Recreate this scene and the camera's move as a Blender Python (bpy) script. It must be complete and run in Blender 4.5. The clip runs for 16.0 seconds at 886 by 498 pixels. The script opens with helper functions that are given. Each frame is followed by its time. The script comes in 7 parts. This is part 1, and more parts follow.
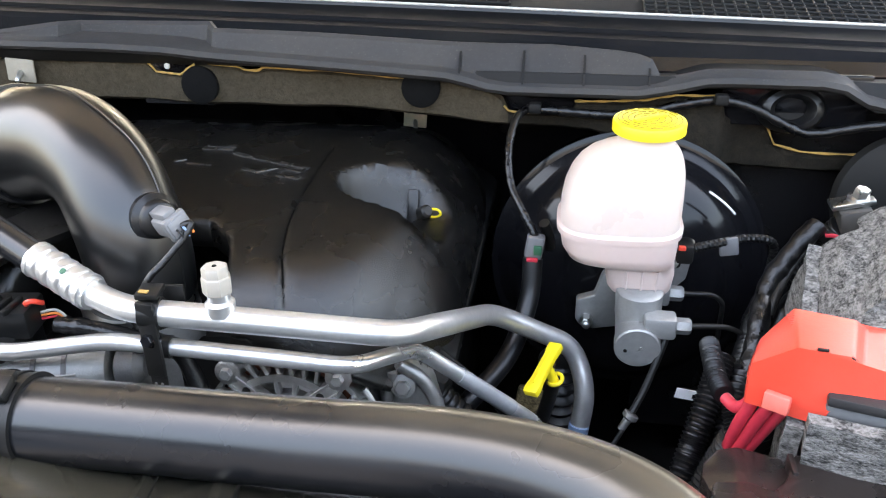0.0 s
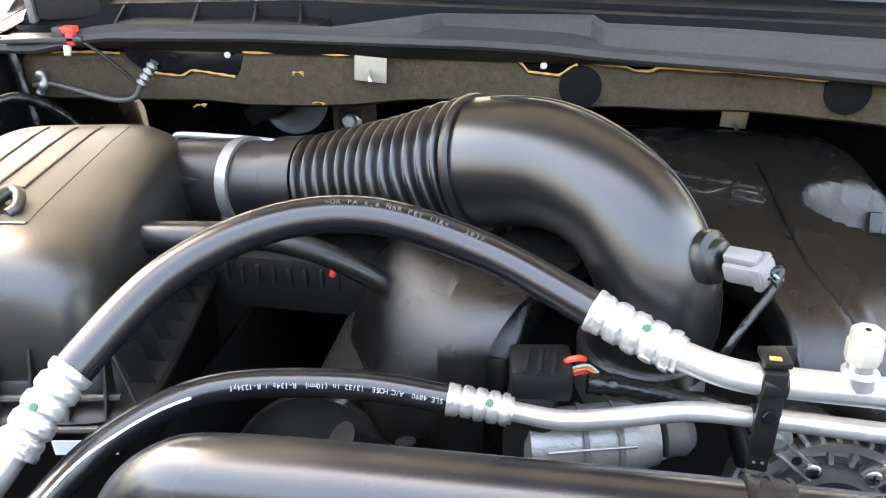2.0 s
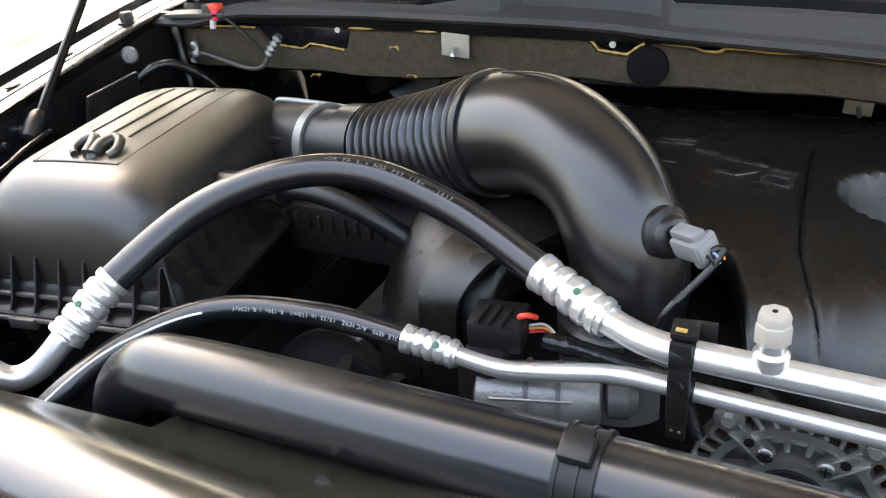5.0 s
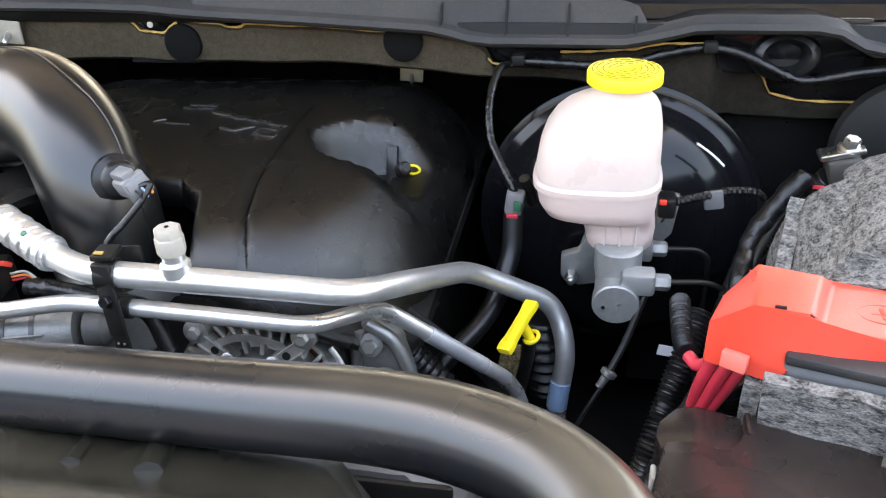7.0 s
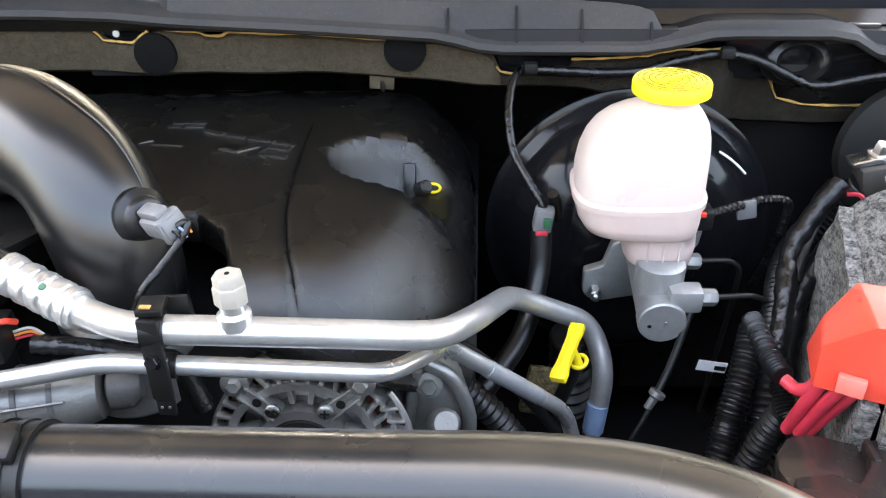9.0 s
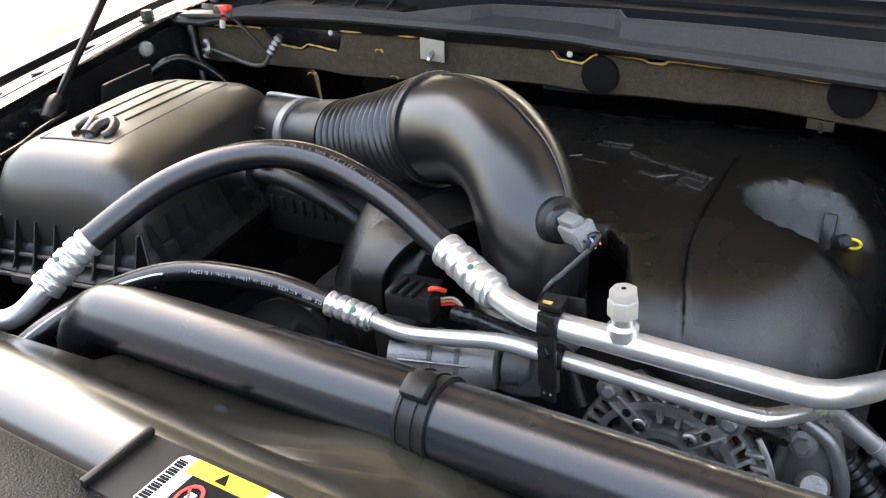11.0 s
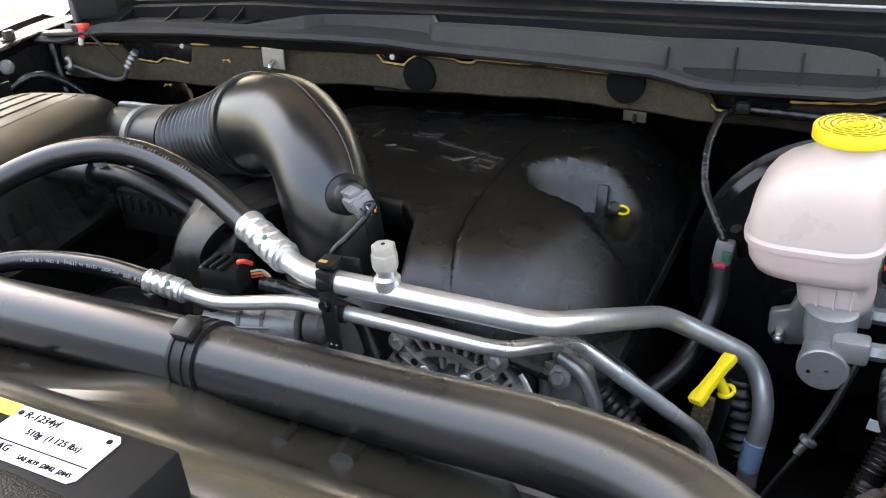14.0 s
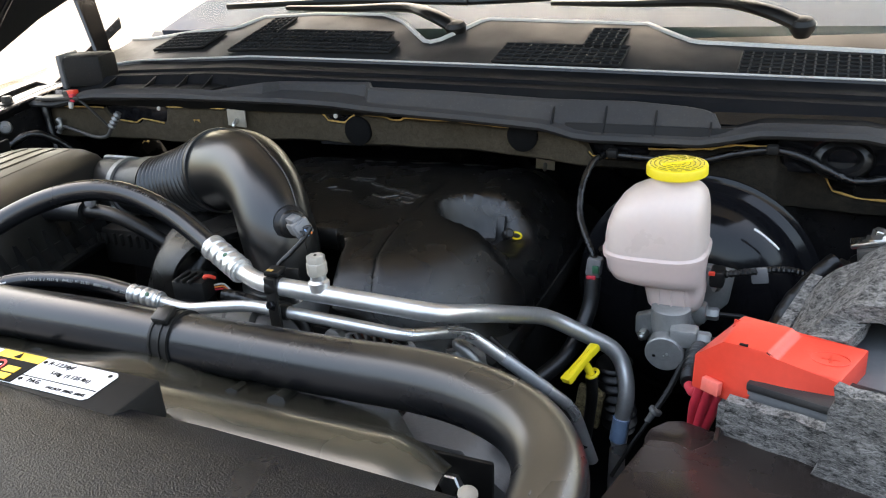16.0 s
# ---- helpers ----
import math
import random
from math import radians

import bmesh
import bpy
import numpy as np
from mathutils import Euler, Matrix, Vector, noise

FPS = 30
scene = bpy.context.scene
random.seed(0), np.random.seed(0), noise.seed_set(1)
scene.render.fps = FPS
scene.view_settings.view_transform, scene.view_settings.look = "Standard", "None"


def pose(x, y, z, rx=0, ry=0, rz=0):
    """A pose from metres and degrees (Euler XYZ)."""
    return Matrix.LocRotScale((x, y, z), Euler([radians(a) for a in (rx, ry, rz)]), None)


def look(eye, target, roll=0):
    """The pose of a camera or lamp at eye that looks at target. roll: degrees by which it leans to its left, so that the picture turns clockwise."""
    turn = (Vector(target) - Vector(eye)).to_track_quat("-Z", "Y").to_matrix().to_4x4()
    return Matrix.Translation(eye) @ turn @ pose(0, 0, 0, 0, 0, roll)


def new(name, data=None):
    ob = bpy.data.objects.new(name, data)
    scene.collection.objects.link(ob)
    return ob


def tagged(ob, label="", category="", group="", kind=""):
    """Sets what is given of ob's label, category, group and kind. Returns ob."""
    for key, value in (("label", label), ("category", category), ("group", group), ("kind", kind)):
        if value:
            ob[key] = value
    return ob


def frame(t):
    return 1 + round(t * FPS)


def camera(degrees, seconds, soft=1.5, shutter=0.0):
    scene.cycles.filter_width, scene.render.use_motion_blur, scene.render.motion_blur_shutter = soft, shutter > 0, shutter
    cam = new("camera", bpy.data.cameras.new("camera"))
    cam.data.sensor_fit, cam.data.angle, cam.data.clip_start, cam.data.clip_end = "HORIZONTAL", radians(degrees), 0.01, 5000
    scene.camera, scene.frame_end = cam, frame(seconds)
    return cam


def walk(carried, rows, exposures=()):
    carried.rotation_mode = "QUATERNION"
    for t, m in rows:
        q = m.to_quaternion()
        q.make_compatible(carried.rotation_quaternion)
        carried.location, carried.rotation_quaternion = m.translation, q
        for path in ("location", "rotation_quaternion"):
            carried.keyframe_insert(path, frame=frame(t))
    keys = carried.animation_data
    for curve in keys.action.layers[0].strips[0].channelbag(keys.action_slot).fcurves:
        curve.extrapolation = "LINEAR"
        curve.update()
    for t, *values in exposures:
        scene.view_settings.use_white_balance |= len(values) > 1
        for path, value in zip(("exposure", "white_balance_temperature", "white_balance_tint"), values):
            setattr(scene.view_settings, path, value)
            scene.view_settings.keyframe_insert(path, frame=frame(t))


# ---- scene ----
# All plan numbers below are drawn in one plan; SIZE and LIFT bring them to true size over the ground.
SIZE, LIFT = 1.1, 1.2
TRUE = Matrix.Translation((0, 0, LIFT)) @ Matrix.Scale(SIZE, 4) @ Matrix.Translation((0, 0, -1.3))

cam = camera(56.0, 16.0, soft=1.15)
PATH = [
    (0, (0.025, 0.021, 1.552), (-0.247, 1.776, 0.632), -0.7),
    (0.5, (-0.091, 0.036, 1.554), (-0.358, 1.789, 0.629), -0.5),
    (1, (-0.176, 0.042, 1.557), (-0.445, 1.79, 0.624), -0.7),
    (1.5, (-0.255, 0.055, 1.557), (-0.52, 1.791, 0.6), -0.6),
    (2, (-0.324, 0.063, 1.553), (-0.664, 1.779, 0.584), -1.3),
    (2.5, (-0.379, 0.064, 1.547), (-0.876, 1.744, 0.582), -2.2),
    (3, (-0.391, 0.066, 1.538), (-1.059, 1.686, 0.574), -3.2),
    (3.2, (-0.385, 0.065, 1.533), (-1.08, 1.675, 0.572), -3.2),
    (5.3, (-0.098, 0.06, 1.561), (-0.96, 1.572, 0.576), -5.7),
    (5.5, (-0.059, 0.057, 1.56), (-0.89, 1.586, 0.573), -5.6),
    (6, (0.017, 0.047, 1.562), (-0.696, 1.623, 0.558), -4.8),
    (6.5, (0.07, 0.037, 1.547), (-0.496, 1.674, 0.546), -4.1),
    (7, (0.076, 0.038, 1.548), (-0.285, 1.726, 0.536), -2.9),
    (7.5, (0.036, 0.038, 1.547), (-0.182, 1.743, 0.525), -2.2),
    (8, (-0.013, 0.035, 1.547), (-0.103, 1.75, 0.523), -1.6),
    (8.5, (-0.051, 0.054, 1.548), (-0.119, 1.77, 0.523), -1.6),
    (9, (-0.049, 0.074, 1.548), (-0.131, 1.787, 0.52), -0.7),
    (9.5, (-0.05, 0.079, 1.55), (-0.454, 1.751, 0.53), -2.9),
    (10, (-0.064, 0.077, 1.56), (-0.775, 1.657, 0.561), -4.2),
    (10.2, (-0.068, 0.072, 1.563), (-0.863, 1.614, 0.567), -4.5),
    (12.3, (0.062, 0.021, 1.571), (-0.995, 1.445, 0.646), -5.4),
    (12.5, (0.076, 0.021, 1.569), (-0.985, 1.443, 0.647), -6.0),
    (13, (0.089, 0.025, 1.56), (-0.865, 1.523, 0.639), -5.3),
    (13.5, (0.085, 0.033, 1.562), (-0.797, 1.572, 0.639), -4.9),
    (14, (0.093, 0.023, 1.561), (-0.76, 1.581, 0.642), -5.0),
    (14.5, (0.12, 0.005, 1.558), (-0.709, 1.579, 0.643), -5.1),
    (15, (0.13, -0.031, 1.568), (-0.666, 1.568, 0.669), -4.8),
    (15.5, (0.155, -0.072, 1.578), (-0.652, 1.545, 0.72), -4.9),
    (16, (0.217, -0.111, 1.597), (-0.597, 1.535, 0.803), -4.7),
]
walk(cam, [(t, look(TRUE @ Vector(eye), TRUE @ Vector(target), roll)) for t, eye, target, roll in PATH],
     exposures=((0, 3.93, 7600, 12), (1.5, 4.15, 7600, 12), (2.0, 4.4, 7600, 12), (2.5, 4.05, 7600, 12), (3.0, 3.05, 7600, 12), (5.5, 3.66, 7600, 12), (6.5, 3.65, 7600, 12), (7, 3.85, 7600, 12), (9, 4.0, 7600, 12), (10, 3.95, 7600, 12), (12.5, 2.95, 7600, 12), (13.5, 3.3, 7600, 12), (14.5, 3.4, 7600, 11), (15.5, 3.2, 7400, 9), (16, 3.0, 7400, 9)))

# ---- light ----
world = bpy.data.worlds.new("sky")
scene.world = world
world.use_nodes = True
wn = world.node_tree
sky = wn.nodes.new("ShaderNodeTexSky")
sky.sky_type = "NISHITA"
sky.sun_disc = False
sky.sun_elevation = radians(58)
sky.sun_rotation = radians(-25)
sky.dust_density = 7.0
sky.air_density = 1.4
wn.links.new(sky.outputs[0], wn.nodes["Background"].inputs[0])
wn.nodes["Background"].inputs[1].default_value = 0.15

sun = new("sun", bpy.data.lights.new("sun", "SUN"))
sun.data.energy = 0.6
sun.data.angle = radians(14)
sun.data.color = (1.0, 0.985, 0.955)
sun.matrix_world = look((-0.42 * 5, 0.91 * 5, 1.60 * 5), (0, 0, 0))


# ---- materials ----
def mat(name, col, rough=0.5, metal=0.0, var=0.12, scale=60.0, bump=0.0, bscale=400.0, rvar=0.1, spec=0.5,
        sss=0.0, trans=0.0, coat=0.0, dust=0.0, dust_col=(0.35, 0.29, 0.2), tops_only=False, speck=0.0, speck_col=(0.30, 0.27, 0.22)):
    m = bpy.data.materials.new(name)
    m.use_nodes = True
    nt = m.node_tree
    n, l = nt.nodes, nt.links
    p = n["Principled BSDF"]
    p.inputs["Metallic"].default_value = metal
    p.inputs["Specular IOR Level"].default_value = spec
    p.inputs["Coat Weight"].default_value = coat
    p.inputs["Coat Roughness"].default_value = max(0.06, rough - 0.08)
    if sss:
        p.inputs["Subsurface Weight"].default_value = sss
        p.inputs["Subsurface Radius"].default_value = (0.02, 0.018, 0.016)
        p.inputs["Subsurface Scale"].default_value = 0.5
    if trans:
        p.inputs["Transmission Weight"].default_value = trans
    tc = n.new("ShaderNodeTexCoord")
    big = n.new("ShaderNodeTexNoise")
    big.inputs["Scale"].default_value = scale * 0.25
    big.inputs["Detail"].default_value = 5
    fine = n.new("ShaderNodeTexNoise")
    fine.inputs["Scale"].default_value = scale * 3
    fine.inputs["Detail"].default_value = 3
    for t in (big, fine):
        l.new(tc.outputs["Object"], t.inputs["Vector"])
    add = n.new("ShaderNodeMath")
    add.operation = "ADD"
    l.new(big.outputs[0], add.inputs[0])
    l.new(fine.outputs[0], add.inputs[1])
    mr = n.new("ShaderNodeMapRange")
    mr.inputs[1].default_value, mr.inputs[2].default_value = 0.6, 1.4
    mr.inputs[3].default_value, mr.inputs[4].default_value = 1 - var, 1 + var
    l.new(add.outputs[0], mr.inputs[0])
    mul = n.new("ShaderNodeMix")
    mul.data_type, mul.blend_type = "RGBA", "MULTIPLY"
    mul.inputs[0].default_value = 1.0
    mul.inputs[6].default_value = (*col, 1)
    l.new(mr.outputs[0], mul.inputs[7])
    out = mul.outputs[2]
    if dust:
        dn = n.new("ShaderNodeTexNoise")
        dn.inputs["Scale"].default_value = scale * 0.12
        dn.inputs["Detail"].default_value = 8
        l.new(tc.outputs["Object"], dn.inputs["Vector"])
        dr = n.new("ShaderNodeMapRange")
        dr.inputs[1].default_value, dr.inputs[2].default_value = 0.4, 0.75
        dr.inputs[3].default_value, dr.inputs[4].default_value = 0.0, dust
        l.new(dn.outputs[0], dr.inputs[0])
        dm = n.new("ShaderNodeMix")
        dm.data_type = "RGBA"
        # Keeps the tan to upward faces: dust, plus light painted onto tops.
        if tops_only:
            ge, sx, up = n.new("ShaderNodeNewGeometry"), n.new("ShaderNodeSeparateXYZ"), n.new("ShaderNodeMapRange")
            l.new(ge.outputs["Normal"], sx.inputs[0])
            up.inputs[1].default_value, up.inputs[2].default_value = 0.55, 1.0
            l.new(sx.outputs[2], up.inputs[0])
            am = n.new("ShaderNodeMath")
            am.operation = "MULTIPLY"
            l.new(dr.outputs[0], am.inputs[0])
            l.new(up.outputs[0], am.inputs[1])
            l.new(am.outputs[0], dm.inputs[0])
        else:
            l.new(dr.outputs[0], dm.inputs[0])
        l.new(out, dm.inputs[6])
        dm.inputs[7].default_value = (*dust_col, 1)
        out = dm.outputs[2]
    if speck:
        sn = n.new("ShaderNodeTexNoise")
        sn.inputs["Scale"].default_value = 520
        sn.inputs["Detail"].default_value = 3
        l.new(tc.outputs["Object"], sn.inputs["Vector"])
        sr = n.new("ShaderNodeMapRange")
        sr.inputs[1].default_value, sr.inputs[2].default_value = 0.62, 0.74
        sr.inputs[3].default_value, sr.inputs[4].default_value = 0.0, speck
        l.new(sn.outputs[0], sr.inputs[0])
        sm = n.new("ShaderNodeMix")
        sm.data_type = "RGBA"
        l.new(sr.outputs[0], sm.inputs[0])
        l.new(out, sm.inputs[6])
        sm.inputs[7].default_value = (*speck_col, 1)
        out = sm.outputs[2]
    l.new(out, p.inputs["Base Color"])
    rr = n.new("ShaderNodeMapRange")
    rr.inputs[1].default_value, rr.inputs[2].default_value = 0.3, 0.7
    rr.inputs[3].default_value = max(0.02, rough - rvar)
    rr.inputs[4].default_value = min(1.0, rough + rvar)
    l.new(big.outputs[0], rr.inputs[0])
    l.new(rr.outputs[0], p.inputs["Roughness"])
    if bump:
        bn = n.new("ShaderNodeTexNoise")
        bn.inputs["Scale"].default_value = bscale
        bn.inputs["Detail"].default_value = 4
        l.new(tc.outputs["Object"], bn.inputs["Vector"])
        b = n.new("ShaderNodeBump")
        b.inputs["Strength"].default_value = bump
        b.inputs["Distance"].default_value = 0.002
        l.new(bn.outputs[0], b.inputs["Height"])
        l.new(b.outputs[0], p.inputs["Normal"])
    return m


def fibrous(name, dark, light, stretch, bump=0.6, scale=90):
    """Felt or pressed fibre: streaked two-tone noise with relief."""
    m = bpy.data.materials.new(name)
    m.use_nodes = True
    n, l = m.node_tree.nodes, m.node_tree.links
    p = n["Principled BSDF"]
    p.inputs["Roughness"].default_value = 0.95
    p.inputs["Specular IOR Level"].default_value = 0.15
    tc, mp = n.new("ShaderNodeTexCoord"), n.new("ShaderNodeMapping")
    mp.inputs["Scale"].default_value = stretch
    l.new(tc.outputs["Object"], mp.inputs["Vector"])
    a, b = n.new("ShaderNodeTexNoise"), n.new("ShaderNodeTexNoise")
    for t, s in ((a, scale), (b, scale * 4)):
        t.inputs["Scale"].default_value = s
        t.inputs["Detail"].default_value = 6
        t.inputs["Distortion"].default_value = 0.6
        l.new(mp.outputs[0], t.inputs["Vector"])
    s = n.new("ShaderNodeMath")
    s.operation = "ADD"
    l.new(a.outputs[0], s.inputs[0])
    l.new(b.outputs[0], s.inputs[1])
    r = n.new("ShaderNodeMapRange")
    r.inputs[1].default_value, r.inputs[2].default_value = 0.75, 1.25
    l.new(s.outputs[0], r.inputs[0])
    mix = n.new("ShaderNodeMix")
    mix.data_type = "RGBA"
    mix.inputs[6].default_value, mix.inputs[7].default_value = (*dark, 1), (*light, 1)
    l.new(r.outputs[0], mix.inputs[0])
    l.new(mix.outputs[2], p.inputs["Base Color"])
    bp = n.new("ShaderNodeBump")
    bp.inputs["Strength"].default_value = bump
    bp.inputs["Distance"].default_value = 0.003
    l.new(s.outputs[0], bp.inputs["Height"])
    l.new(bp.outputs[0], p.inputs["Normal"])
    return m


M = {}
M["moulded"] = mat("moulded_black", (0.006, 0.006, 0.006), 0.30, bump=0.004, bscale=900, rvar=0.03, spec=0.7)
# Lid dust, its tan raised so that the top looks lit.
M["lid"] = mat("dusty_lit_lid_plastic", (0.012, 0.0115, 0.010), 0.40, bump=0.01, bscale=900, rvar=0.06, spec=0.7, dust=0.9, dust_col=(0.27, 0.215, 0.135), tops_only=True, speck=0.1, scale=30)
M["cover"] = mat("grained_black", (0.0042, 0.0040, 0.0037), 0.27, bump=0.30, bscale=1300, rvar=0.03, spec=0.58)
M["rubber"] = mat("black_rubber", (0.006, 0.006, 0.0065), 0.36, spec=0.42, bump=0.03, bscale=500, speck=0.04)
# Tan on hose tops is dust and also paints the gold rim highlight.
M["tube"] = mat("black_hose", (0.006, 0.0065, 0.0080), 0.27, bump=0.01, bscale=350, rvar=0.04, spec=0.65, dust=0.38, dust_col=(0.15, 0.125, 0.085), tops_only=True, speck=0.02, scale=40)
M["satin"] = mat("satin_black", (0.008, 0.008, 0.008), 0.38, spec=0.3, dust=0.02)
M["dusty_hose"] = mat("dusty_rubber", (0.035, 0.032, 0.027), 0.6, dust=0.25, bump=0.05)
M["letter"] = mat("smooth_black_letters", (0.012, 0.012, 0.012), 0.3, spec=0.8, coat=0.5)
M["deep"] = mat("dirty_black", (0.007, 0.007, 0.007), 0.6, spec=0.2, dust=0.02)
M["gloss"] = mat("gloss_black_paint", (0.006, 0.006, 0.007), 0.14, spec=0.28, rvar=0.05)
M["body"] = mat("black_body_paint", (0.006, 0.006, 0.007), 0.22, spec=0.35, dust=0.02)
M["grey_plastic"] = mat("dark_grey_plastic", (0.022, 0.022, 0.023), 0.5, bump=0.15, bscale=600, dust=0.12)
M["cowl"] = mat("cowl_plastic", (0.012, 0.012, 0.0125), 0.60, spec=0.14, bump=0.02, bscale=700, dust=0.02, speck=0.08)
# Same cowl plastic twice: lit front face lighter, shaded trough darker.
M["fascia"] = mat("lit_cowl_plastic", (0.034, 0.034, 0.035), 0.60, spec=0.16, bump=0.02, bscale=700, dust=0.04, speck=0.10)
M["channel"] = mat("shaded_cowl_plastic", (0.007, 0.0075, 0.009), 0.75, spec=0.04, bump=0.01, bscale=700, dust=0.02)
M["cowl_grey"] = mat("faded_cowl_plastic", (0.021, 0.022, 0.023), 0.52, bump=0.03, bscale=700, spec=0.10, dust=0.02, speck=0.08)
# Pale tones that paint the bright highlights along cowl edges and seal.
M["edge_glint"] = mat("plastic_edge_glint", (0.22, 0.22, 0.215), 0.5, var=0.25)
M["rim_glint"] = mat("rim_edge_glint", (0.50, 0.49, 0.46), 0.6, var=0.2)
M["alu"] = mat("aluminium_tube", (0.62, 0.615, 0.60), 0.33, 0.82, var=0.10, rvar=0.09, bump=0.05, bscale=260)
M["alu_dull"] = mat("cast_aluminium", (0.30, 0.30, 0.29), 0.45, 0.5, bump=0.2, bscale=450)
M["alt"] = mat("alternator_casting", (0.46, 0.455, 0.44), 0.36, 0.85, bump=0.35, bscale=450, dust=0.10)
M["cast_mid"] = mat("grey_casting", (0.21, 0.21, 0.205), 0.40, 0.7, bump=0.25, bscale=450, dust=0.12)
M["alu_plate"] = mat("stamped_aluminium", (0.17, 0.17, 0.165), 0.36, 0.6, bump=0.1, bscale=200)
M["cast_dark"] = mat("dark_casting", (0.075, 0.075, 0.077), 0.45, 0.3, bump=0.2, bscale=500, dust=0.08)
M["steel"] = mat("zinc_steel", (0.6, 0.6, 0.58), 0.3, 1.0)
M["copper"] = mat("copper_winding", (0.2, 0.06, 0.03), 0.45, 0.4)
M["felt"] = fibrous("firewall_felt", (0.036, 0.029, 0.019), (0.060, 0.048, 0.032), (1, 1, 1), 0.4, 110)
M["felt_dark"] = fibrous("black_firewall_felt", (0.010, 0.009, 0.007), (0.022, 0.018, 0.013), (1, 1, 1), 0.4, 110)
M["pad"] = mat("black_pad", (0.006, 0.006, 0.006), 0.9, bump=0.3, spec=0.05)
M["yellow_edge"] = mat("yellow_fibre", (0.42, 0.25, 0.07), 0.9, bump=0.6, var=0.3)
M["blanket"] = fibrous("grey_felt", (0.032, 0.032, 0.030), (0.27, 0.26, 0.245), (0.6, 0.6, 1.4), 0.9, 170)
M["nylon"] = mat("milky_plastic", (0.61, 0.505, 0.45), 0.35, var=0.03, sss=0.35)
M["nylon_low"] = mat("milky_plastic_lower", (0.58, 0.455, 0.41), 0.35, var=0.03, sss=0.35)
M["yellow"] = mat("yellow_plastic", (0.8, 0.62, 0.02), 0.4, var=0.06)
M["dark_print"] = mat("dark_print", (0.22, 0.17, 0.02), 0.6)
M["red"] = mat("red_plastic", (0.72, 0.055, 0.03), 0.42, var=0.06, bump=0.05, dust=0.06)
M["red_tab"] = mat("worn_red_plastic", (0.8, 0.16, 0.12), 0.45)
M["red_wire"] = mat("red_cable", (0.5, 0.03, 0.05), 0.4)
M["brown"] = mat("brown_black_plastic", (0.020, 0.015, 0.0135), 0.28, bump=0.01, spec=0.5)
M["white"] = mat("white_label", (0.8, 0.8, 0.8), 0.5, var=0.03)
M["label_yellow"] = mat("label_yellow", (0.8, 0.5, 0.02), 0.5, var=0.03)
M["ink"] = mat("black_ink", (0.006, 0.006, 0.006), 0.7, spec=0.1)
M["red_ink"] = mat("red_ink", (0.6, 0.03, 0.03), 0.5)
M["print"] = mat("white_print", (0.09, 0.09, 0.087), 0.6)
M["lid_grey"] = mat("pale_grey_lid", (0.13, 0.135, 0.14), 0.5, bump=0.05, dust=0.1)
M["grey_conn"] = mat("grey_connector", (0.145, 0.145, 0.148), 0.45)
M["tape"] = mat("woven_tape", (0.004, 0.004, 0.0043), 0.30, spec=0.45, bump=0.5, bscale=220)
M["green"] = mat("green_clip", (0.02, 0.10, 0.05), 0.5)
M["orange"] = mat("orange_wire", (0.7, 0.2, 0.04), 0.5)
M["cap_white"] = mat("ivory_plastic", (0.40, 0.387, 0.345), 0.45, var=0.05)
M["hose_print"] = mat("bright_white_print", (0.27, 0.27, 0.265), 0.6)
# Pale tan of the unseen reflector that warms reflections in black parts.
M["hood_reflector"] = mat("hood_reflector_tan", (0.80, 0.68, 0.52), 0.45, var=0.10, scale=8)
M["hood_pad"] = mat("hood_insulator", (0.014, 0.013, 0.012), 0.9, bump=0.3, bscale=200, spec=0.1)
M["concrete"] = mat("pale_concrete", (0.16, 0.147, 0.124), 0.85, var=0.3, scale=3.0, bump=0.3, bscale=40)
M["panel_grain"] = mat("grained_panel", (0.0028, 0.0036, 0.0060), 0.30, bump=0.6, bscale=800, rvar=0.04, spec=0.21)
# Tan on upward faces mixes dust with a painted olive-gold sheen.
M["shroud"] = mat("shroud_plastic", (0.014, 0.0135, 0.0105), 0.25, bump=0.006, bscale=300, rvar=0.05, spec=0.9, dust=0.55, dust_col=(0.17, 0.15, 0.098), tops_only=True, scale=14)
M["blue_tag"] = mat("blue_grey_tag", (0.16, 0.24, 0.36), 0.45)
M["tan_chip"] = fibrous("tan_pressed_fibre", (0.05, 0.04, 0.022), (0.30, 0.235, 0.12), (1, 1, 1), 0.5, 160)
M["clip_ivory"] = mat("ivory_washer", (0.27, 0.245, 0.20), 0.45, var=0.12)
# Lighter copy of the ivory washer, making up for shade on the deep clip.
M["clip_brightened"] = mat("brightened_washer", (0.80, 0.70, 0.54), 0.45, var=0.08)
M["tag_dull"] = mat("silvered_tag", (0.38, 0.39, 0.40), 0.38, 0.6)
M["port_cap"] = mat("aged_ivory_cap", (0.33, 0.30, 0.255), 0.5, var=0.08)
M["glass"] = mat("windshield_glass", (0.03, 0.05, 0.04), 0.03, rvar=0.0, var=0.01, spec=0.45)
M["glass"].node_tree.nodes["Principled BSDF"].inputs["Alpha"].default_value = 0.12
M["render"] = mat("pale_rendered_wall", (0.19, 0.20, 0.215), 0.9, var=0.15, scale=2.0, bump=0.2, bscale=30)
M["silver"] = mat("silver_paint", (0.42, 0.42, 0.43), 0.3, 0.3, var=0.04)
M["dark_glass"] = mat("dark_window_glass", (0.02, 0.022, 0.024), 0.06, rvar=0.02)
M["dash"] = mat("dash_vinyl", (0.030, 0.038, 0.055), 0.8, bump=0.1, bscale=500, spec=0.15)


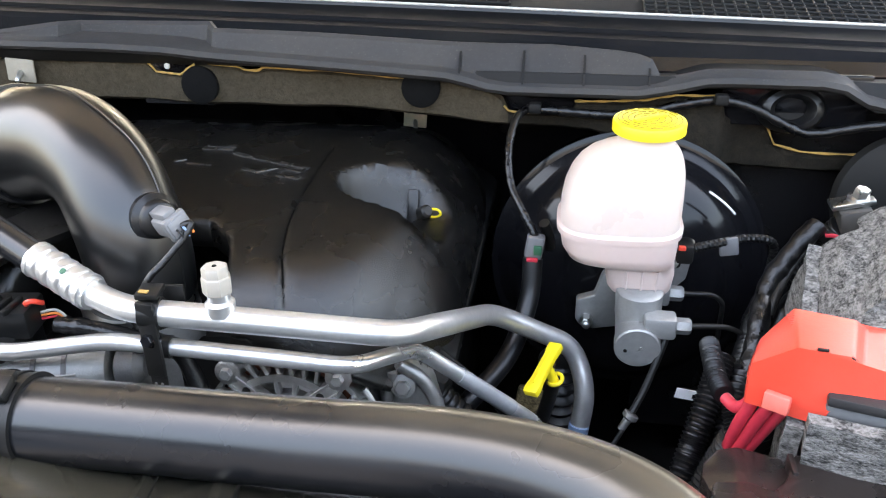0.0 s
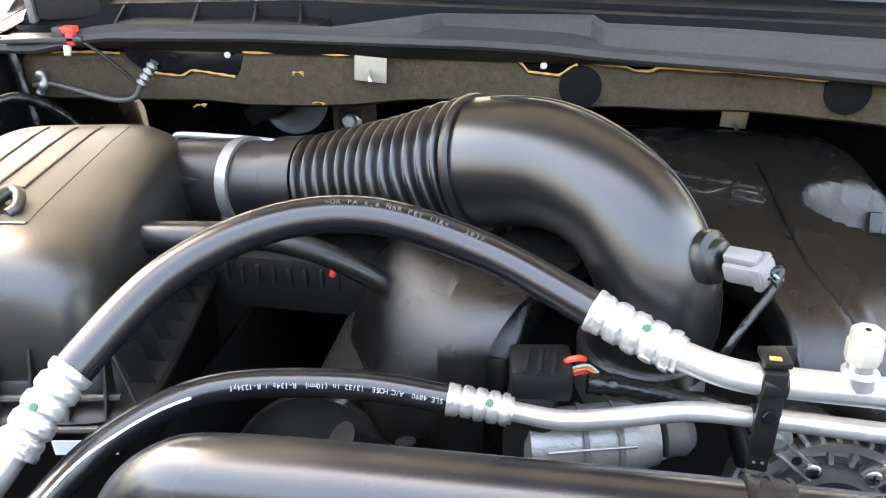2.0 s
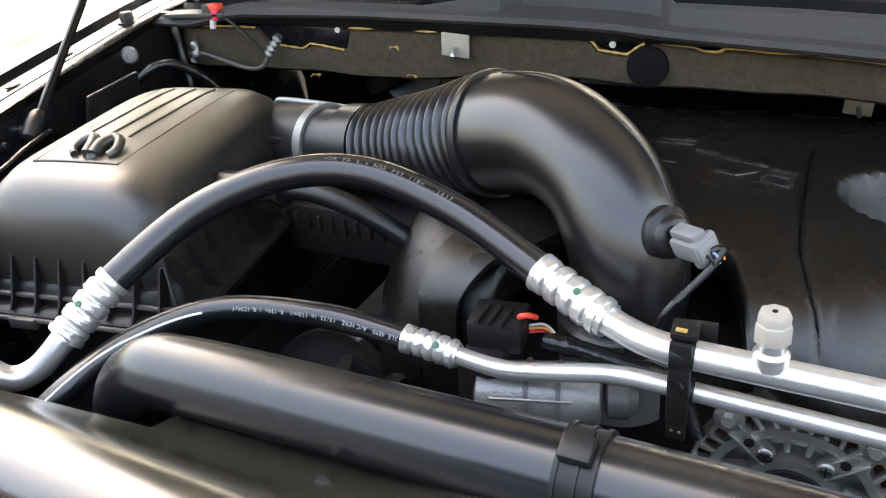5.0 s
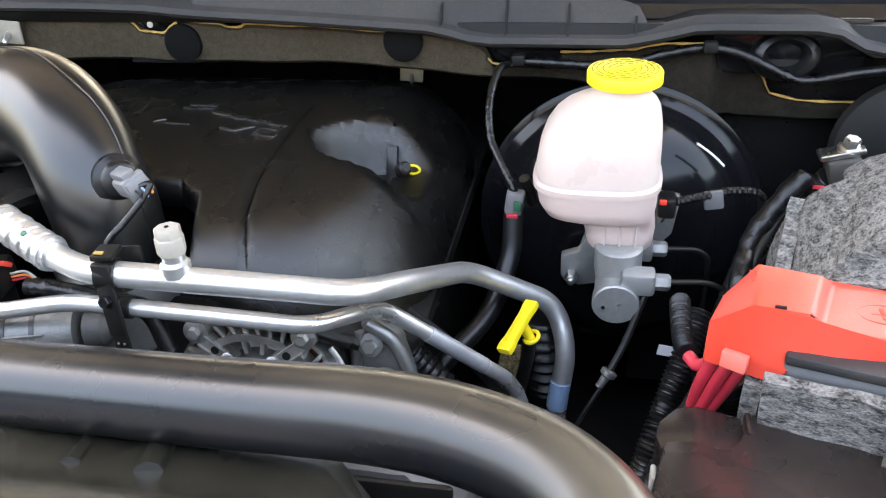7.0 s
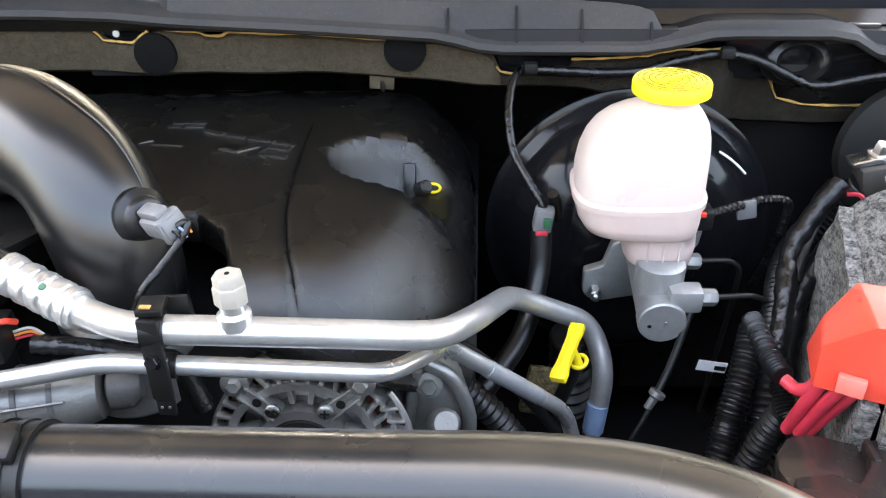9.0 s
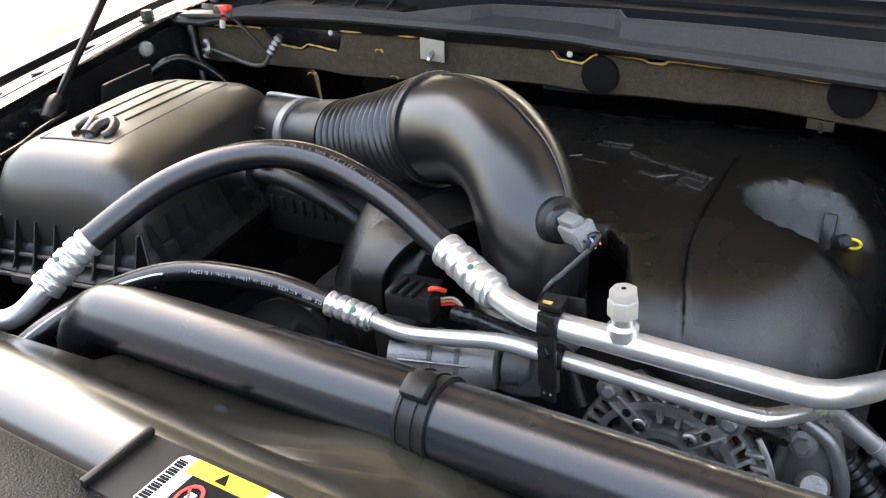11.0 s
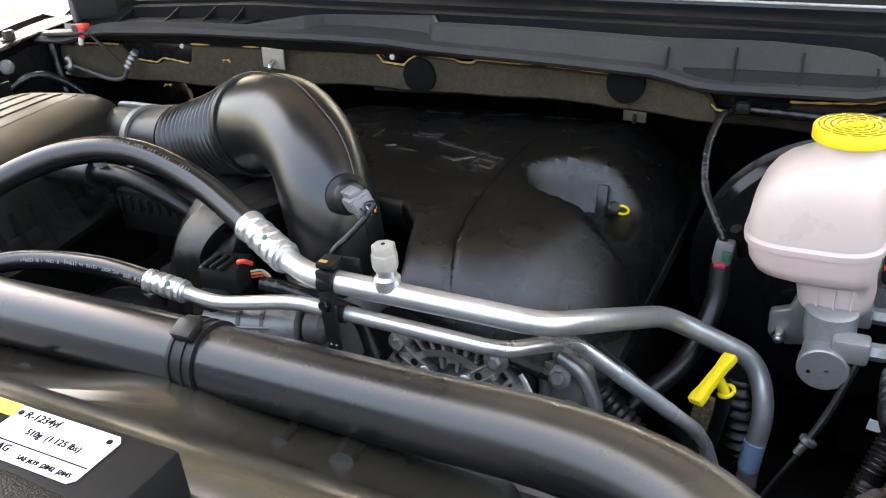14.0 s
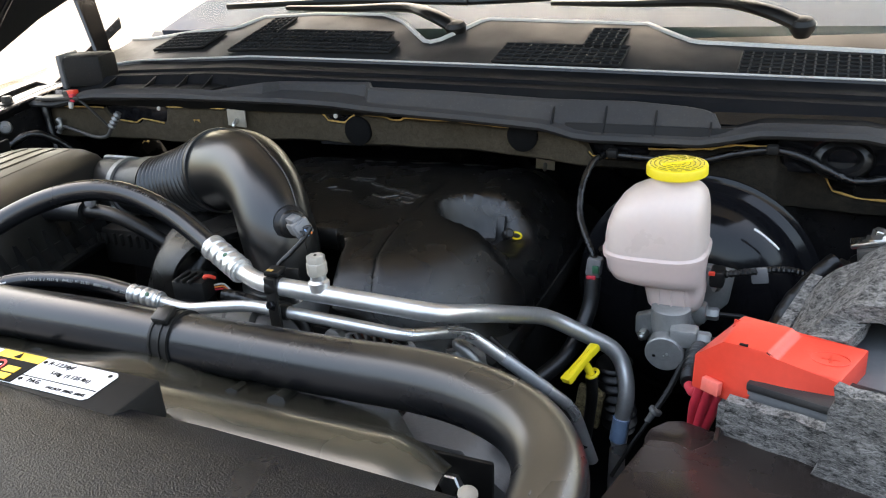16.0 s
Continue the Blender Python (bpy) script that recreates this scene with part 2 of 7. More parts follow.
# ---- building helpers ----
def thing(name, base, label, category, group="", kind=""):
    ob = new(name)
    ob.empty_display_size = 0.02
    ob.location = TRUE @ Vector(base)
    return tagged(ob, label, category, group, kind)


def finish(bm, origin, name, sharp=38):
    bm.transform(Matrix.Translation(-origin) @ TRUE)
    bmesh.ops.recalc_face_normals(bm, faces=bm.faces)
    lim = radians(sharp)
    for e in bm.edges:
        e.smooth = not (len(e.link_faces) == 2 and e.calc_face_angle(0) > lim)
    for f in bm.faces:
        f.smooth = True
    me = bpy.data.meshes.new(name)
    bm.to_mesh(me)
    bm.free()
    return me


def part(name, bm, material, parent, label="", sharp=38):
    root = parent
    while root.parent:
        root = root.parent
    me = finish(bm, root.location.copy(), name, sharp)
    me.materials.append(M[material])
    ob = new(name, me)
    ob.parent = parent
    if label:
        ob["label"] = label
    return ob


def solo(name, bm, material, base, label, category, group="", kind="", sharp=38):
    origin = TRUE @ Vector(base)
    me = finish(bm, origin, name, sharp)
    me.materials.append(M[material])
    ob = new(name, me)
    ob.location = origin
    return tagged(ob, label, category, group, kind)


def smooth_path(pts, n=6):
    p = [Vector(q) for q in pts]
    q = [2 * p[0] - p[1], *p, 2 * p[-1] - p[-2]]
    out = []
    for i in range(1, len(q) - 2):
        a, b, c, d = q[i - 1:i + 3]
        for k in range(n):
            s = k / n
            out.append(0.5 * (2 * b + (c - a) * s + (2 * a - 5 * b + 4 * c - d) * s * s + (3 * b - a - 3 * c + d) * s ** 3))
    return out + [p[-1]]


def sweep(path, radius, seg=18, bm=None, caps=True, flat=1.0):
    """A tube along a dense path; radius: a number or a function of the share of the length; flat squeezes the section."""
    bm = bm or bmesh.new()
    rows = []
    tang = [(path[min(i + 1, len(path) - 1)] - path[max(i - 1, 0)]).normalized() for i in range(len(path))]
    up = Vector((0, 0, 1)) if abs(tang[0].z) < 0.9 else Vector((1, 0, 0))
    nrm = (up - tang[0] * up.dot(tang[0])).normalized()
    length = [0.0]
    for a, b in zip(path, path[1:]):
        length.append(length[-1] + (b - a).length)
    for i, (p, t) in enumerate(zip(path, tang)):
        nrm = (nrm - t * nrm.dot(t)).normalized()
        bi = t.cross(nrm)
        r = radius(length[i] / length[-1]) if callable(radius) else radius
        rows.append([bm.verts.new(p + nrm * r * flat * math.cos(2 * math.pi * k / seg) + bi * r * math.sin(2 * math.pi * k / seg)) for k in range(seg)])
    for a, b in zip(rows, rows[1:]):
        for k in range(seg):
            bm.faces.new((a[k], a[(k + 1) % seg], b[(k + 1) % seg], b[k]))
    if caps:
        bm.faces.new(rows[0][::-1])
        bm.faces.new(rows[-1])
    return bm


def tube(pts, radius, seg=18, n=6, bm=None, flat=1.0):
    return sweep(smooth_path(pts, n), radius, seg, bm, True, flat)


def rounded(pts, bend, n=7):
    """A bent pipe's path: straight runs with round bends of about that size at the corners."""
    p = [Vector(q) for q in pts]
    out = [p[0]]
    for a, b, c in zip(p, p[1:], p[2:]):
        d = min(bend, (a - b).length * 0.48, (c - b).length * 0.48)
        s, e = b + (a - b).normalized() * d, b + (c - b).normalized() * d
        for k in range(n + 1):
            u = k / n
            out.append(s * (1 - u) ** 2 + b * 2 * u * (1 - u) + e * u * u)
    return out + [p[-1]]


def axis(at, way, roll=0.0):
    """A frame at a place whose z axis points along way."""
    q = Vector(way).to_track_quat("Z", "Y").to_matrix().to_4x4()
    return Matrix.Translation(at) @ q @ Matrix.Rotation(roll, 4, "Z")


def lathe(profile, m=None, seg=24, bm=None, sides=None):
    """Profile of (radius, height) turned about z and moved by m."""
    bm = bm or bmesh.new()
    m = m or Matrix.Identity(4)
    seg = sides or seg
    rows = []
    for r, h in profile:
        rows.append([bm.verts.new(m @ Vector((r * math.cos(2 * math.pi * k / seg), r * math.sin(2 * math.pi * k / seg), h))) for k in range(seg)])
    for a, b in zip(rows, rows[1:]):
        for k in range(seg):
            bm.faces.new((a[k], a[(k + 1) % seg], b[(k + 1) % seg], b[k]))
    bm.faces.new(rows[0][::-1])
    bm.faces.new(rows[-1])
    return bm


def hoop(r0, r1, h0, h1, m, seg=56):
    """Flat ring of square section about z, moved by m."""
    bm, rows = bmesh.new(), []
    for r, h in ((r0, h0), (r1, h0), (r1, h1), (r0, h1)):
        rows.append([bm.verts.new(m @ Vector((r * math.cos(2 * math.pi * k / seg), r * math.sin(2 * math.pi * k / seg), h))) for k in range(seg)])
    for a, b in zip(rows, rows[1:] + rows[:1]):
        for k in range(seg):
            bm.faces.new((a[k], a[(k + 1) % seg], b[(k + 1) % seg], b[k]))
    return bm


def box(at, size, bevel=0.002, m=None, bm=None, seg=2):
    bm2 = bmesh.new()
    bmesh.ops.create_cube(bm2, size=1.0)
    for v in bm2.verts:
        v.co = Vector((v.co.x * size[0], v.co.y * size[1], v.co.z * size[2]))
    if bevel:
        bmesh.ops.bevel(bm2, geom=bm2.edges[:], offset=min(bevel, min(size) * 0.45), segments=seg, affect="EDGES", profile=0.5)
    bm2.transform(Matrix.Translation(at) @ (m or Matrix.Identity(4)))
    return merge(bm, bm2)


def merge(bm, other):
    if bm is None:
        return other
    me = bpy.data.meshes.new("tmp")
    other.to_mesh(me)
    other.free()
    bm.from_mesh(me)
    bpy.data.meshes.remove(me)
    return bm


def prism(poly, h, m=None, bevel=0.0, bm=None, seg=2):
    """A flat outline (x, y) raised to height h along z, moved by m."""
    b = bmesh.new()
    lo = [b.verts.new((x, y, 0)) for x, y in poly]
    f = b.faces.new(lo)
    ret = bmesh.ops.extrude_face_region(b, geom=[f])
    for v in ret["geom"]:
        if isinstance(v, bmesh.types.BMVert):
            v.co.z += h
    bmesh.ops.recalc_face_normals(b, faces=b.faces)
    if bevel:
        bmesh.ops.bevel(b, geom=b.edges[:], offset=bevel, segments=seg, affect="EDGES", profile=0.5)
    b.transform(m or Matrix.Identity(4))
    return merge(bm, b)


def loft(rings, bm=None, caps=True):
    bm = bm or bmesh.new()
    rows = [[bm.verts.new(p) for p in r] for r in rings]
    k = len(rows[0])
    for a, b in zip(rows, rows[1:]):
        for i in range(k):
            bm.faces.new((a[i], a[(i + 1) % k], b[(i + 1) % k], b[i]))
    if caps:
        bm.faces.new(rows[0][::-1])
        bm.faces.new(rows[-1])
    return bm


def squircle(cx, cy, z, a, b, e=4.0, seg=40, rot=0.0):
    c, s, out = math.cos(rot), math.sin(rot), []
    for k in range(seg):
        t = 2 * math.pi * k / seg
        x = a * math.copysign(abs(math.cos(t)) ** (2 / e), math.cos(t))
        y = b * math.copysign(abs(math.sin(t)) ** (2 / e), math.sin(t))
        out.append(Vector((cx + x * c - y * s, cy + x * s + y * c, z)))
    return out


def sheet(grid, thick, bm=None):
    """A skin through rows of points, with thickness along its own normals."""
    bm = bm or bmesh.new()
    rows = [[Vector(p) for p in r] for r in grid]
    nr, nc = len(rows), len(rows[0])

    def normal(i, j):
        a = rows[min(i + 1, nr - 1)][j] - rows[max(i - 1, 0)][j]
        b = rows[i][min(j + 1, nc - 1)] - rows[i][max(j - 1, 0)]
        n = a.cross(b)
        return n.normalized() if n.length > 1e-12 else Vector((0, 0, 1))

    top = [[bm.verts.new(p) for p in r] for r in rows]
    low = [[bm.verts.new(rows[i][j] - normal(i, j) * thick) for j in range(nc)] for i in range(nr)]
    for i in range(nr - 1):
        for j in range(nc - 1):
            bm.faces.new((top[i][j], top[i + 1][j], top[i + 1][j + 1], top[i][j + 1]))
            bm.faces.new((low[i][j], low[i][j + 1], low[i + 1][j + 1], low[i + 1][j]))
    for i in range(nr - 1):
        for j in (0, nc - 1):
            bm.faces.new((top[i][j], low[i][j], low[i + 1][j], top[i + 1][j]))
    for j in range(nc - 1):
        for i in (0, nr - 1):
            bm.faces.new((top[i][j], top[i][j + 1], low[i][j + 1], low[i][j]))
    return bm


def lettering(text, size, m, depth=0.0004, bm=None):
    """Words in the built-in font, centred, as a mesh lying in the xy plane of m."""
    cu = bpy.data.curves.new("words", "FONT")
    cu.body, cu.size, cu.extrude = text, size, depth
    cu.align_x, cu.align_y, cu.resolution_u = "CENTER", "CENTER", 2
    ob = new("words", cu)
    dg = bpy.context.evaluated_depsgraph_get()
    me = bpy.data.meshes.new_from_object(ob.evaluated_get(dg))
    b = bmesh.new()
    b.from_mesh(me)
    bpy.data.objects.remove(ob)
    bpy.data.curves.remove(cu)
    bpy.data.meshes.remove(me)
    b.transform(m)
    return merge(bm, b)


def hexbolt(at, way, r=0.006, h=0.006, washer=True):
    b = lathe([(r * 0.2, -0.004), (r, -0.004), (r, h * 0.8), (r * 0.85, h)], axis(at, way), sides=6)
    if washer:
        lathe([(r * 0.3, -0.005), (r * 1.5, -0.005), (r * 1.5, -0.0025), (r * 0.9, -0.0015)], axis(at, way), 20, b)
    return b


def ripple(base, amp, waves):
    return lambda s: base + amp * math.sin(2 * math.pi * waves * s)


def table(points):
    """A piecewise linear function through (x, value) pairs."""
    xs, vs = [p[0] for p in points], [p[1] for p in points]
    return lambda x: float(np.interp(x, xs, vs))


# ---- ground and distance ----
GROUND = 1.3 - LIFT / SIZE


def build_ground():
    b = bmesh.new()
    bmesh.ops.create_grid(b, x_segments=40, y_segments=40, size=150)
    b.transform(Matrix.Translation((0, 0, GROUND)))
    solo("ground", b, "concrete", (0, 0, GROUND), "pale sunlit concrete yard under and beside the truck", "ground", kind="structure")


# ---- truck body round the bay ----
LIP = table([(-0.95, 1.335), (-0.873, 1.335), (-0.80, 1.350), (-0.644, 1.354), (-0.43, 1.353), (-0.365, 1.351), (-0.335, 1.348), (-0.306, 1.346), (-0.2, 1.341),
             (-0.083, 1.334), (-0.043, 1.323), (0.09, 1.323), (0.122, 1.329), (0.154, 1.337), (0.264, 1.337), (0.297, 1.318), (0.55, 1.318)])
RIDGE = table([(-0.95, 1.349), (-0.60, 1.351), (-0.579, 1.351), (-0.473, 1.367), (-0.334, 1.369), (-0.325, 1.362), (-0.218, 1.36),
               (-0.082, 1.354), (0.009, 1.354), (0.084, 1.349), (0.105, 1.342), (0.14, 1.346), (0.55, 1.346)])
RIM_Z = table([(-0.95, 1.352), (-0.86, 1.362), (-0.62, 1.371), (-0.2, 1.362), (0.2, 1.352), (0.55, 1.342)])


def build_cowl():
    tray = thing("cowl_tray", (-0.28, 0.87, 1.34), "black moulded plastic cowl tray along the firewall top", "cowl tray")
    xs = sorted({round(-0.93 + 0.02 * i, 4) for i in range(75)} | {-0.334, -0.322, -0.473, -0.487, -0.58, 0.1, 0.112})
    sunk = table([(-1.0, 0.0), (-0.487, 0.0), (-0.470, 1.0), (-0.336, 1.0), (-0.322, 0.0), (1.0, 0.0)])
    grid, beads = [], [[], [], []]
    for x in xs:
        zl, zr, zs, k = LIP(x), RIDGE(x), RIM_Z(x), sunk(x)
        flat = x < -0.58 or x > 0.108
        if flat:
            zr = zl + 0.005
        yr = 0.802 + max(0.0, zr - zl - 0.006) * 0.7 + 0.014 * k
        zr += (0.829 - yr) * 0.25 if not flat else 0.0
        zf = min(zr - 0.026, zl) if not flat else zl + 0.001
        shelf = (x, 0.800 + 0.017 * k, zl + 0.006)
        grid.append([(x, 0.787, zl - 0.0012), (x, 0.785, zl), (x, 0.787, zl + 0.0015), (x, 0.797, zl + 0.0035), shelf,
                     (x, yr - 0.002, zr - 0.0015), (x, yr, zr), (x, yr + 0.004, zr - 0.001), (x, yr + 0.012, zf + 0.002), (x, 0.852, zf),
                     (x, 0.863, zs - 0.006), (x, 0.866, zs - 0.003), (x, 0.871, zs - 0.005), (x, 0.901, zs - 0.006), (x, 0.905, zs - 0.002),
                     (x, 0.911, zs - 0.004), (x, 0.945, zs - 0.004), (x, 0.964, zs - 0.002)])
        beads[0].append(Vector((x, yr, zr + 0.0002)))
        if x > -0.56:
            beads[1].append(Vector((x, 0.866, zs - 0.003)))
            beads[2].append(Vector((x, 0.905, zs - 0.002)))
    # One moulding split by tone, with light and shade put into the colour.
    part("fascia", sheet([row[:8] for row in grid], -0.003), "fascia", tray, "front fascia of the tray, light painted in as grey", sharp=25)
    part("channel", sheet([row[7:] for row in grid], -0.003), "channel", tray, "inner channel of the same plastic, shade painted in dark", sharp=25)
    # Thin beads carry the painted edge highlights.
    for line in beads:
        part("moulded_edge", sweep(line, 0.0007, 6), "edge_glint", tray, "thin moulded edge with its highlight painted pale")
    part("moulded_edge", sweep([Vector((x, 0.800 + 0.017 * sunk(x), LIP(x) + 0.0062)) for x in xs if x > -0.58], 0.0009, 6), "edge_glint", tray, "thin moulded edge with its highlight painted pale")
    for x in (-0.077, -0.017, 0.04, 0.1):
        z0, z1 = LIP(x) + 0.004, RIDGE(x)
        yr = 0.802 + max(0.0, z1 - z0 - 0.002) * 0.7
        fin = [(0.7885, z0 - 0.001), (0.806, z0 + 0.002), (yr, z1 + 0.004), (yr - 0.010, z1 - 0.002)]
        b = bmesh.new()
        loft([[Vector((x - 0.0011, y, z)) for y, z in fin], [Vector((x + 0.0011, y, z)) for y, z in fin]], b)
        part("rib", b, "cowl", tray)
    for x in (-0.80, -0.718, -0.655, -0.608):
        z1 = RIM_Z(x) - 0.003
        fin = [(0.80, LIP(x) + 0.003), (0.87, LIP(x) + 0.001), (0.885, z1), (0.868, z1 + 0.002), (0.845, LIP(x) + 0.010)]
        b = loft([[Vector((x - 0.0012 - (y - 0.82) * 0.3, y, z)) for y, z in fin], [Vector((x + 0.0012 - (y - 0.82) * 0.3, y, z)) for y, z in fin]])
        part("rib", b, "cowl", tray)
    lip = [(x, 0.7855, LIP(x) + 0.0012) for x in xs]
    part("lip", sweep([Vector(p) for p in lip], 0.0016, 8), "edge_glint", tray, "lip of the tray with its highlight painted pale")
    for dy, dz, r, mt in ((0.968, 0.0, 0.006, "rubber"), (0.964, 0.0055, 0.0015, "rim_glint")):
        seal = [Vector((x, dy, RIM_Z(x) + dz)) for x in xs]
        part("seal", sweep(seal, r, 8), mt, tray, "rubber hood seal with a highlight painted along its edge")

    top = thing("cowl_grille", (-0.28, 1.05, 1.37), "grey plastic cowl panel with air grilles below the windshield", "cowl grille")
    crest = table([(-1.05, 1.10), (-0.80, 1.115), (-0.765, 1.12), (-0.74, 1.17), (-0.49, 1.17), (-0.44, 1.14), (-0.36, 1.055), (-0.345, 1.055), (-0.30, 1.155),
                   (-0.04, 1.145), (0.0, 1.11), (0.037, 1.08), (0.27, 1.065), (0.6, 1.06)])

    def plate(x, y, up=0.0):
        z = RIM_Z(x) - 0.004 + (y - 0.972) * 0.19 + up
        return Vector((x, y, z))
    grid = []
    for i in range(86):
        x = -1.0 + i * 0.018
        c = crest(x)
        grid.append([plate(x, 0.972 + (c - 0.972) * k / 8) for k in range(8)] + [plate(x, c, 0.002), plate(x, c + 0.008, -0.012), plate(x, c + 0.03, -0.03)])
    part("panel", sheet(grid, -0.003), "cowl_grey", top, sharp=30)
    # Crest highlight painted as a pale bead.
    part("crest_edge", sweep([plate(x, crest(x), 0.004) for x in [-1.0 + 0.012 * i for i in range(125)]], 0.0042, 8), "rim_glint", top, "bead painted pale as the highlight along the glass")
    fields = [(-0.88, -0.77, 1.025, 1.095), (-0.70, -0.40, 1.005, 1.045), (-0.70, -0.43, 1.045, 1.085), (-0.70, -0.655, 1.085, 1.15), (-0.225, -0.045, 0.985, 1.05),
              (-0.112, -0.06, 1.05, 1.115), (0.105, 0.48, 0.972, 1.045)]
    for x0, x1, y0, y1 in fields:
        g = [[plate(x0 + (x1 - x0) * i / 6, y0 + (y1 - y0) * j / 3, 0.0045) for j in range(4)] for i in range(7)]
        field = part("grille", sheet(g, -0.002), "deep", top, "dark air opening behind thin bars")
        bars = bmesh.new()
        nx, ny = max(3, round((x1 - x0) / 0.0125)), max(3, round((y1 - y0) / 0.013))
        for i in range(nx + 1):
            x = x0 + (x1 - x0) * i / nx
            p = [plate(x, y0 + (y1 - y0) * j / 3, 0.0075) for j in range(4)]
            sweep(p, 0.0016, 5, bars)
        for j in range(ny + 1):
            y = y0 + (y1 - y0) * j / ny
            p = [plate(x0 + (x1 - x0) * i / 6, y, 0.0078) for i in range(7)]
            sweep(p, 0.0017, 5, bars)
        part("lattice", bars, "cowl_grey", field)

    end = thing("cowl_end_cap", (-0.90, 0.90, 1.35), "black moulded end piece of the cowl with a pale grey side", "trim")
    part("block", box((-0.875, 0.875, 1.372), (0.07, 0.05, 0.05), 0.008, Matrix.Rotation(radians(12), 4, "Z")), "cowl", end)
    part("cheek", box((-0.915, 0.868, 1.372), (0.008, 0.05, 0.054), 0.003, Matrix.Rotation(radians(12), 4, "Z")), "grey_conn", end, "grey side face")

    glass = thing("windshield", (-0.28, 1.3, 1.5), "windshield reflecting a bright sky above the cowl", "windshield")
    g = [[Vector((x, 1.19 + 0.62 * s + 0.12 * (1 - ((x + 0.28) / 0.9) ** 2) * -1 + 0.12, 1.375 + 0.42 * s)) for s in (-0.12, 0.11, 0.25, 0.5, 0.75, 1, 1.45)] for x in [-1.1 + 0.08 * i for i in range(22)]]
    part("pane", sheet(g, 0.005), "glass", glass).visible_shadow = False
    part("frit_band", sheet([[row[0] + Vector((0, -0.003, 0.004)), row[0].lerp(row[1], 0.38) + Vector((0, -0.003, 0.004))] for row in g], 0.002), "satin", glass, "black printed border of the glass")
    dash = thing("dashboard", (-0.28, 1.5, 1.4), "blue-grey vinyl dashboard seen through the windshield", "dashboard")
    part("top_pad", sheet([[Vector((x, 1.235 + 0.55 * k / 6, 1.372 + 0.075 * math.sin(math.pi * 0.62 * k / 6))) for k in range(7)] for x in [-1.05 + 0.1 * i for i in range(16)]], 0.02), "dash", dash)
    # Cab shell out of view, added to keep sun and sky off the dash.
    cab = thing("cab", (-0.28, 2.2, 1.0), "unseen truck cab shell added to block light behind the windshield", "truck cab", kind="structure")
    part("roof", sheet([[Vector((x, 2.09 + 0.97 * k / 5, 1.985 + 0.03 * math.sin(math.pi * k / 5))) for k in range(6)] for x in [-1.12 + 0.14 * i for i in range(13)]], 0.02), "body", cab)
    part("rear_panel", sheet([[Vector((x, 3.07 - 0.02 * k / 4, 0.85 + 0.50 * k / 4)) for k in range(5)] for x in [-1.12 + 0.28 * i for i in range(7)]], 0.02), "body", cab)
    for x in (-1.13, 0.57):
        part("side_panel", sheet([[Vector((x, 1.35 + 1.72 * i / 5, 0.85 + 0.50 * k / 4)) for k in range(5)] for i in range(6)], 0.02), "body", cab)
    for x in (-1.11, 0.55):
        part("pillar", tube([(x, 3.06, 1.34), (x, 3.055, 1.66), (x, 3.04, 1.99)], 0.035, 12, flat=0.5), "body", cab)
    note = thing("paper_sheet", (-0.65, 1.40, 1.43), "white paper sheets lying on the dashboard", "paper", "papers")
    part("sheet", sheet([[Vector((-0.80 + 0.28 * i / 5, 1.30 + 0.18 * j / 4, 1.418 + 0.036 * j / 4 + 0.008 * math.sin(i * 1.1))) for j in range(5)] for i in range(6)], 0.002), "white", note)
    for x0, x1 in ((-0.33, -0.75), (0.17, -0.25)):
        w = thing("wiper", (x0, 1.11, 1.39), "black windshield wiper arm resting on the glass", "wiper", "wipers")
        arm = [(x0, 1.105, 1.395), (x0 - 0.05, 1.125, 1.412), (x0 - 0.12, 1.17, 1.418), (x0 - 0.25, 1.185, 1.416), (x1 + 0.05, 1.19, 1.418)]
        part("arm", tube(arm, lambda s: 0.016 - 0.009 * s, 12, flat=0.6), "satin", w)
        part("pivot", lathe([(0.010, -0.01), (0.016, 0), (0.017, 0.008), (0.013, 0.014), (0.004, 0.016)], axis((x0, 1.105, 1.39), (0, -0.2, 1))), "satin", w)
        part("blade", tube([(x0 - 0.02, 1.205, 1.42), (x0 - 0.25, 1.215, 1.425), (x1 - 0.1, 1.21, 1.42)], 0.006, 8), "rubber", w)


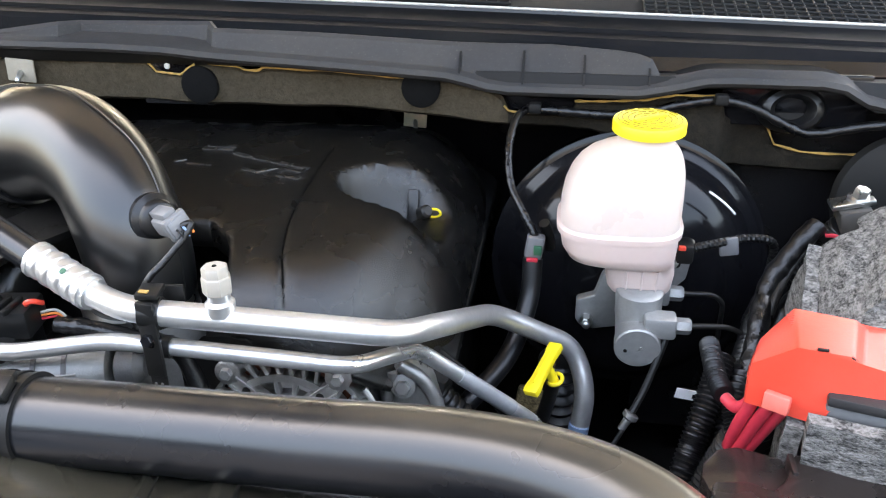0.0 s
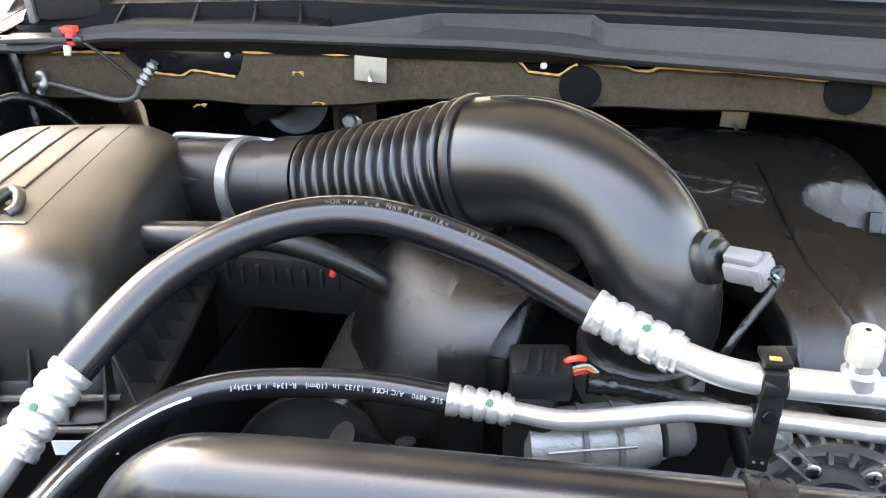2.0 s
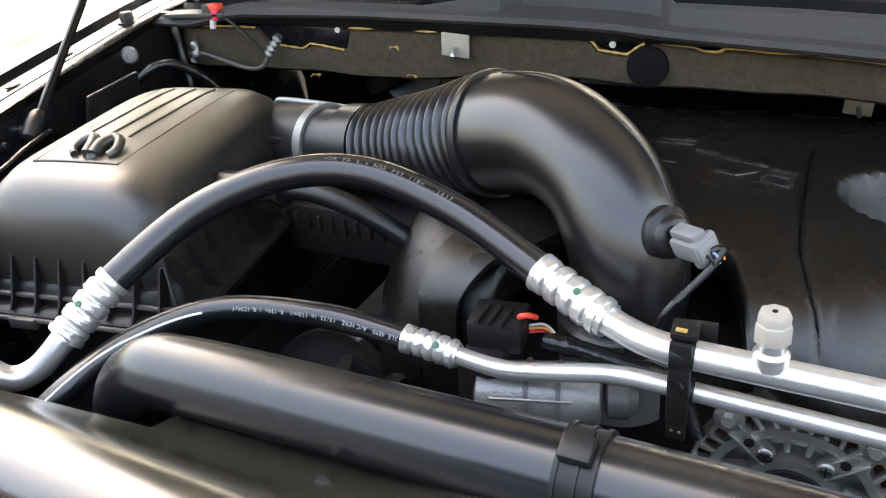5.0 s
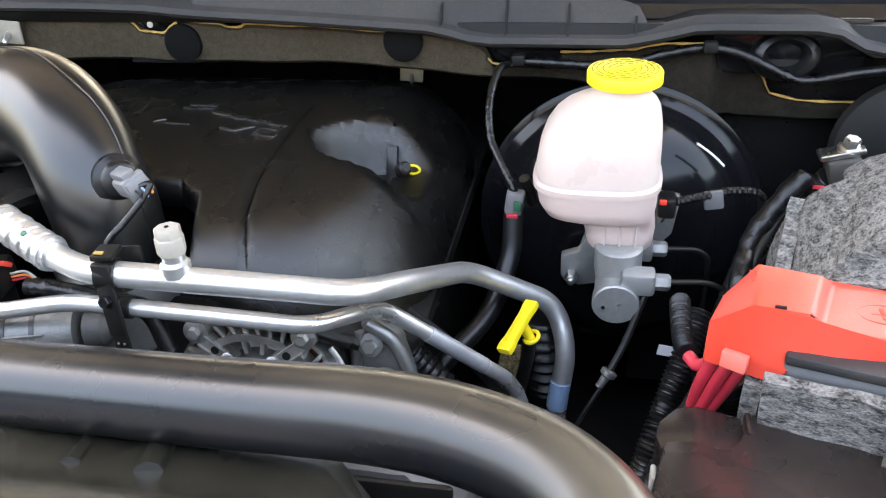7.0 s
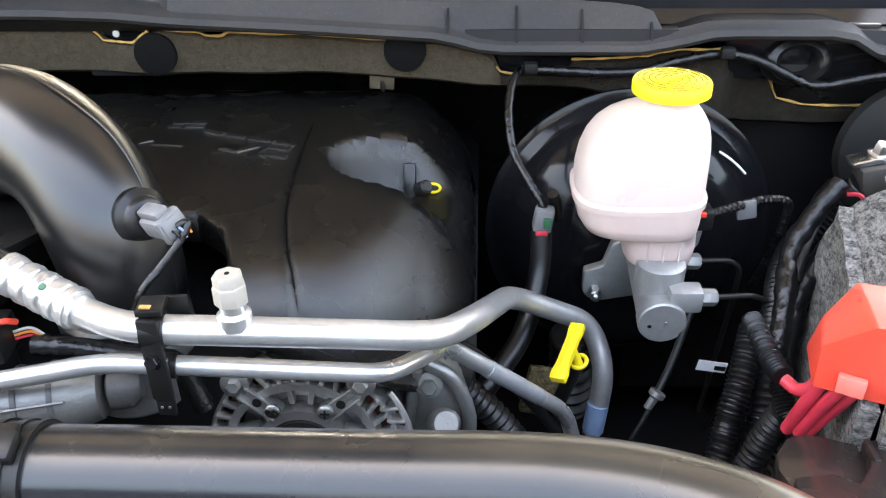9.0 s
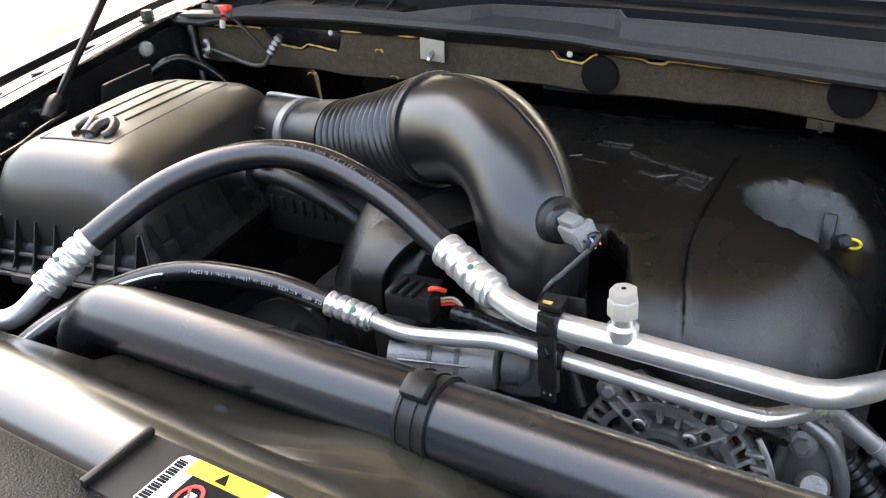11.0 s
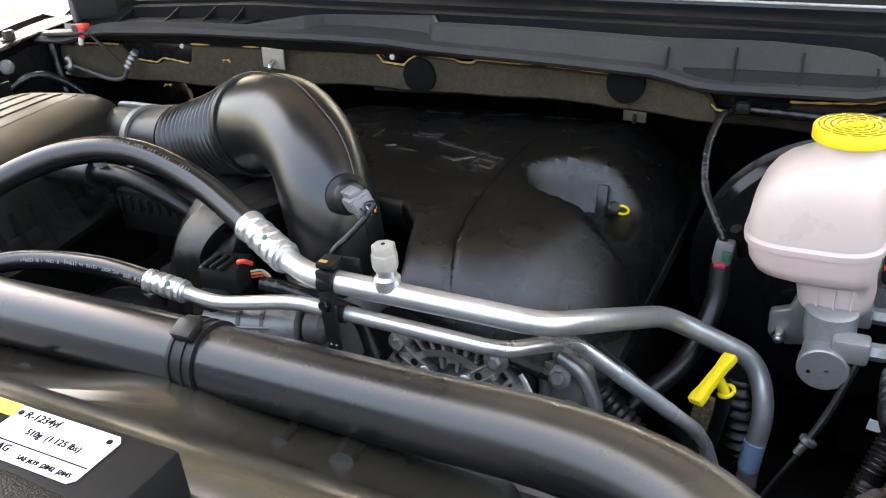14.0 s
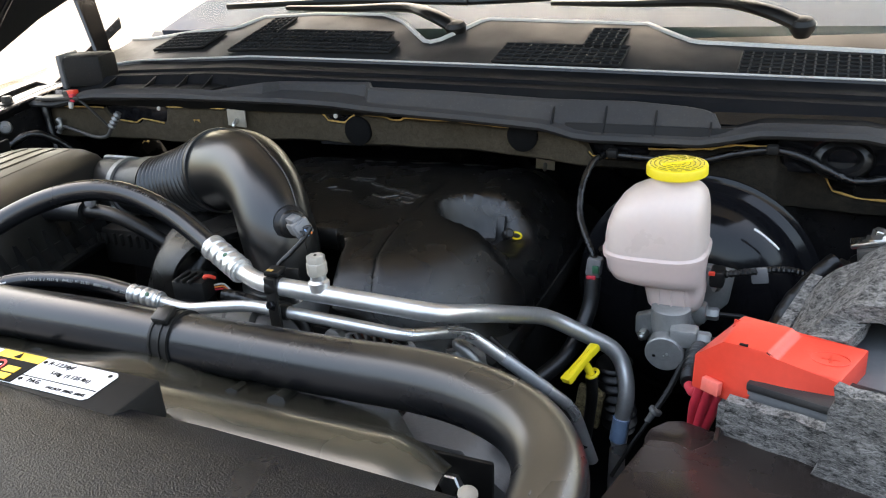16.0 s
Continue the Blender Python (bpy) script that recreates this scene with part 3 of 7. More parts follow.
def build_firewall():
    wall = thing("firewall", (-0.25, 1.0, 1.0), "black painted firewall panel at the back of the bay", "firewall")
    grid = [[Vector((x, y, z)) for y, z in ((1.06, 0.75), (1.06, 1.05), (1.055, 1.18), (1.03, 1.225), (0.97, 1.25), (0.87, 1.28), (0.835, 1.30), (0.826, 1.335), (0.84, 1.345))] for x in [-0.93 + 0.09 * i for i in range(17)]]
    part("panel", sheet(grid, 0.004), "body", wall)
    part("shelf", sheet([[Vector((x, y, z)) for y, z in ((0.826, 1.328), (0.815, 1.333), (0.80, 1.335), (0.79, LIP(x) - 0.006))] for x in [-0.93 + 0.03 * i for i in range(49)]], 0.003), "deep", wall)
    part("side_panel", sheet([[Vector((x, 0.845, z)) for z in (0.9, 1.1, 1.2, 1.28, 1.30)] for x in (0.12, 0.2, 0.3, 0.4, 0.5, 0.6)], 0.004), "body", wall)
    part("dome", lathe([(0.065, 0.0), (0.062, 0.008), (0.05, 0.014), (0.01, 0.016)], axis((0.345, 0.80, 1.225), (0, -1, 0.1)), 36), "deep", wall)

    ins = thing("firewall_insulator", (-0.4, 0.81, 1.3), "dusty brown felt firewall insulation with a yellow fibre edge", "insulation")
    edge = table([(-0.90, 1.331), (-0.79, 1.329), (-0.785, 1.322), (-0.775, 1.313), (-0.73, 1.308), (-0.72, 1.314), (-0.668, 1.311), (-0.662, 1.336), (-0.475, 1.337), (-0.406, 1.340), (-0.395, 1.334), (-0.388, 1.326), (-0.36, 1.325), (-0.348, 1.334), (-0.338, 1.338),
                  (-0.30, 1.333), (-0.294, 1.330), (-0.28, 1.330), (-0.274, 1.334), (-0.176, 1.329), (-0.084, 1.327), (-0.045, 1.319), (-0.036, 1.312), (-0.033, 1.300), (-0.02, 1.297), (0.029, 1.296), (0.032, 1.309), (0.10, 1.312), (0.125, 1.318), (0.17, 1.321), (0.172, 1.300), (0.2, 1.297), (0.215, 1.29), (0.225, 1.268), (0.25, 1.262), (0.42, 1.252)])
    low = table([(-0.9, 1.277), (-0.6, 1.279), (-0.45, 1.292), (-0.29, 1.291), (-0.15, 1.290), (-0.05, 1.282), (0.05, 1.277), (0.2, 1.24), (0.42, 1.235)])
    xs = sorted({round(-0.90 + 0.006 * i, 4) for i in range(221)})
    grid = []
    for x in xs:
        zt, zb = edge(x), low(x)
        w = 0.003 * math.sin(x * 23) + 0.002 * math.sin(x * 61 + 1)
        ys = 0.803 if x < 0.17 else 0.803 + min(0.02, (x - 0.17))
        grid.append([(x, ys + w + 0.006, zt - 0.0005), (x, ys + w, zt - 0.004), (x, ys + w - 0.002, (zt + zb) / 2 + 0.006), (x, ys + w, zb + 0.006), (x, ys + w + 0.012, zb), (x, ys + 0.05, zb - 0.004)])
    # Felt changes to the darker material from x = -0.034 on.
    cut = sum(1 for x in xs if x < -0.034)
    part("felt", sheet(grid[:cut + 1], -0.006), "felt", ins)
    part("felt", sheet(grid[cut:], -0.006), "felt_dark", ins, "black felt behind the brake booster")
    for x0, x1 in ((-0.90, -0.79), (-0.76, -0.668), (-0.66, -0.41), (-0.40, -0.34), (-0.335, -0.05), (-0.034, 0.028), (0.033, 0.168), (0.21, 0.42)):
        line = [Vector((x, 0.802 + 0.003 * math.sin(x * 23) + 0.002 * math.sin(x * 61 + 1) + (min(0.02, x - 0.17) if x > 0.17 else 0), edge(x) + 0.0003)) for x in np.arange(x0, x1, 0.004)]
        part("edge", sweep(line, lambda s, x0=x0: 0.0011 + 0.0004 * math.sin(40 * s + x0), 6), "yellow_edge", ins, "frayed yellow fibre edge")
    for x, z in ((-0.3405, 1.3155), (-0.1155, 1.3185)):
        part("pad", lathe([(0.003, -0.008), (0.0190, -0.008), (0.0190, 0.0012), (0.0178, 0.002), (0.003, 0.0022)], axis((x, 0.800 + 0.003 * math.sin(x * 23) + 0.002 * math.sin(x * 61 + 1), z), (0.0, -1, 0.05)), 32), "pad", ins, "round black rubber pad")
    for x, z, w, h, y in ((-0.534, 1.325, 0.031, 0.024, 0.796), (-0.166, 1.207, 0.030, 0.021, 1.034)):
        c = thing("retainer_clip", (x, y, z), "pale square retainer washer with a metal stud", "clip", "retainer clips")
        # The deep clip takes the brightened colour in place of light.
        part("washer", box((x, y, z), (w, 0.0025, h), 0.006, Matrix.Rotation(radians(4), 4, "Y")), "clip_brightened" if y > 1 else "clip_ivory", c)
        part("stud", lathe([(0.002, 0), (0.0028, 0.002), (0.0028, 0.014), (0.0015, 0.016)], axis((x, y, z - 0.001), (0.2, -1, -0.5)), 10), "steel", c)
    rnd = random.Random(11)
    for x, z, w in ((-0.606, 1.319, 0.008), (-0.587, 1.290, 0.008), (-0.711, 1.282, 0.010)):
        tuft = bmesh.new()
        for i in range(9):
            a = rnd.uniform(-0.6, 0.6) + (math.pi if i % 2 else 0.0)
            d = Vector((math.cos(a), 0, 0.5 * math.sin(a))) * w * rnd.uniform(0.4, 1.0)
            sweep(smooth_path([(x, 0.797, z), tuple(Vector((x, 0.794, z + 0.001)) + d * 0.6), tuple(Vector((x, 0.795, z - 0.001)) + d)], 4), 0.00035, 4, tuft)
        part("frayed_tuft", tuft, "yellow_edge", ins, "frayed yellow fibres")
    for x in (-0.374, -0.676):
        solo("panel_plug", lathe([(0.001, 0), (0.0032, 0), (0.0030, 0.0012), (0.001, 0.0015)], axis((x, 0.7995, 1.333), (0, -1, 0.2)), 14), "cap_white", (x, 0.80, 1.333), "small pale plug in the black shelf", "plug", "plugs")
        # black shelf piece that shows in the notches of the felt
    for x0, x1 in ((-0.79, -0.662), (-0.41, -0.335), (-0.04, 0.035), (0.168, 0.30)):
        part("notch_panel", box(((x0 + x1) / 2, 0.812, 1.315), (x1 - x0, 0.006, 0.05), 0.002), "gloss", wall)


def build_hood():
    hood = thing("hood", (-0.28, 0.95, 1.5), "open truck hood with an added tan reflector underneath", "hood")
    lift = lambda x, s, d=0.0: Vector((x, 1.22 - 0.92 * s - 0.66 * d, 1.49 + 0.81 * s + 0.03 * math.sin(math.pi * s) - 0.75 * d))
    wide = [-1.0 + 0.1 * i for i in range(16)]
    part("skin", sheet([[lift(x, k / 12) for k in range(13)] for x in wide], 0.012), "body", hood, "black painted outer skin")
    # Added tan reflector, out of view; its span is set for the reflections.
    part("reflector_panel", sheet([[lift(x, 0.26 + 0.30 * k / 5, 0.016) for k in range(6)] for x in wide], 0.004), "hood_reflector", hood, "unseen pale tan panel added for warm reflections")
    # Unseen black bands on both sides of it keep other reflections dark.
    part("hinge_panel", sheet([[lift(x, 0.03 + 0.225 * k / 5, 0.016) for k in range(6)] for x in wide], 0.004), "body", hood, "black painted inner panel by the hinges")
    part("insulator", sheet([[lift(x, 0.58 + 0.40 * k / 8, 0.016 + 0.01 * math.sin(math.pi * k / 8)) for k in range(9)] for x in wide[1:-1]], 0.006), "hood_pad", hood, "black fibre insulator pad")
    # Hangs well below the hood plane; outline fitted to the camera's view.
    corner = [(0.80, 1.405), (0.90, 1.447), (0.99, 1.475), (1.06, 1.50), (1.12, 1.62), (0.95, 2.0), (0.80, 2.05), (0.70, 1.62), (0.74, 1.45)]
    part("corner_plate", loft([[Vector((-1.005, y, z)) for y, z in corner], [Vector((-0.995, y, z)) for y, z in corner]]), "deep", hood, "black plate shaped to show as the hood corner from the camera")
    st = thing("hood_strut", (-0.87, 0.548, 1.298), "thin black gas strut with a grey ball socket", "strut")
    part("rod", tube([(-0.87, 0.548, 1.296), (-0.90, 0.674, 1.391), (-0.965, 0.92, 1.575)], 0.0045, 12), "gloss", st)
    part("socket", lathe([(0.004, -0.012), (0.008, -0.010), (0.009, 0.004), (0.008, 0.016), (0.005, 0.02)], axis((-0.87, 0.548, 1.298), (-0.19, 0.8, 0.6)), 16), "satin", st)
    part("stud", lathe([(0.004, 0), (0.004, 0.02), (0.007, 0.022), (0.006, 0.028)], axis((-0.868, 0.548, 1.296), (-1, 0, 0)), 12), "steel", st)
    part("hinge", loft([[Vector((-0.955 + dx, 0.965 + dy, 1.365)) for dx, dy in ((0, 0), (0.008, 0), (0.008, 0.03), (0, 0.03))], [Vector((-1.06 + dx, 1.03 + dy, 1.50)) for dx, dy in ((0, 0), (0.008, 0), (0.008, 0.045), (0, 0.045))], [Vector((-1.12 + dx, 0.98 + dy, 1.60)) for dx, dy in ((0, 0), (0.008, 0), (0.008, 0.05), (0, 0.05))]]), "body", hood, "black steel hinge arm")


def build_fender():
    f = thing("left_fender_rail", (-0.9, 0.6, 1.3), "black fender rail with bolts reflecting the sky", "fender")
    ys = [0.15 + 0.06 * i for i in range(17)]
    inner = table([(0.1, -0.83), (0.33, -0.862), (0.80, -0.925), (1.0, -0.945)])
    zt = table([(0.1, 1.265), (0.33, 1.298), (0.55, 1.322), (0.80, 1.345), (1.0, 1.355)])
    grid = []
    for y in ys:
        x, z = inner(y), zt(y)
        grid.append([(x + 0.0, y, z - 0.16), (x - 0.004, y, z - 0.012), (x + 0.002, y, z - 0.002), (x - 0.004, y, z + 0.001), (x - 0.013, y, z + 0.001), (x - 0.0135, y, z - 0.005), (x - 0.0160, y, z - 0.005), (x - 0.0165, y, z + 0.001), (x - 0.045, y, z), (x - 0.05, y, z - 0.008), (x - 0.062, y, z - 0.008), (x - 0.066, y, z + 0.003), (x - 0.13, y, z + 0.002), (x - 0.20, y, z - 0.03), (x - 0.24, y, z - 0.12)])
    part("rail", sheet(grid, 0.004), "body", f, sharp=30)
    part("rear_edge", loft([[Vector((-0.955, 0.86, 1.335)), Vector((-0.99, 0.86, 1.335)), Vector((-0.99, 0.86, 1.352)), Vector((-0.955, 0.86, 1.347))], [Vector((-1.02, 1.10, 1.40)), Vector((-1.07, 1.10, 1.40)), Vector((-1.07, 1.10, 1.425)), Vector((-1.02, 1.10, 1.42))]]), "body", f, "black fender edge rising to the windshield")
    for y in (0.42, 0.76):
        part("bolt", hexbolt((inner(y) - 0.022, y, zt(y) + 0.004), (0, 0, 1), 0.008, 0.008), "satin", f)
    for y in (0.52, 0.58, 0.66):
        part("hole", lathe([(0.002, 0), (0.0065, 0), (0.0065, 0.0012), (0.002, 0.0013)], axis((inner(y) - 0.029, y, zt(y) + 0.0008), (0, 0, 1)) @ Matrix.Diagonal((0.6, 1.4, 1, 1)), 18), "deep", f, "dark oval opening")
    side = thing("inner_fender", (-0.88, 0.5, 1.1), "black inner fender wall with brackets and bolts", "inner fender")
    g = [[Vector((inner(y) + 0.004 + 0.03 * (1 - k / 4) ** 2, y, zt(y) - 0.012 - 0.42 * (1 - k / 4))) for k in range(5)] for y in ys]
    part("wall", sheet(g, 0.004), "body", side)
    for y, z in ((0.40, 1.23), (0.655, 1.275)):
        tri = [(-0.05, -0.09), (0.055, -0.09), (0.035, 0.03), (-0.035, 0.035)]
        m = Matrix.Translation((inner(y) + 0.03, y, z)) @ Matrix.Rotation(radians(-90), 4, "Z") @ Matrix.Rotation(radians(78), 4, "X")
        part("bracket", prism(tri, 0.005, m, 0.0015), "satin", side)
        part("bolt", hexbolt((inner(y) + 0.048, y - 0.004, z + 0.0), (1, -0.15, 0.25), 0.008, 0.007), "steel", side)
    for y, z, r in ((0.50, 1.285, 0.0045), (0.475, 1.278, 0.006), (0.458, 1.265, 0.004), (0.52, 1.29, 0.004)):
        part("grommet", lathe([(r, -0.01), (r, 0.006), (r * 0.7, 0.008), (r * 0.4, 0.004)], axis((inner(y) + 0.006, y, z), (1, -0.1, 0.2)), 16), "satin", side)
    p = thing("body_plug", (-0.905, 0.717, 1.317), "grey rubber bumper plug on the inner fender", "plug")
    part("plug", lathe([(0.004, -0.015), (0.009, -0.012), (0.010, 0.0), (0.0075, 0.005), (0.0045, 0.0055), (0.004, 0.010)], axis((-0.905, 0.717, 1.317), (0.8, -0.6, 0.1)), 18), "grey_conn", p)
    rod = thing("ground_strap", (-0.84, 0.5, 1.26), "grey sleeved cable along the inner fender", "cable")
    part("cable", tube([(-0.848, 0.462, 1.279), (-0.850, 0.494, 1.283), (-0.852, 0.522, 1.290), (-0.862, 0.56, 1.292)], 0.0030, 10), "tape", rod)
    part("end_sleeve", tube([(-0.848, 0.458, 1.2785), (-0.848, 0.466, 1.2795)], 0.0038, 10, 2), "grey_conn", rod)
    for pts in ([(-0.895, 0.70, 1.29), (-0.87, 0.73, 1.305), (-0.85, 0.76, 1.285), (-0.83, 0.78, 1.25)], [(-0.90, 0.79, 1.33), (-0.893, 0.785, 1.29), (-0.885, 0.78, 1.25), (-0.875, 0.775, 1.2)]):
        solo("corner_harness", tube(pts, ripple(0.0055, 0.0008, 24), 10), "tape", pts[0], "black taped wiring in the rear corner", "harness", "corner harnesses")
    part("corner_panel", sheet([[Vector((x, 0.80 + 0.02 * k, 1.345 - 0.09 * k)) for k in range(6)] for x in (-0.97, -0.93, -0.90, -0.88)], 0.004), "body", side)
    # driver's side, out of view for most of the walk
    g = [[Vector((0.47 + dx, y, z)) for dx, z in ((0, 0.85), (0, 1.28), (0.01, 1.30), (0.12, 1.305), (0.2, 1.27), (0.24, 1.1))] for y in ys]
    solo("right_fender_rail", sheet(g, 0.004), "body", (0.5, 0.6, 1.2), "black fender rail on the battery side", "fender")


# ---- air intake ----
def build_airbox():
    rot = radians(10)
    cx, cy = -0.725, 0.552
    box_ = thing("air_filter_box", (cx, cy, 1.1), "black plastic air filter box with a moulded emblem", "air filter box")
    rings = [squircle(cx, cy, z, a, b, e, 56, rot) for z, a, b, e in ((1.222, 0.093, 0.139, 7), (1.245, 0.092, 0.138, 6.5), (1.270, 0.090, 0.135, 6), (1.285, 0.0865, 0.131, 5.5), (1.300, 0.080, 0.124, 5.2), (1.3095, 0.070, 0.113, 5), (1.315, 0.056, 0.098, 4.6), (1.3175, 0.036, 0.075, 4.2), (1.3185, 0.015, 0.04, 4))]
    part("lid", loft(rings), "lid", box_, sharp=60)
    rings = [squircle(cx, cy, z, a, b, 8, 56, rot) for z, a, b in ((1.05, 0.08, 0.12), (1.20, 0.09, 0.136), (1.206, 0.114, 0.155), (1.214, 0.117, 0.157), (1.217, 0.115, 0.154), (1.2185, 0.1, 0.146), (1.232, 0.097, 0.143), (1.235, 0.094, 0.14))]
    base = part("base", loft(rings), "satin", box_)
    local = Matrix.Translation((cx, cy, 0)) @ Matrix.Rotation(rot, 4, "Z")
    for i in range(9):
        u = -0.092 + 0.023 * i
        fin = [(-0.137, 1.217), (-0.158, 1.217), (-0.152, 1.225), (-0.138, 1.257), (-0.132, 1.257)]
        b = loft([[local @ Vector((u - 0.0009, v, z)) for v, z in fin], [local @ Vector((u + 0.0009, v, z)) for v, z in fin]])
        part("rib", b, "satin", base)
    for u, du in ((-0.094, -0.020), (0.094, 0.020)):
        web = [local @ Vector((u + du * k, -0.134 - 0.020 * k, 1.257 - 0.039 * k)) for k in (0, 0.35, 0.7, 1)]
        part("corner_web", sweep(web, 0.0014, 6), "satin", base)
    for i in range(11):
        v = -0.12 + 0.024 * i
        fin = [(0.092, 1.217), (0.112, 1.217), (0.108, 1.225), (0.093, 1.258), (0.088, 1.258)]
        b = loft([[local @ Vector((u, v - 0.0009, z)) for u, z in fin], [local @ Vector((u, v + 0.0009, z)) for u, z in fin]])
        part("rib", b, "satin", base)
    for dz, dv in ((1.226, -0.146), (1.21, -0.157)):
        part("rim", tube([local @ Vector((-0.10, dv, dz)), local @ Vector((0.0, dv, dz)), local @ Vector((0.10, dv, dz))], 0.0025, 8), "grey_plastic", base)
    part("latch", box((0, 0, 0), (0.026, 0.008, 0.010), 0.002, local @ Matrix.Translation((-0.035, -0.158, 1.208))), "grey_plastic", base)
    part("sticker", box((0, 0, 0), (0.04, 0.001, 0.011), 0, local @ Matrix.Translation((0.075, -0.1575, 1.196))), "white", base, "white sticker with unreadable print")
    # moulded ridges and the emblem, as plain curls
    shape = ((1.285, 0.0865, 0.131, 5.5), (1.300, 0.080, 0.124, 5.2), (1.3095, 0.070, 0.113, 5), (1.315, 0.056, 0.098, 4.6), (1.3175, 0.036, 0.075, 4.2), (1.3185, 0.015, 0.04, 4))

    def crown(u, v):
        vals = [(abs(u) / a) ** e + (abs(v) / c) ** e for z, a, c, e in shape]
        return float(np.interp(1.0, vals, [q[0] for q in shape])) if vals[-1] > 1 else 1.3185
    for u0, u1, v0 in ((-0.032, -0.024, -0.035), (-0.008, 0.0, -0.03), (0.013, 0.021, -0.035), (0.036, 0.042, -0.083), (-0.046, -0.040, -0.083)):
        line = [local @ Vector((u0 + (u1 - u0) * k / 10, v0 + (0.09 - v0) * k / 10, crown(u0 + (u1 - u0) * k / 10, v0 + (0.09 - v0) * k / 10) + 0.0002)) for k in range(11)]
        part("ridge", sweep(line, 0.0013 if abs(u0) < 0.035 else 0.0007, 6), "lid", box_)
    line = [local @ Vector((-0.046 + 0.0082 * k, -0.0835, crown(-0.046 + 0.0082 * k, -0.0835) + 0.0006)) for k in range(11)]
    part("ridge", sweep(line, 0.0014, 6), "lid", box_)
    emb = part("emblem", lathe([(0.002, 0), (0.013, 0), (0.011, 0.005), (0.002, 0.007)], local @ Matrix.Translation((0.004, -0.064, 1.3155)) @ Matrix.Diagonal((0.55, 1.2, 1, 1)), 20), "lid", box_, "raised plain curled emblem")
    for sgn in (-1, 1):
        curl = [local @ Vector((0.004 + sgn * u, -0.060 + v, z)) for u, v, z in ((0.003, -0.014, 1.3190), (0.004, -0.004, 1.3235), (0.010, 0.006, 1.3250), (0.017, 0.003, 1.3240), (0.020, -0.008, 1.3205), (0.016, -0.014, 1.3185))]
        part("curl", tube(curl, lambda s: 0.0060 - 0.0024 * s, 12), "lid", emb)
    br = thing("breather_hose", (-0.6, 0.535, 1.276), "black breather hose joined to the filter box", "hose")
    part("sleeve", tube([(-0.645, 0.54, 1.274), (-0.62, 0.54, 1.276), (-0.59, 0.54, 1.278), (-0.565, 0.54, 1.279)], 0.0125, 18), "rubber", br)
    part("hose", tube([(-0.575, 0.54, 1.279), (-0.54, 0.54, 1.281), (-0.50, 0.54, 1.272), (-0.46, 0.548, 1.245), (-0.44, 0.560, 1.21), (-0.43, 0.58, 1.15)], 0.0085, 16), "rubber", br)
    part("clamp", tube([(-0.570, 0.54, 1.279), (-0.566, 0.54, 1.279)], 0.0145, 18, 2), "satin", br)
    part("clip", box((-0.552, 0.535, 1.294), (0.012, 0.008, 0.01), 0.002), "grey_conn", br)
    pc = thing("engine_computer", (-0.60, 0.62, 1.21), "dark finned engine computer with a red plug latch", "control unit")
    part("case", box((-0.555, 0.625, 1.205), (0.14, 0.05, 0.05), 0.005), "deep", pc)
    for i in range(9):
        part("fin", box((-0.615 + i * 0.013, 0.588, 1.222), (0.003, 0.006, 0.016), 0.001), "deep", pc)
    part("latch", box((-0.512, 0.583, 1.2345), (0.005, 0.005, 0.013), 0.0015, Matrix.Rotation(radians(12), 4, "Y")), "red", pc, "red locking tab")


INTAKE = [(-0.70, 0.675, 1.253), (-0.655, 0.665, 1.262), (-0.613, 0.655, 1.268), (-0.55, 0.6415, 1.277), (-0.497, 0.630, 1.2905), (-0.4515, 0.6145, 1.3045), (-0.405, 0.5985, 1.3215), (-0.3524, 0.578, 1.332),
          (-0.310, 0.5495, 1.323), (-0.285, 0.527, 1.296), (-0.278, 0.522, 1.261), (-0.284, 0.523, 1.222)]


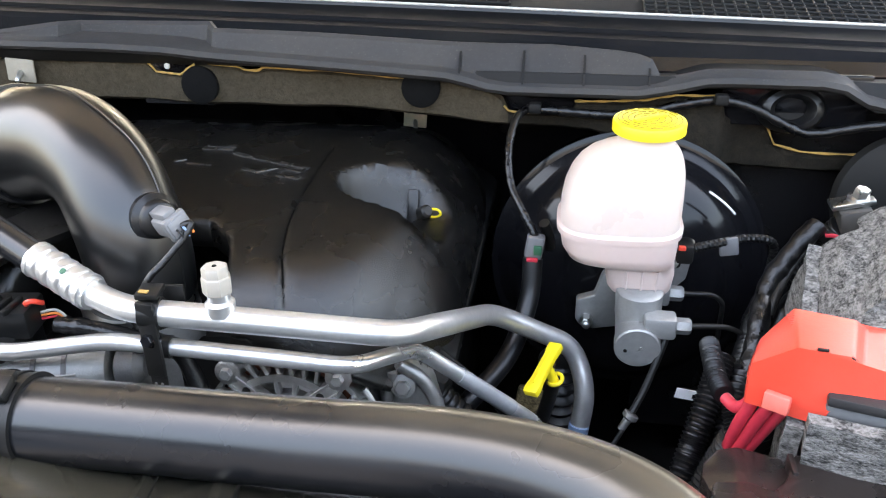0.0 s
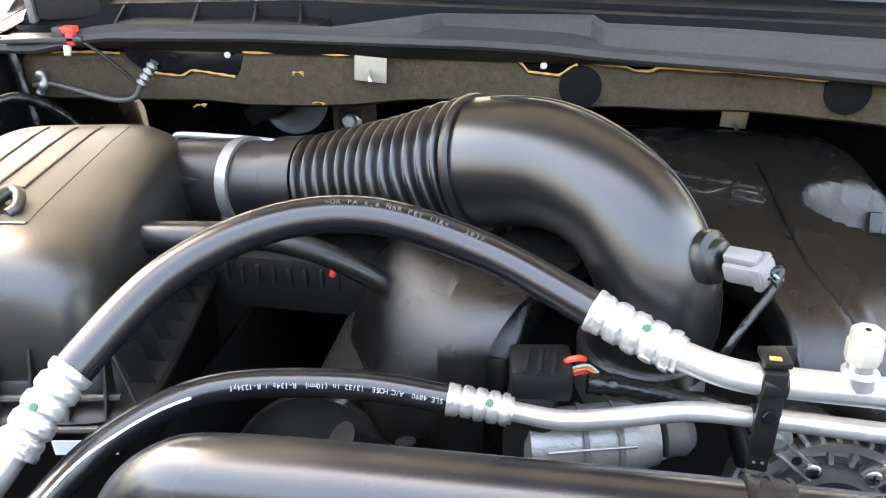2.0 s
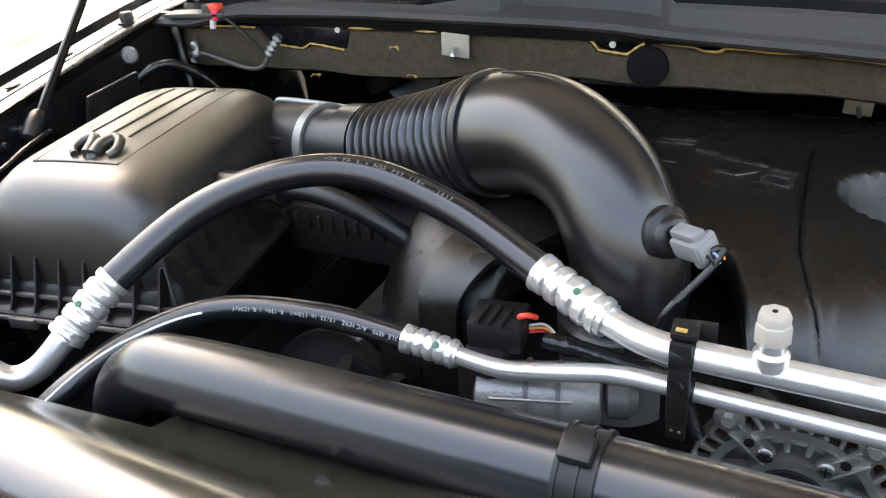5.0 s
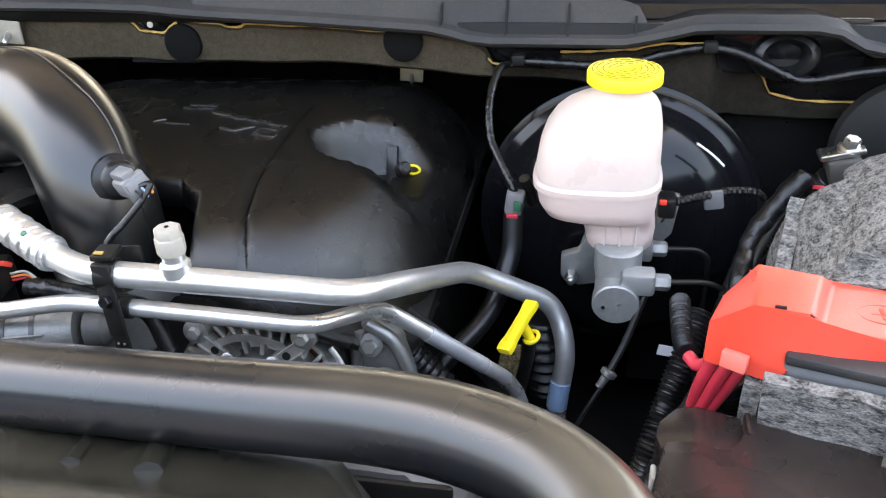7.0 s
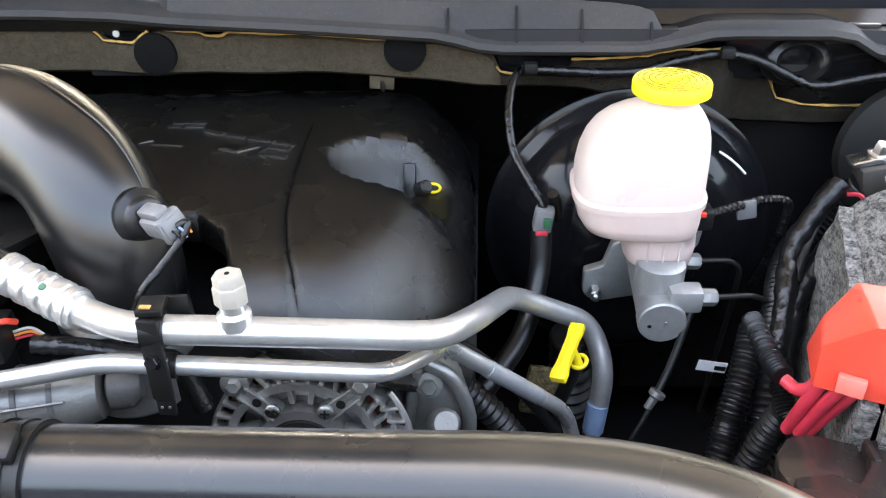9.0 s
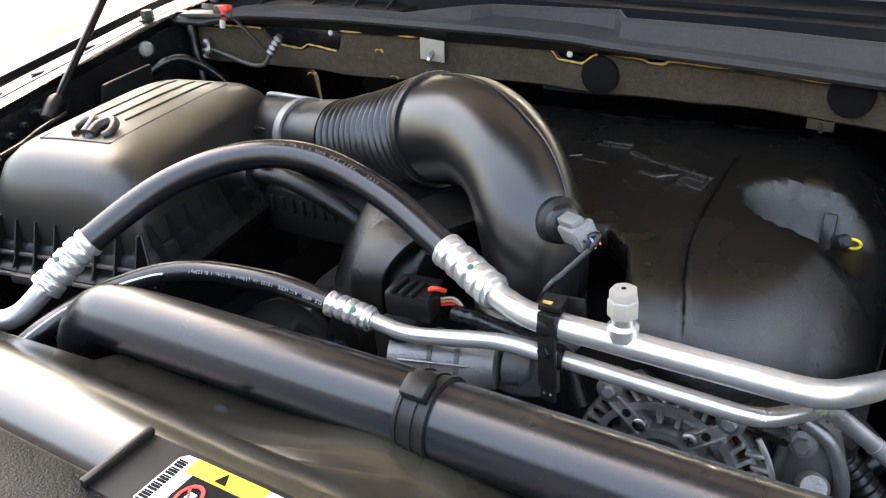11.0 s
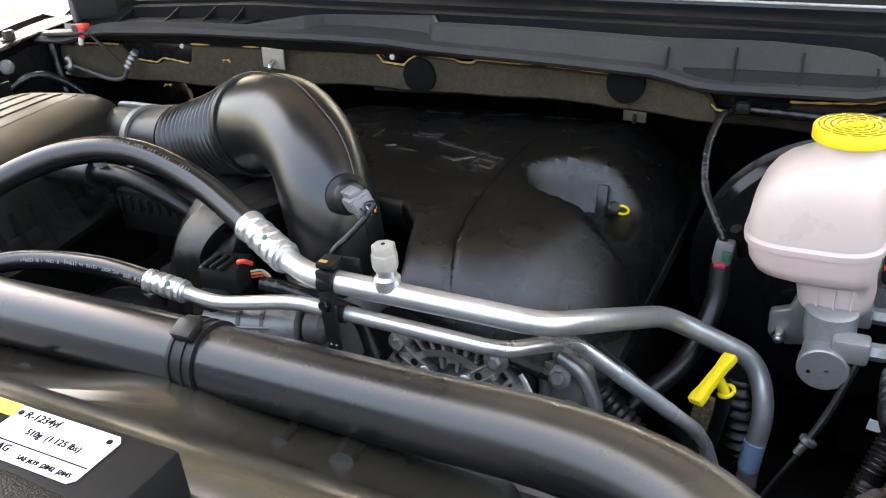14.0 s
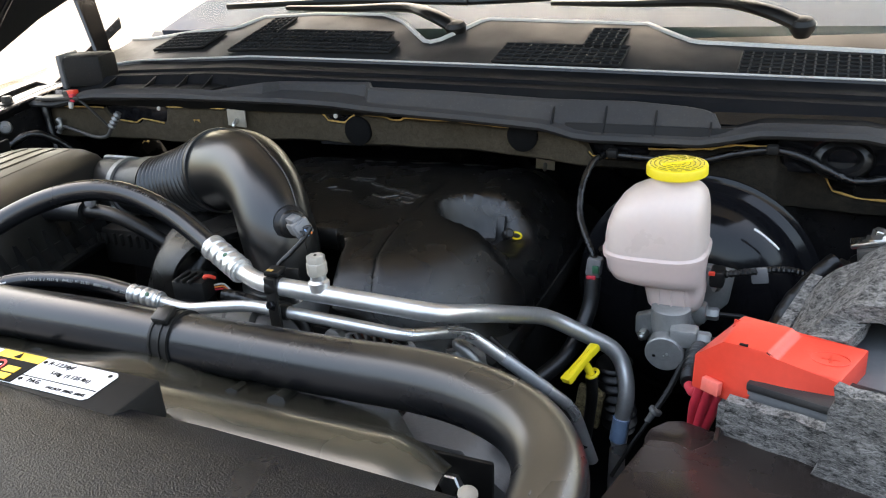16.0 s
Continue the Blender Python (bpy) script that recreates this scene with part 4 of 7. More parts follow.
def build_intake():
    d = thing("air_intake_duct", (-0.45, 0.62, 1.25), "black plastic intake duct with ribbed bellows and elbow", "intake duct")
    path = smooth_path(INTAKE, 24)
    n = len(path)
    k = lambda x: min(range(n), key=lambda i: abs(path[i].x - x) + (0 if i < n * 0.75 else 9))
    a, b1, c = k(-0.607), k(-0.540), k(-0.402)
    part("neck", sweep(path[:a + 2], lambda s: 0.036 + 0.001 * s, 32), "satin", d)
    part("cuff", sweep(path[a:b1 + 1], lambda s: 0.035 + 0.0035 * (s > 0.55), 32), "rubber", d)
    part("band", sweep(path[a - 1:a + 4], 0.0382, 32), "cast_mid", d, "steel worm-drive clamp band")
    part("clamp_screw", lathe([(0.003, 0), (0.005, 0), (0.005, 0.016), (0.003, 0.016)], axis((-0.613, 0.622, 1.248), (0, 0.3, 1)), 10), "steel", d)
    part("tab", box((-0.642, 0.628, 1.279), (0.022, 0.006, 0.007), 0.0015), "satin", d)
    fold = smooth_path([tuple(p) for p in path[b1:c + 1:4]] + [tuple(path[c])], 16)
    part("bellows", sweep(fold, lambda s: 0.0345 + 0.0098 * s + 0.0034 * math.sin(2 * math.pi * 13 * s), 40), "moulded", d, sharp=80)
    part("rim", sweep(path[c - 1:c + 3], lambda s: 0.0480 + 0.0008 * math.sin(math.pi * s), 40), "rubber", d)
    rr = lambda s: 0.0385 + 0.0070 * (0.5 + 0.5 * math.cos(math.pi * min(1.0, s / 0.55)))
    elbow = part("elbow", sweep(path[c:], rr, 48), "moulded", d, sharp=80)
    seam = []
    for i in range(c + 8, n - 18, 2):
        t = (path[i + 1] - path[i - 1]).normalized()
        k2 = min(1.0, max(0.0, (-0.1 - t.z) / 0.7))
        ref = Vector((0.45, -0.15, 1.0)).lerp(Vector((1.0, -0.25, 0.3)), k2 * k2 * (3 - 2 * k2))
        nn = (ref - t * ref.dot(t)).normalized()
        s = (i - c) / (n - c)
        seam.append(path[i] + nn * (rr(s) + 0.0001))
    part("mould_seam", sweep(seam, 0.0007, 6), "moulded", elbow)
    part("throttle_clamp", lathe([(0.0395, -0.006), (0.0425, -0.006), (0.0425, 0.006), (0.0395, 0.006)], axis((-0.284, 0.523, 1.232), (-0.03, -0.05, 1)), 36), "steel", d, "steel clamp round the duct's foot")
    s = thing("intake_air_sensor", (-0.25, 0.505, 1.307), "grey plug connector and sensor in a rubber grommet", "sensor")
    way = Vector((0.80, -0.55, 0.18))
    part("grommet", lathe([(0.008, -0.014), (0.0165, -0.012), (0.0180, -0.004), (0.0180, 0.000), (0.0140, 0.003), (0.0135, 0.006), (0.0115, 0.008), (0.006, 0.009)], axis((-0.252, 0.509, 1.307), way), 32), "rubber", s)
    m = axis((-0.246, 0.503, 1.308), way, radians(20))
    plug = part("plug", box((0, 0, 0), (0.016, 0.014, 0.026), 0.003, m @ Matrix.Translation((0, 0, 0.016))), "grey_conn", s, "pale grey plug")
    part("latch", box((0, 0, 0), (0.010, 0.006, 0.020), 0.0015, m @ Matrix.Translation((0, 0.009, 0.014))), "grey_conn", plug)
    part("collar", box((0, 0, 0), (0.018, 0.017, 0.006), 0.002, m @ Matrix.Translation((0, 0, 0.024))), "grey_conn", plug)
    for i, mt in enumerate(("orange", "blue_tag", "tape")):
        p0 = m @ Vector((0.004 - 0.004 * i, 0, 0.028))
        part("wire", tube([p0, p0 + Vector((0.004, -0.002, -0.001)), p0 + Vector((0.006, -0.002, -0.006))], 0.0009, 6), mt, plug)
    part("cable", tube([m @ Vector((0, 0, 0.028)), (-0.217, 0.490, 1.314), (-0.2215, 0.482, 1.305), (-0.231, 0.473, 1.294), (-0.2406, 0.463, 1.2835), (-0.250, 0.46, 1.262)], 0.0024, 10), "tape", s)


# ---- air-conditioning lines ----
def crimp(name, path, r, parent):
    path = smooth_path([tuple(q) for q in path], 9)
    mid = len(path) // 2 + 3
    way = (path[mid + 1] - path[mid - 1]).normalized()
    out = Vector((0.25, -0.6, 0.75))
    out = (out - way * out.dot(way)).normalized()
    part("paint_mark", lathe([(0.0005, 0), (0.0024, 0), (0.0020, 0.0005)], axis(path[mid] + out * (r - 0.0002), out), 9), "green", parent, "green paint mark")
    def sleeve(s):
        cutting = sum(math.exp(-((s - g) / 0.028) ** 2) for g in (0.20, 0.40, 0.60, 0.80))
        return r - 0.0005 - 0.0017 * cutting - (0.0016 if s > 0.93 else 0.0) + (0.0005 if s < 0.06 else 0.0)
    path = smooth_path([tuple(q) for q in path[::3]] + [tuple(path[-1])], 14)
    bm = sweep(path, sleeve, 40)
    for i, v in enumerate(bm.verts):
        v.co += (v.co - path[min(i // 40, len(path) - 1)]).normalized() * 0.0006 * noise.noise(v.co * 420)
    return part(name, bm, "alu", parent, "crimped aluminium hose fitting")


SUCTION = [(-0.674, 0.290, 1.307), (-0.662, 0.292, 1.298), (-0.648, 0.297, 1.273), (-0.630, 0.304, 1.2455), (-0.618, 0.320, 1.2425), (-0.606, 0.343, 1.2595), (-0.590, 0.377, 1.284), (-0.559, 0.433, 1.313), (-0.508, 0.470, 1.331), (-0.45, 0.488, 1.332), (-0.382, 0.485, 1.315), (-0.314, 0.465, 1.2915), (-0.272, 0.448, 1.281), (-0.248, 0.438, 1.2785)]


def build_suction_line():
    d = thing("suction_line", (-0.3, 0.45, 1.25), "thick aluminium air-conditioning pipe with a black rubber hose", "pipe")
    p = smooth_path(SUCTION, 12)
    near = lambda q: min(range(len(p)), key=lambda i: (p[i] - Vector(q)).length)
    a, b, c, e = near(SUCTION[5]), near(SUCTION[6]), near(SUCTION[11]), near(SUCTION[12])
    part("front_pipe", sweep(p[:a + 2], 0.0085, 24), "alu", d, "bent bare aluminium pipe")
    crimp("crimp", p[a - 1:b + 2], 0.0128, d)
    hose = part("hose", sweep(p[b:c + 1], 0.0112, 26), "tube", d, "black rubber hose with pale print")
    crimp("crimp", p[c - 1:e + 2], 0.0128, d)
    tail = [p[e], Vector((-0.248, 0.4385, 1.2785)), Vector((-0.228, 0.4345, 1.2785)), Vector((-0.07, 0.452, 1.2635)), Vector((-0.052, 0.488, 1.249)), Vector((-0.024, 0.598, 1.1935)), Vector((0.044, 0.630, 1.146)), Vector((0.057, 0.612, 1.112)), Vector((0.05, 0.600, 1.06)), Vector((0.045, 0.60, 0.95))]
    part("pipe", sweep(rounded(tail, 0.024, 8), 0.0085, 26), "alu", d, "bent bare aluminium pipe", sharp=80)
    part("tag", sweep([Vector((0.0525, 0.6035, 1.083)), Vector((0.051, 0.6015, 1.071)), Vector((0.0495, 0.5995, 1.058))], 0.0089, 20), "blue_tag", d, "blue-grey paper tag with bars")
    # print on the hose
    words = bmesh.new()
    hp = p[b:c + 1]
    lens = [0.0]
    for u, w in zip(hp, hp[1:]):
        lens.append(lens[-1] + (w - u).length)

    def along(dist):
        i = max(1, min(len(hp) - 1, int(np.searchsorted(lens, dist))))
        t = (hp[i] - hp[i - 1]).normalized()
        s = (dist - lens[i - 1]) / max(1e-6, lens[i] - lens[i - 1])
        return hp[i - 1].lerp(hp[i], s), t
    dist = lens[-1] * 0.50
    for ch in ">OR PA 6.6 NBR PET IIR<   2837":
        if ch != " ":
            q, t = along(dist)
            out = Vector((0.0, -0.42, 0.9))
            out = (out - t * out.dot(t)).normalized()
            m = Matrix((t, out.cross(t), out)).transposed().to_4x4()
            m.translation = q + out * 0.01125
            lettering(ch, 0.0044, m, 0.0001, words)
        dist += 0.0032
    part("print", words, "print", hose, "pale printed hose marking")
    # service port with its cap
    v = part("service_port", lathe([(0.0092, -0.004), (0.0095, 0.004), (0.0072, 0.006), (0.0072, 0.013), (0.0078, 0.014), (0.0078, 0.016)], axis((-0.181, 0.4405, 1.2815), (-0.02, 0.05, 1)), 24), "alu", d, "aluminium service port")
    cap = lathe([(0.0070, 0.0), (0.0090, 0.0008), (0.0093, 0.0016), (0.0093, 0.0110), (0.0089, 0.0120), (0.0085, 0.0124), (0.0084, 0.0175), (0.0076, 0.0187), (0.003, 0.0187)], axis((-0.1815, 0.4413, 1.2915), (-0.02, 0.05, 1)), sides=7)
    part("cap", cap, "port_cap", v, "ivory plastic cap with flats")
    part("cap_dimple", lathe([(0.0005, 0), (0.0016, 0), (0.0014, 0.0006)], axis((-0.182, 0.4423, 1.3100), (-0.02, 0.05, 1)), 10), "ink", v)

    blk = thing("pipe_block", (-0.70, 0.27, 1.3), "bright cast aluminium connection block with a steel nut", "pipe fitting")
    part("block", box((-0.692, 0.291, 1.305), (0.034, 0.026, 0.022), 0.008, Matrix.Rotation(radians(15), 4, "Z") @ Matrix.Rotation(radians(12), 4, "Y"), seg=3), "alu_dull", blk)
    part("boss", lathe([(0.009, -0.018), (0.0112, -0.014), (0.0114, 0.002), (0.0102, 0.005), (0.0088, 0.006)], axis((-0.674, 0.290, 1.307), (0.75, 0.1, -0.6)), 24), "alu_dull", blk)
    part("nut_boss", lathe([(0.009, -0.016), (0.0105, -0.012), (0.0098, -0.001), (0.0088, 0.0)], axis((-0.674, 0.279, 1.304), (0.45, -0.85, 0.15)), 24), "alu_dull", blk)
    part("washer", lathe([(0.002, 0), (0.0078, 0), (0.0074, 0.0015), (0.002, 0.0016)], axis((-0.674, 0.279, 1.304), (0.45, -0.85, 0.15)), 24), "steel", blk)
    part("nut", hexbolt((-0.6735, 0.2775, 1.3043), (0.45, -0.85, 0.15), 0.0056, 0.005), "steel", blk)
    part("stud", lathe([(0.001, 0), (0.0030, 0), (0.0030, 0.010), (0.002, 0.011)], axis((-0.6725, 0.2755, 1.3046), (0.45, -0.85, 0.15)), 12), "steel", blk)
    br = thing("condenser_bracket", (-0.715, 0.30, 1.325), "stamped pale aluminium bracket on the block", "bracket")
    outline = [(-0.672, 0.289, 1.3210), (-0.680, 0.302, 1.3255), (-0.760, 0.325, 1.331), (-0.770, 0.275, 1.316)]
    part("plate", loft([[Vector(q) - Vector((0, 0, 0.003)) for q in outline], [Vector(q) for q in outline]]), "alu_plate", br)
    part("flange", loft([[Vector((-0.671, 0.288, 1.3215)), Vector((-0.769, 0.274, 1.3165)), Vector((-0.765, 0.274, 1.303)), Vector((-0.673, 0.287, 1.315))], [Vector((-0.672, 0.291, 1.3205)), Vector((-0.770, 0.277, 1.3155)), Vector((-0.766, 0.277, 1.303)), Vector((-0.674, 0.290, 1.314))]]), "alu_plate", br)
    for dx in (0.0, -0.020):
        part("crease", tube([(-0.684 + dx, 0.2855 + dx * 0.2, 1.318 + dx * 0.08), (-0.687 + dx, 0.2905 + dx * 0.2, 1.3235 + dx * 0.08), (-0.690 + dx, 0.296 + dx * 0.2, 1.3240 + dx * 0.05)], 0.0022, 8), "alu_plate", br)
    part("loop", tube([(-0.728, 0.292, 1.3225), (-0.716, 0.300, 1.3255), (-0.700, 0.298, 1.3242), (-0.692, 0.301, 1.3250)], 0.0022, 8), "alu_plate", br)


LIQUID = [(-0.606, 0.262, 1.19), (-0.597, 0.285, 1.219), (-0.587, 0.315, 1.238), (-0.570, 0.365, 1.2495), (-0.528, 0.405, 1.2575), (-0.454, 0.4225, 1.2575), (-0.391, 0.4255, 1.2515), (-0.362, 0.4265, 1.2475), (-0.345, 0.427, 1.2455)]


def build_liquid_line():
    d = thing("liquid_line", (-0.35, 0.42, 1.22), "thin aluminium air-conditioning pipe with a striped black hose", "pipe")
    p = smooth_path(LIQUID, 12)
    near = lambda q: min(range(len(p)), key=lambda i: (p[i] - Vector(q)).length)
    a, b = near(LIQUID[6]), near(LIQUID[7])
    hose = part("hose", sweep(p[:a + 1], 0.0086, 22), "tube", d, "black rubber hose with a white stripe")
    crimp("crimp", p[a - 1:b + 3], 0.0098, d)
    tail = [p[b], Vector((-0.330, 0.4275, 1.2425)), Vector((-0.300, 0.430, 1.2475)), Vector((-0.262, 0.438, 1.2515)), Vector((-0.2186, 0.439, 1.250)), Vector((-0.10, 0.446, 1.2405)), Vector((-0.082, 0.470, 1.234)), Vector((-0.070, 0.503, 1.219)), Vector((0.018, 0.547, 1.125)), Vector((0.035, 0.555, 1.06))]
    part("pipe", sweep(rounded(tail, 0.016, 7), 0.0058, 22), "alu", d, "bent bare aluminium pipe", sharp=80)
    part("tag", sweep([Vector((-0.041, 0.5175, 1.1880)), Vector((-0.022, 0.527, 1.1677)), Vector((-0.003, 0.5365, 1.1474))], 0.0063, 22), "tag_dull", d, "small silvery tag")
    stripe = []
    for i in range(2, int(a * 0.66)):
        t = (p[i + 1] - p[i - 1]).normalized()
        out = Vector((0.1, -0.85, 0.35))
        out = (out - t * out.dot(t)).normalized()
        stripe.append(p[i] + out * 0.0083)
    part("stripe", sweep(stripe, 0.0009, 6), "white", hose, "white line along the hose")
    words, hp = bmesh.new(), list(reversed(p[int(a * 0.67):a]))
    text = "SLE 4890  A/C HOSE  13/32 in (10mm)  R-134a / R-1234yf"
    total = sum((w - u).length for u, w in zip(hp, hp[1:]))
    run, i = 0.0, 1
    for n, ch in enumerate(text):
        want = total * (0.02 + 0.9 * n / len(text))
        while i < len(hp) - 1 and run + (hp[i] - hp[i - 1]).length < want:
            run += (hp[i] - hp[i - 1]).length
            i += 1
        t = (hp[i] - hp[i - 1]).normalized()
        q = hp[i - 1] + t * (want - run)
        out = Vector((0.1, -0.85, 0.45))
        out = (out - t * out.dot(t)).normalized()
        if ch != " ":
            m = Matrix((t, out.cross(t), out)).transposed().to_4x4()
            m.translation = q + out * 0.00865
            lettering(ch, 0.0042, m, 0.0001, words)
    part("print", words, "hose_print", hose, "pale printed hose marking")


def build_pipe_bracket():
    d = thing("pipe_bracket", (-0.225, 0.435, 1.26), "black steel clamp holding both aluminium pipes", "bracket")
    part("upper_clamp", sweep([Vector((-0.2310, 0.434, 1.2786)), Vector((-0.2185, 0.4355, 1.2779))], 0.0102, 22), "satin", d)
    part("lower_clamp", sweep([Vector((-0.2305, 0.4375, 1.2507)), Vector((-0.2180, 0.4390, 1.2499))], 0.0076, 20), "satin", d)
    part("strap", box((-0.2245, 0.4275, 1.262), (0.0125, 0.004, 0.055), 0.0015, Matrix.Rotation(radians(-4), 4, "Z")), "satin", d)
    part("bolt", hexbolt((-0.2245, 0.4245, 1.2640), (-0.05, -1, 0.25), 0.0042, 0.004), "gloss", d)
    part("cap", box((-0.2245, 0.437, 1.2920), (0.0145, 0.016, 0.004), 0.001, Matrix.Rotation(radians(6), 4, "Z")), "satin", d)
    part("rear_plate", box((-0.217, 0.452, 1.278), (0.014, 0.003, 0.022), 0.001, Matrix.Rotation(radians(6), 4, "Z")), "satin", d)
    part("worn_patch", box((-0.2255, 0.4315, 1.2951), (0.006, 0.003, 0.0008), 0), "yellow_edge", d, "pale worn patch on the clamp top")
    part("foot", box((-0.2245, 0.4285, 1.2305), (0.011, 0.003, 0.016), 0.001, Matrix.Rotation(radians(-4), 4, "Z")), "satin", d)
    for dx in (-0.0022, 0.0022):
        part("rivet", lathe([(0.0004, 0), (0.0010, 0), (0.0008, 0.0005)], axis((-0.2245 + dx, 0.4268, 1.2290), (0, -1, 0.1)), 8), "steel", d)


# ---- front tube, shroud and panel ----
def build_radiator_hose():
    d = thing("radiator_hose", (-0.2, 0.32, 1.26), "thick black upper radiator hose across the bay", "hose")
    pts = [(-0.537, 0.318, 1.12), (-0.536, 0.318, 1.20), (-0.528, 0.3175, 1.244), (-0.505, 0.317, 1.272), (-0.47, 0.3175, 1.2805), (-0.3534, 0.3215, 1.2812), (-0.2277, 0.3255, 1.2802), (-0.1006, 0.3235, 1.2825), (-0.02, 0.318, 1.288), (0.03, 0.307, 1.2905), (0.068, 0.287, 1.291), (0.092, 0.255, 1.289), (0.10, 0.21, 1.286), (0.099, 0.15, 1.282), (0.095, 0.08, 1.276)]
    part("hose", tube(pts, 0.0222, 44, 10), "tube", d, sharp=80)
    words = bmesh.new()
    m = Matrix.Translation((0.0985, 0.200, 1.3078)) @ Matrix.Rotation(radians(88), 4, "Z")
    lettering("RAD 5.7L", 0.0095, m, 0.0003, words)
    part("print", words, "print", d, "pale printed hose marking")
    c = thing("hose_strap", (-0.228, 0.325, 1.28), "black plastic strap clamp round the radiator hose", "clamp")
    at = lambda x: Vector((x, 0.3253, 1.2804))
    part("band", sweep([at(-0.2525), at(-0.2465), at(-0.2405), at(-0.2345)], 0.0233, 44), "satin", c)
    for x in (-0.2518, -0.2425, -0.2352):
        part("rib", sweep([at(x - 0.0011), at(x + 0.0011)], 0.0243, 44), "satin", c)
    part("buckle", box((-0.2440, 0.3165, 1.3055), (0.015, 0.013, 0.007), 0.0015, Matrix.Rotation(radians(22), 4, "X")), "satin", c)
    part("tooth", box((-0.2440, 0.3235, 1.3075), (0.012, 0.006, 0.005), 0.001), "satin", c)
    part("foot", tube([(-0.2435, 0.3060, 1.2640), (-0.2435, 0.3035, 1.2560), (-0.2425, 0.3030, 1.2480), (-0.240, 0.304, 1.2380)], 0.0062, 12, flat=0.55), "satin", c)


def build_front():
    sh = thing("fan_shroud", (-0.25, 0.3, 1.2), "glossy black fan shroud, dust and a tan sheen painted on top", "fan shroud")
    prof = [(0.195, 1.270), (0.20, 1.288), (0.215, 1.298), (0.235, 1.2985), (0.252, 1.290), (0.264, 1.277), (0.282, 1.268), (0.31, 1.258), (0.345, 1.241), (0.38, 1.216), (0.41, 1.185), (0.43, 1.15), (0.44, 1.10)]
    right = table([(0.19, 0.035), (0.25, 0.03), (0.262, 0.02), (0.28, -0.005), (0.31, -0.035), (0.345, -0.065), (0.38, -0.085), (0.44, -0.115)])
    grid = []
    for i in range(41):
        s = i / 40
        row = []
        for y, z in prof:
            x0 = -0.60 if y < 0.27 else -0.47
            x = x0 + (right(y) - x0) * s
            edge = max(0.0, (s - 0.95) / 0.05)
            bul = 0.012 * math.exp(-((x + 0.26) / 0.05) ** 2) * (0.27 < y < 0.4)
            row.append((x, y, z - 0.016 * edge ** 2 * (y < 0.3) + bul))
        grid.append(row)
    part("shell", sheet(grid, -0.004), "shroud", sh, sharp=60)
    for x, w in ((-0.16, 0.006), (-0.12, 0.008), (-0.36, 0.006)):
        rib = [Vector((x + (y - 0.28) * -0.3, y, float(np.interp(y, [q[0] for q in prof], [q[1] for q in prof])) + 0.001)) for y in (0.285, 0.31, 0.345, 0.38, 0.41)]
        part("rib", sweep(rib, w, 8), "shroud", sh)
    part("peg", lathe([(0.003, -0.01), (0.004, 0.0), (0.006, 0.002), (0.006, 0.004), (0.003, 0.006)], axis((0.050, 0.232, 1.276), (0.2, -0.2, 1)), 16), "clip_ivory", sh, "pale plastic push pin")

    pl = thing("label_bracket", (-0.235, 0.195, 1.31), "black raised tray carrying the refrigerant label", "bracket")
    part("tray", box((-0.2345, 0.185, 1.309), (0.169, 0.06, 0.036), 0.002), "deep", pl)
    part("left_lip", box((-0.3175, 0.196, 1.3285), (0.004, 0.038, 0.004), 0.001), "satin", pl)
    lab = thing("refrigerant_label", (-0.235, 0.197, 1.328), "white, yellow and black refrigerant label with print", "label")
    Z = 1.3276
    flat = lambda x0, x1, y0, y1, mt, up, parent, name, lb="": part(name, box(((x0 + x1) / 2, (y0 + y1) / 2, Z + up), (x1 - x0, y1 - y0, 0.0005), 0), mt, parent, lb)
    paper = part("paper", prism([(-0.293, 0.183), (-0.290, 0.180), (-0.181, 0.180), (-0.178, 0.183), (-0.178, 0.208), (-0.181, 0.211), (-0.290, 0.211), (-0.293, 0.208)], 0.0004, Matrix.Translation((0, 0, Z - 0.0002))), "white", lab)
    flat(-0.279, -0.2435, 0.1802, 0.2025, "ink", 0.0006, paper, "dark_field")
    flat(-0.284, -0.2435, 0.2025, 0.2108, "label_yellow", 0.0006, paper, "yellow_field")
    flat(-0.262, -0.250, 0.189, 0.195, "label_yellow", 0.0011, paper, "yellow_square")
    flat(-0.262, -0.250, 0.1812, 0.1872, "label_yellow", 0.0011, paper, "yellow_square")
    ring = hoop(0.0046, 0.0060, 0.0, 0.0005, Matrix.Translation((-0.2705, 0.192, Z + 0.0010)) @ Matrix.Diagonal((1, 1.25, 1, 1)), 28)
    box((-0.2705, 0.192, Z + 0.00125), (0.0011, 0.0125, 0.0005), 0, Matrix.Rotation(radians(38), 4, "Z"), ring)
    part("warning_ring", ring, "red_ink", paper)
    flat(-0.2725, -0.2685, 0.189, 0.195, "white", 0.0010, paper, "pictogram")
    for i in range(16):
        flat(-0.2915, -0.2865, 0.1825 + i * 0.0016, 0.1825 + i * 0.0016 + (0.0011 if i % 3 else 0.0006), "ink", 0.0006, paper, "code_bar")
    part("warning_sign", prism([(-0.268, 0.2040), (-0.262, 0.2040), (-0.265, 0.2098)], 0.0004, Matrix.Translation((0, 0, Z + 0.0009))), "ink", paper)
    flat(-0.2435, -0.1785, 0.1895, 0.1899, "ink", 0.0006, paper, "rule")
    words = bmesh.new()
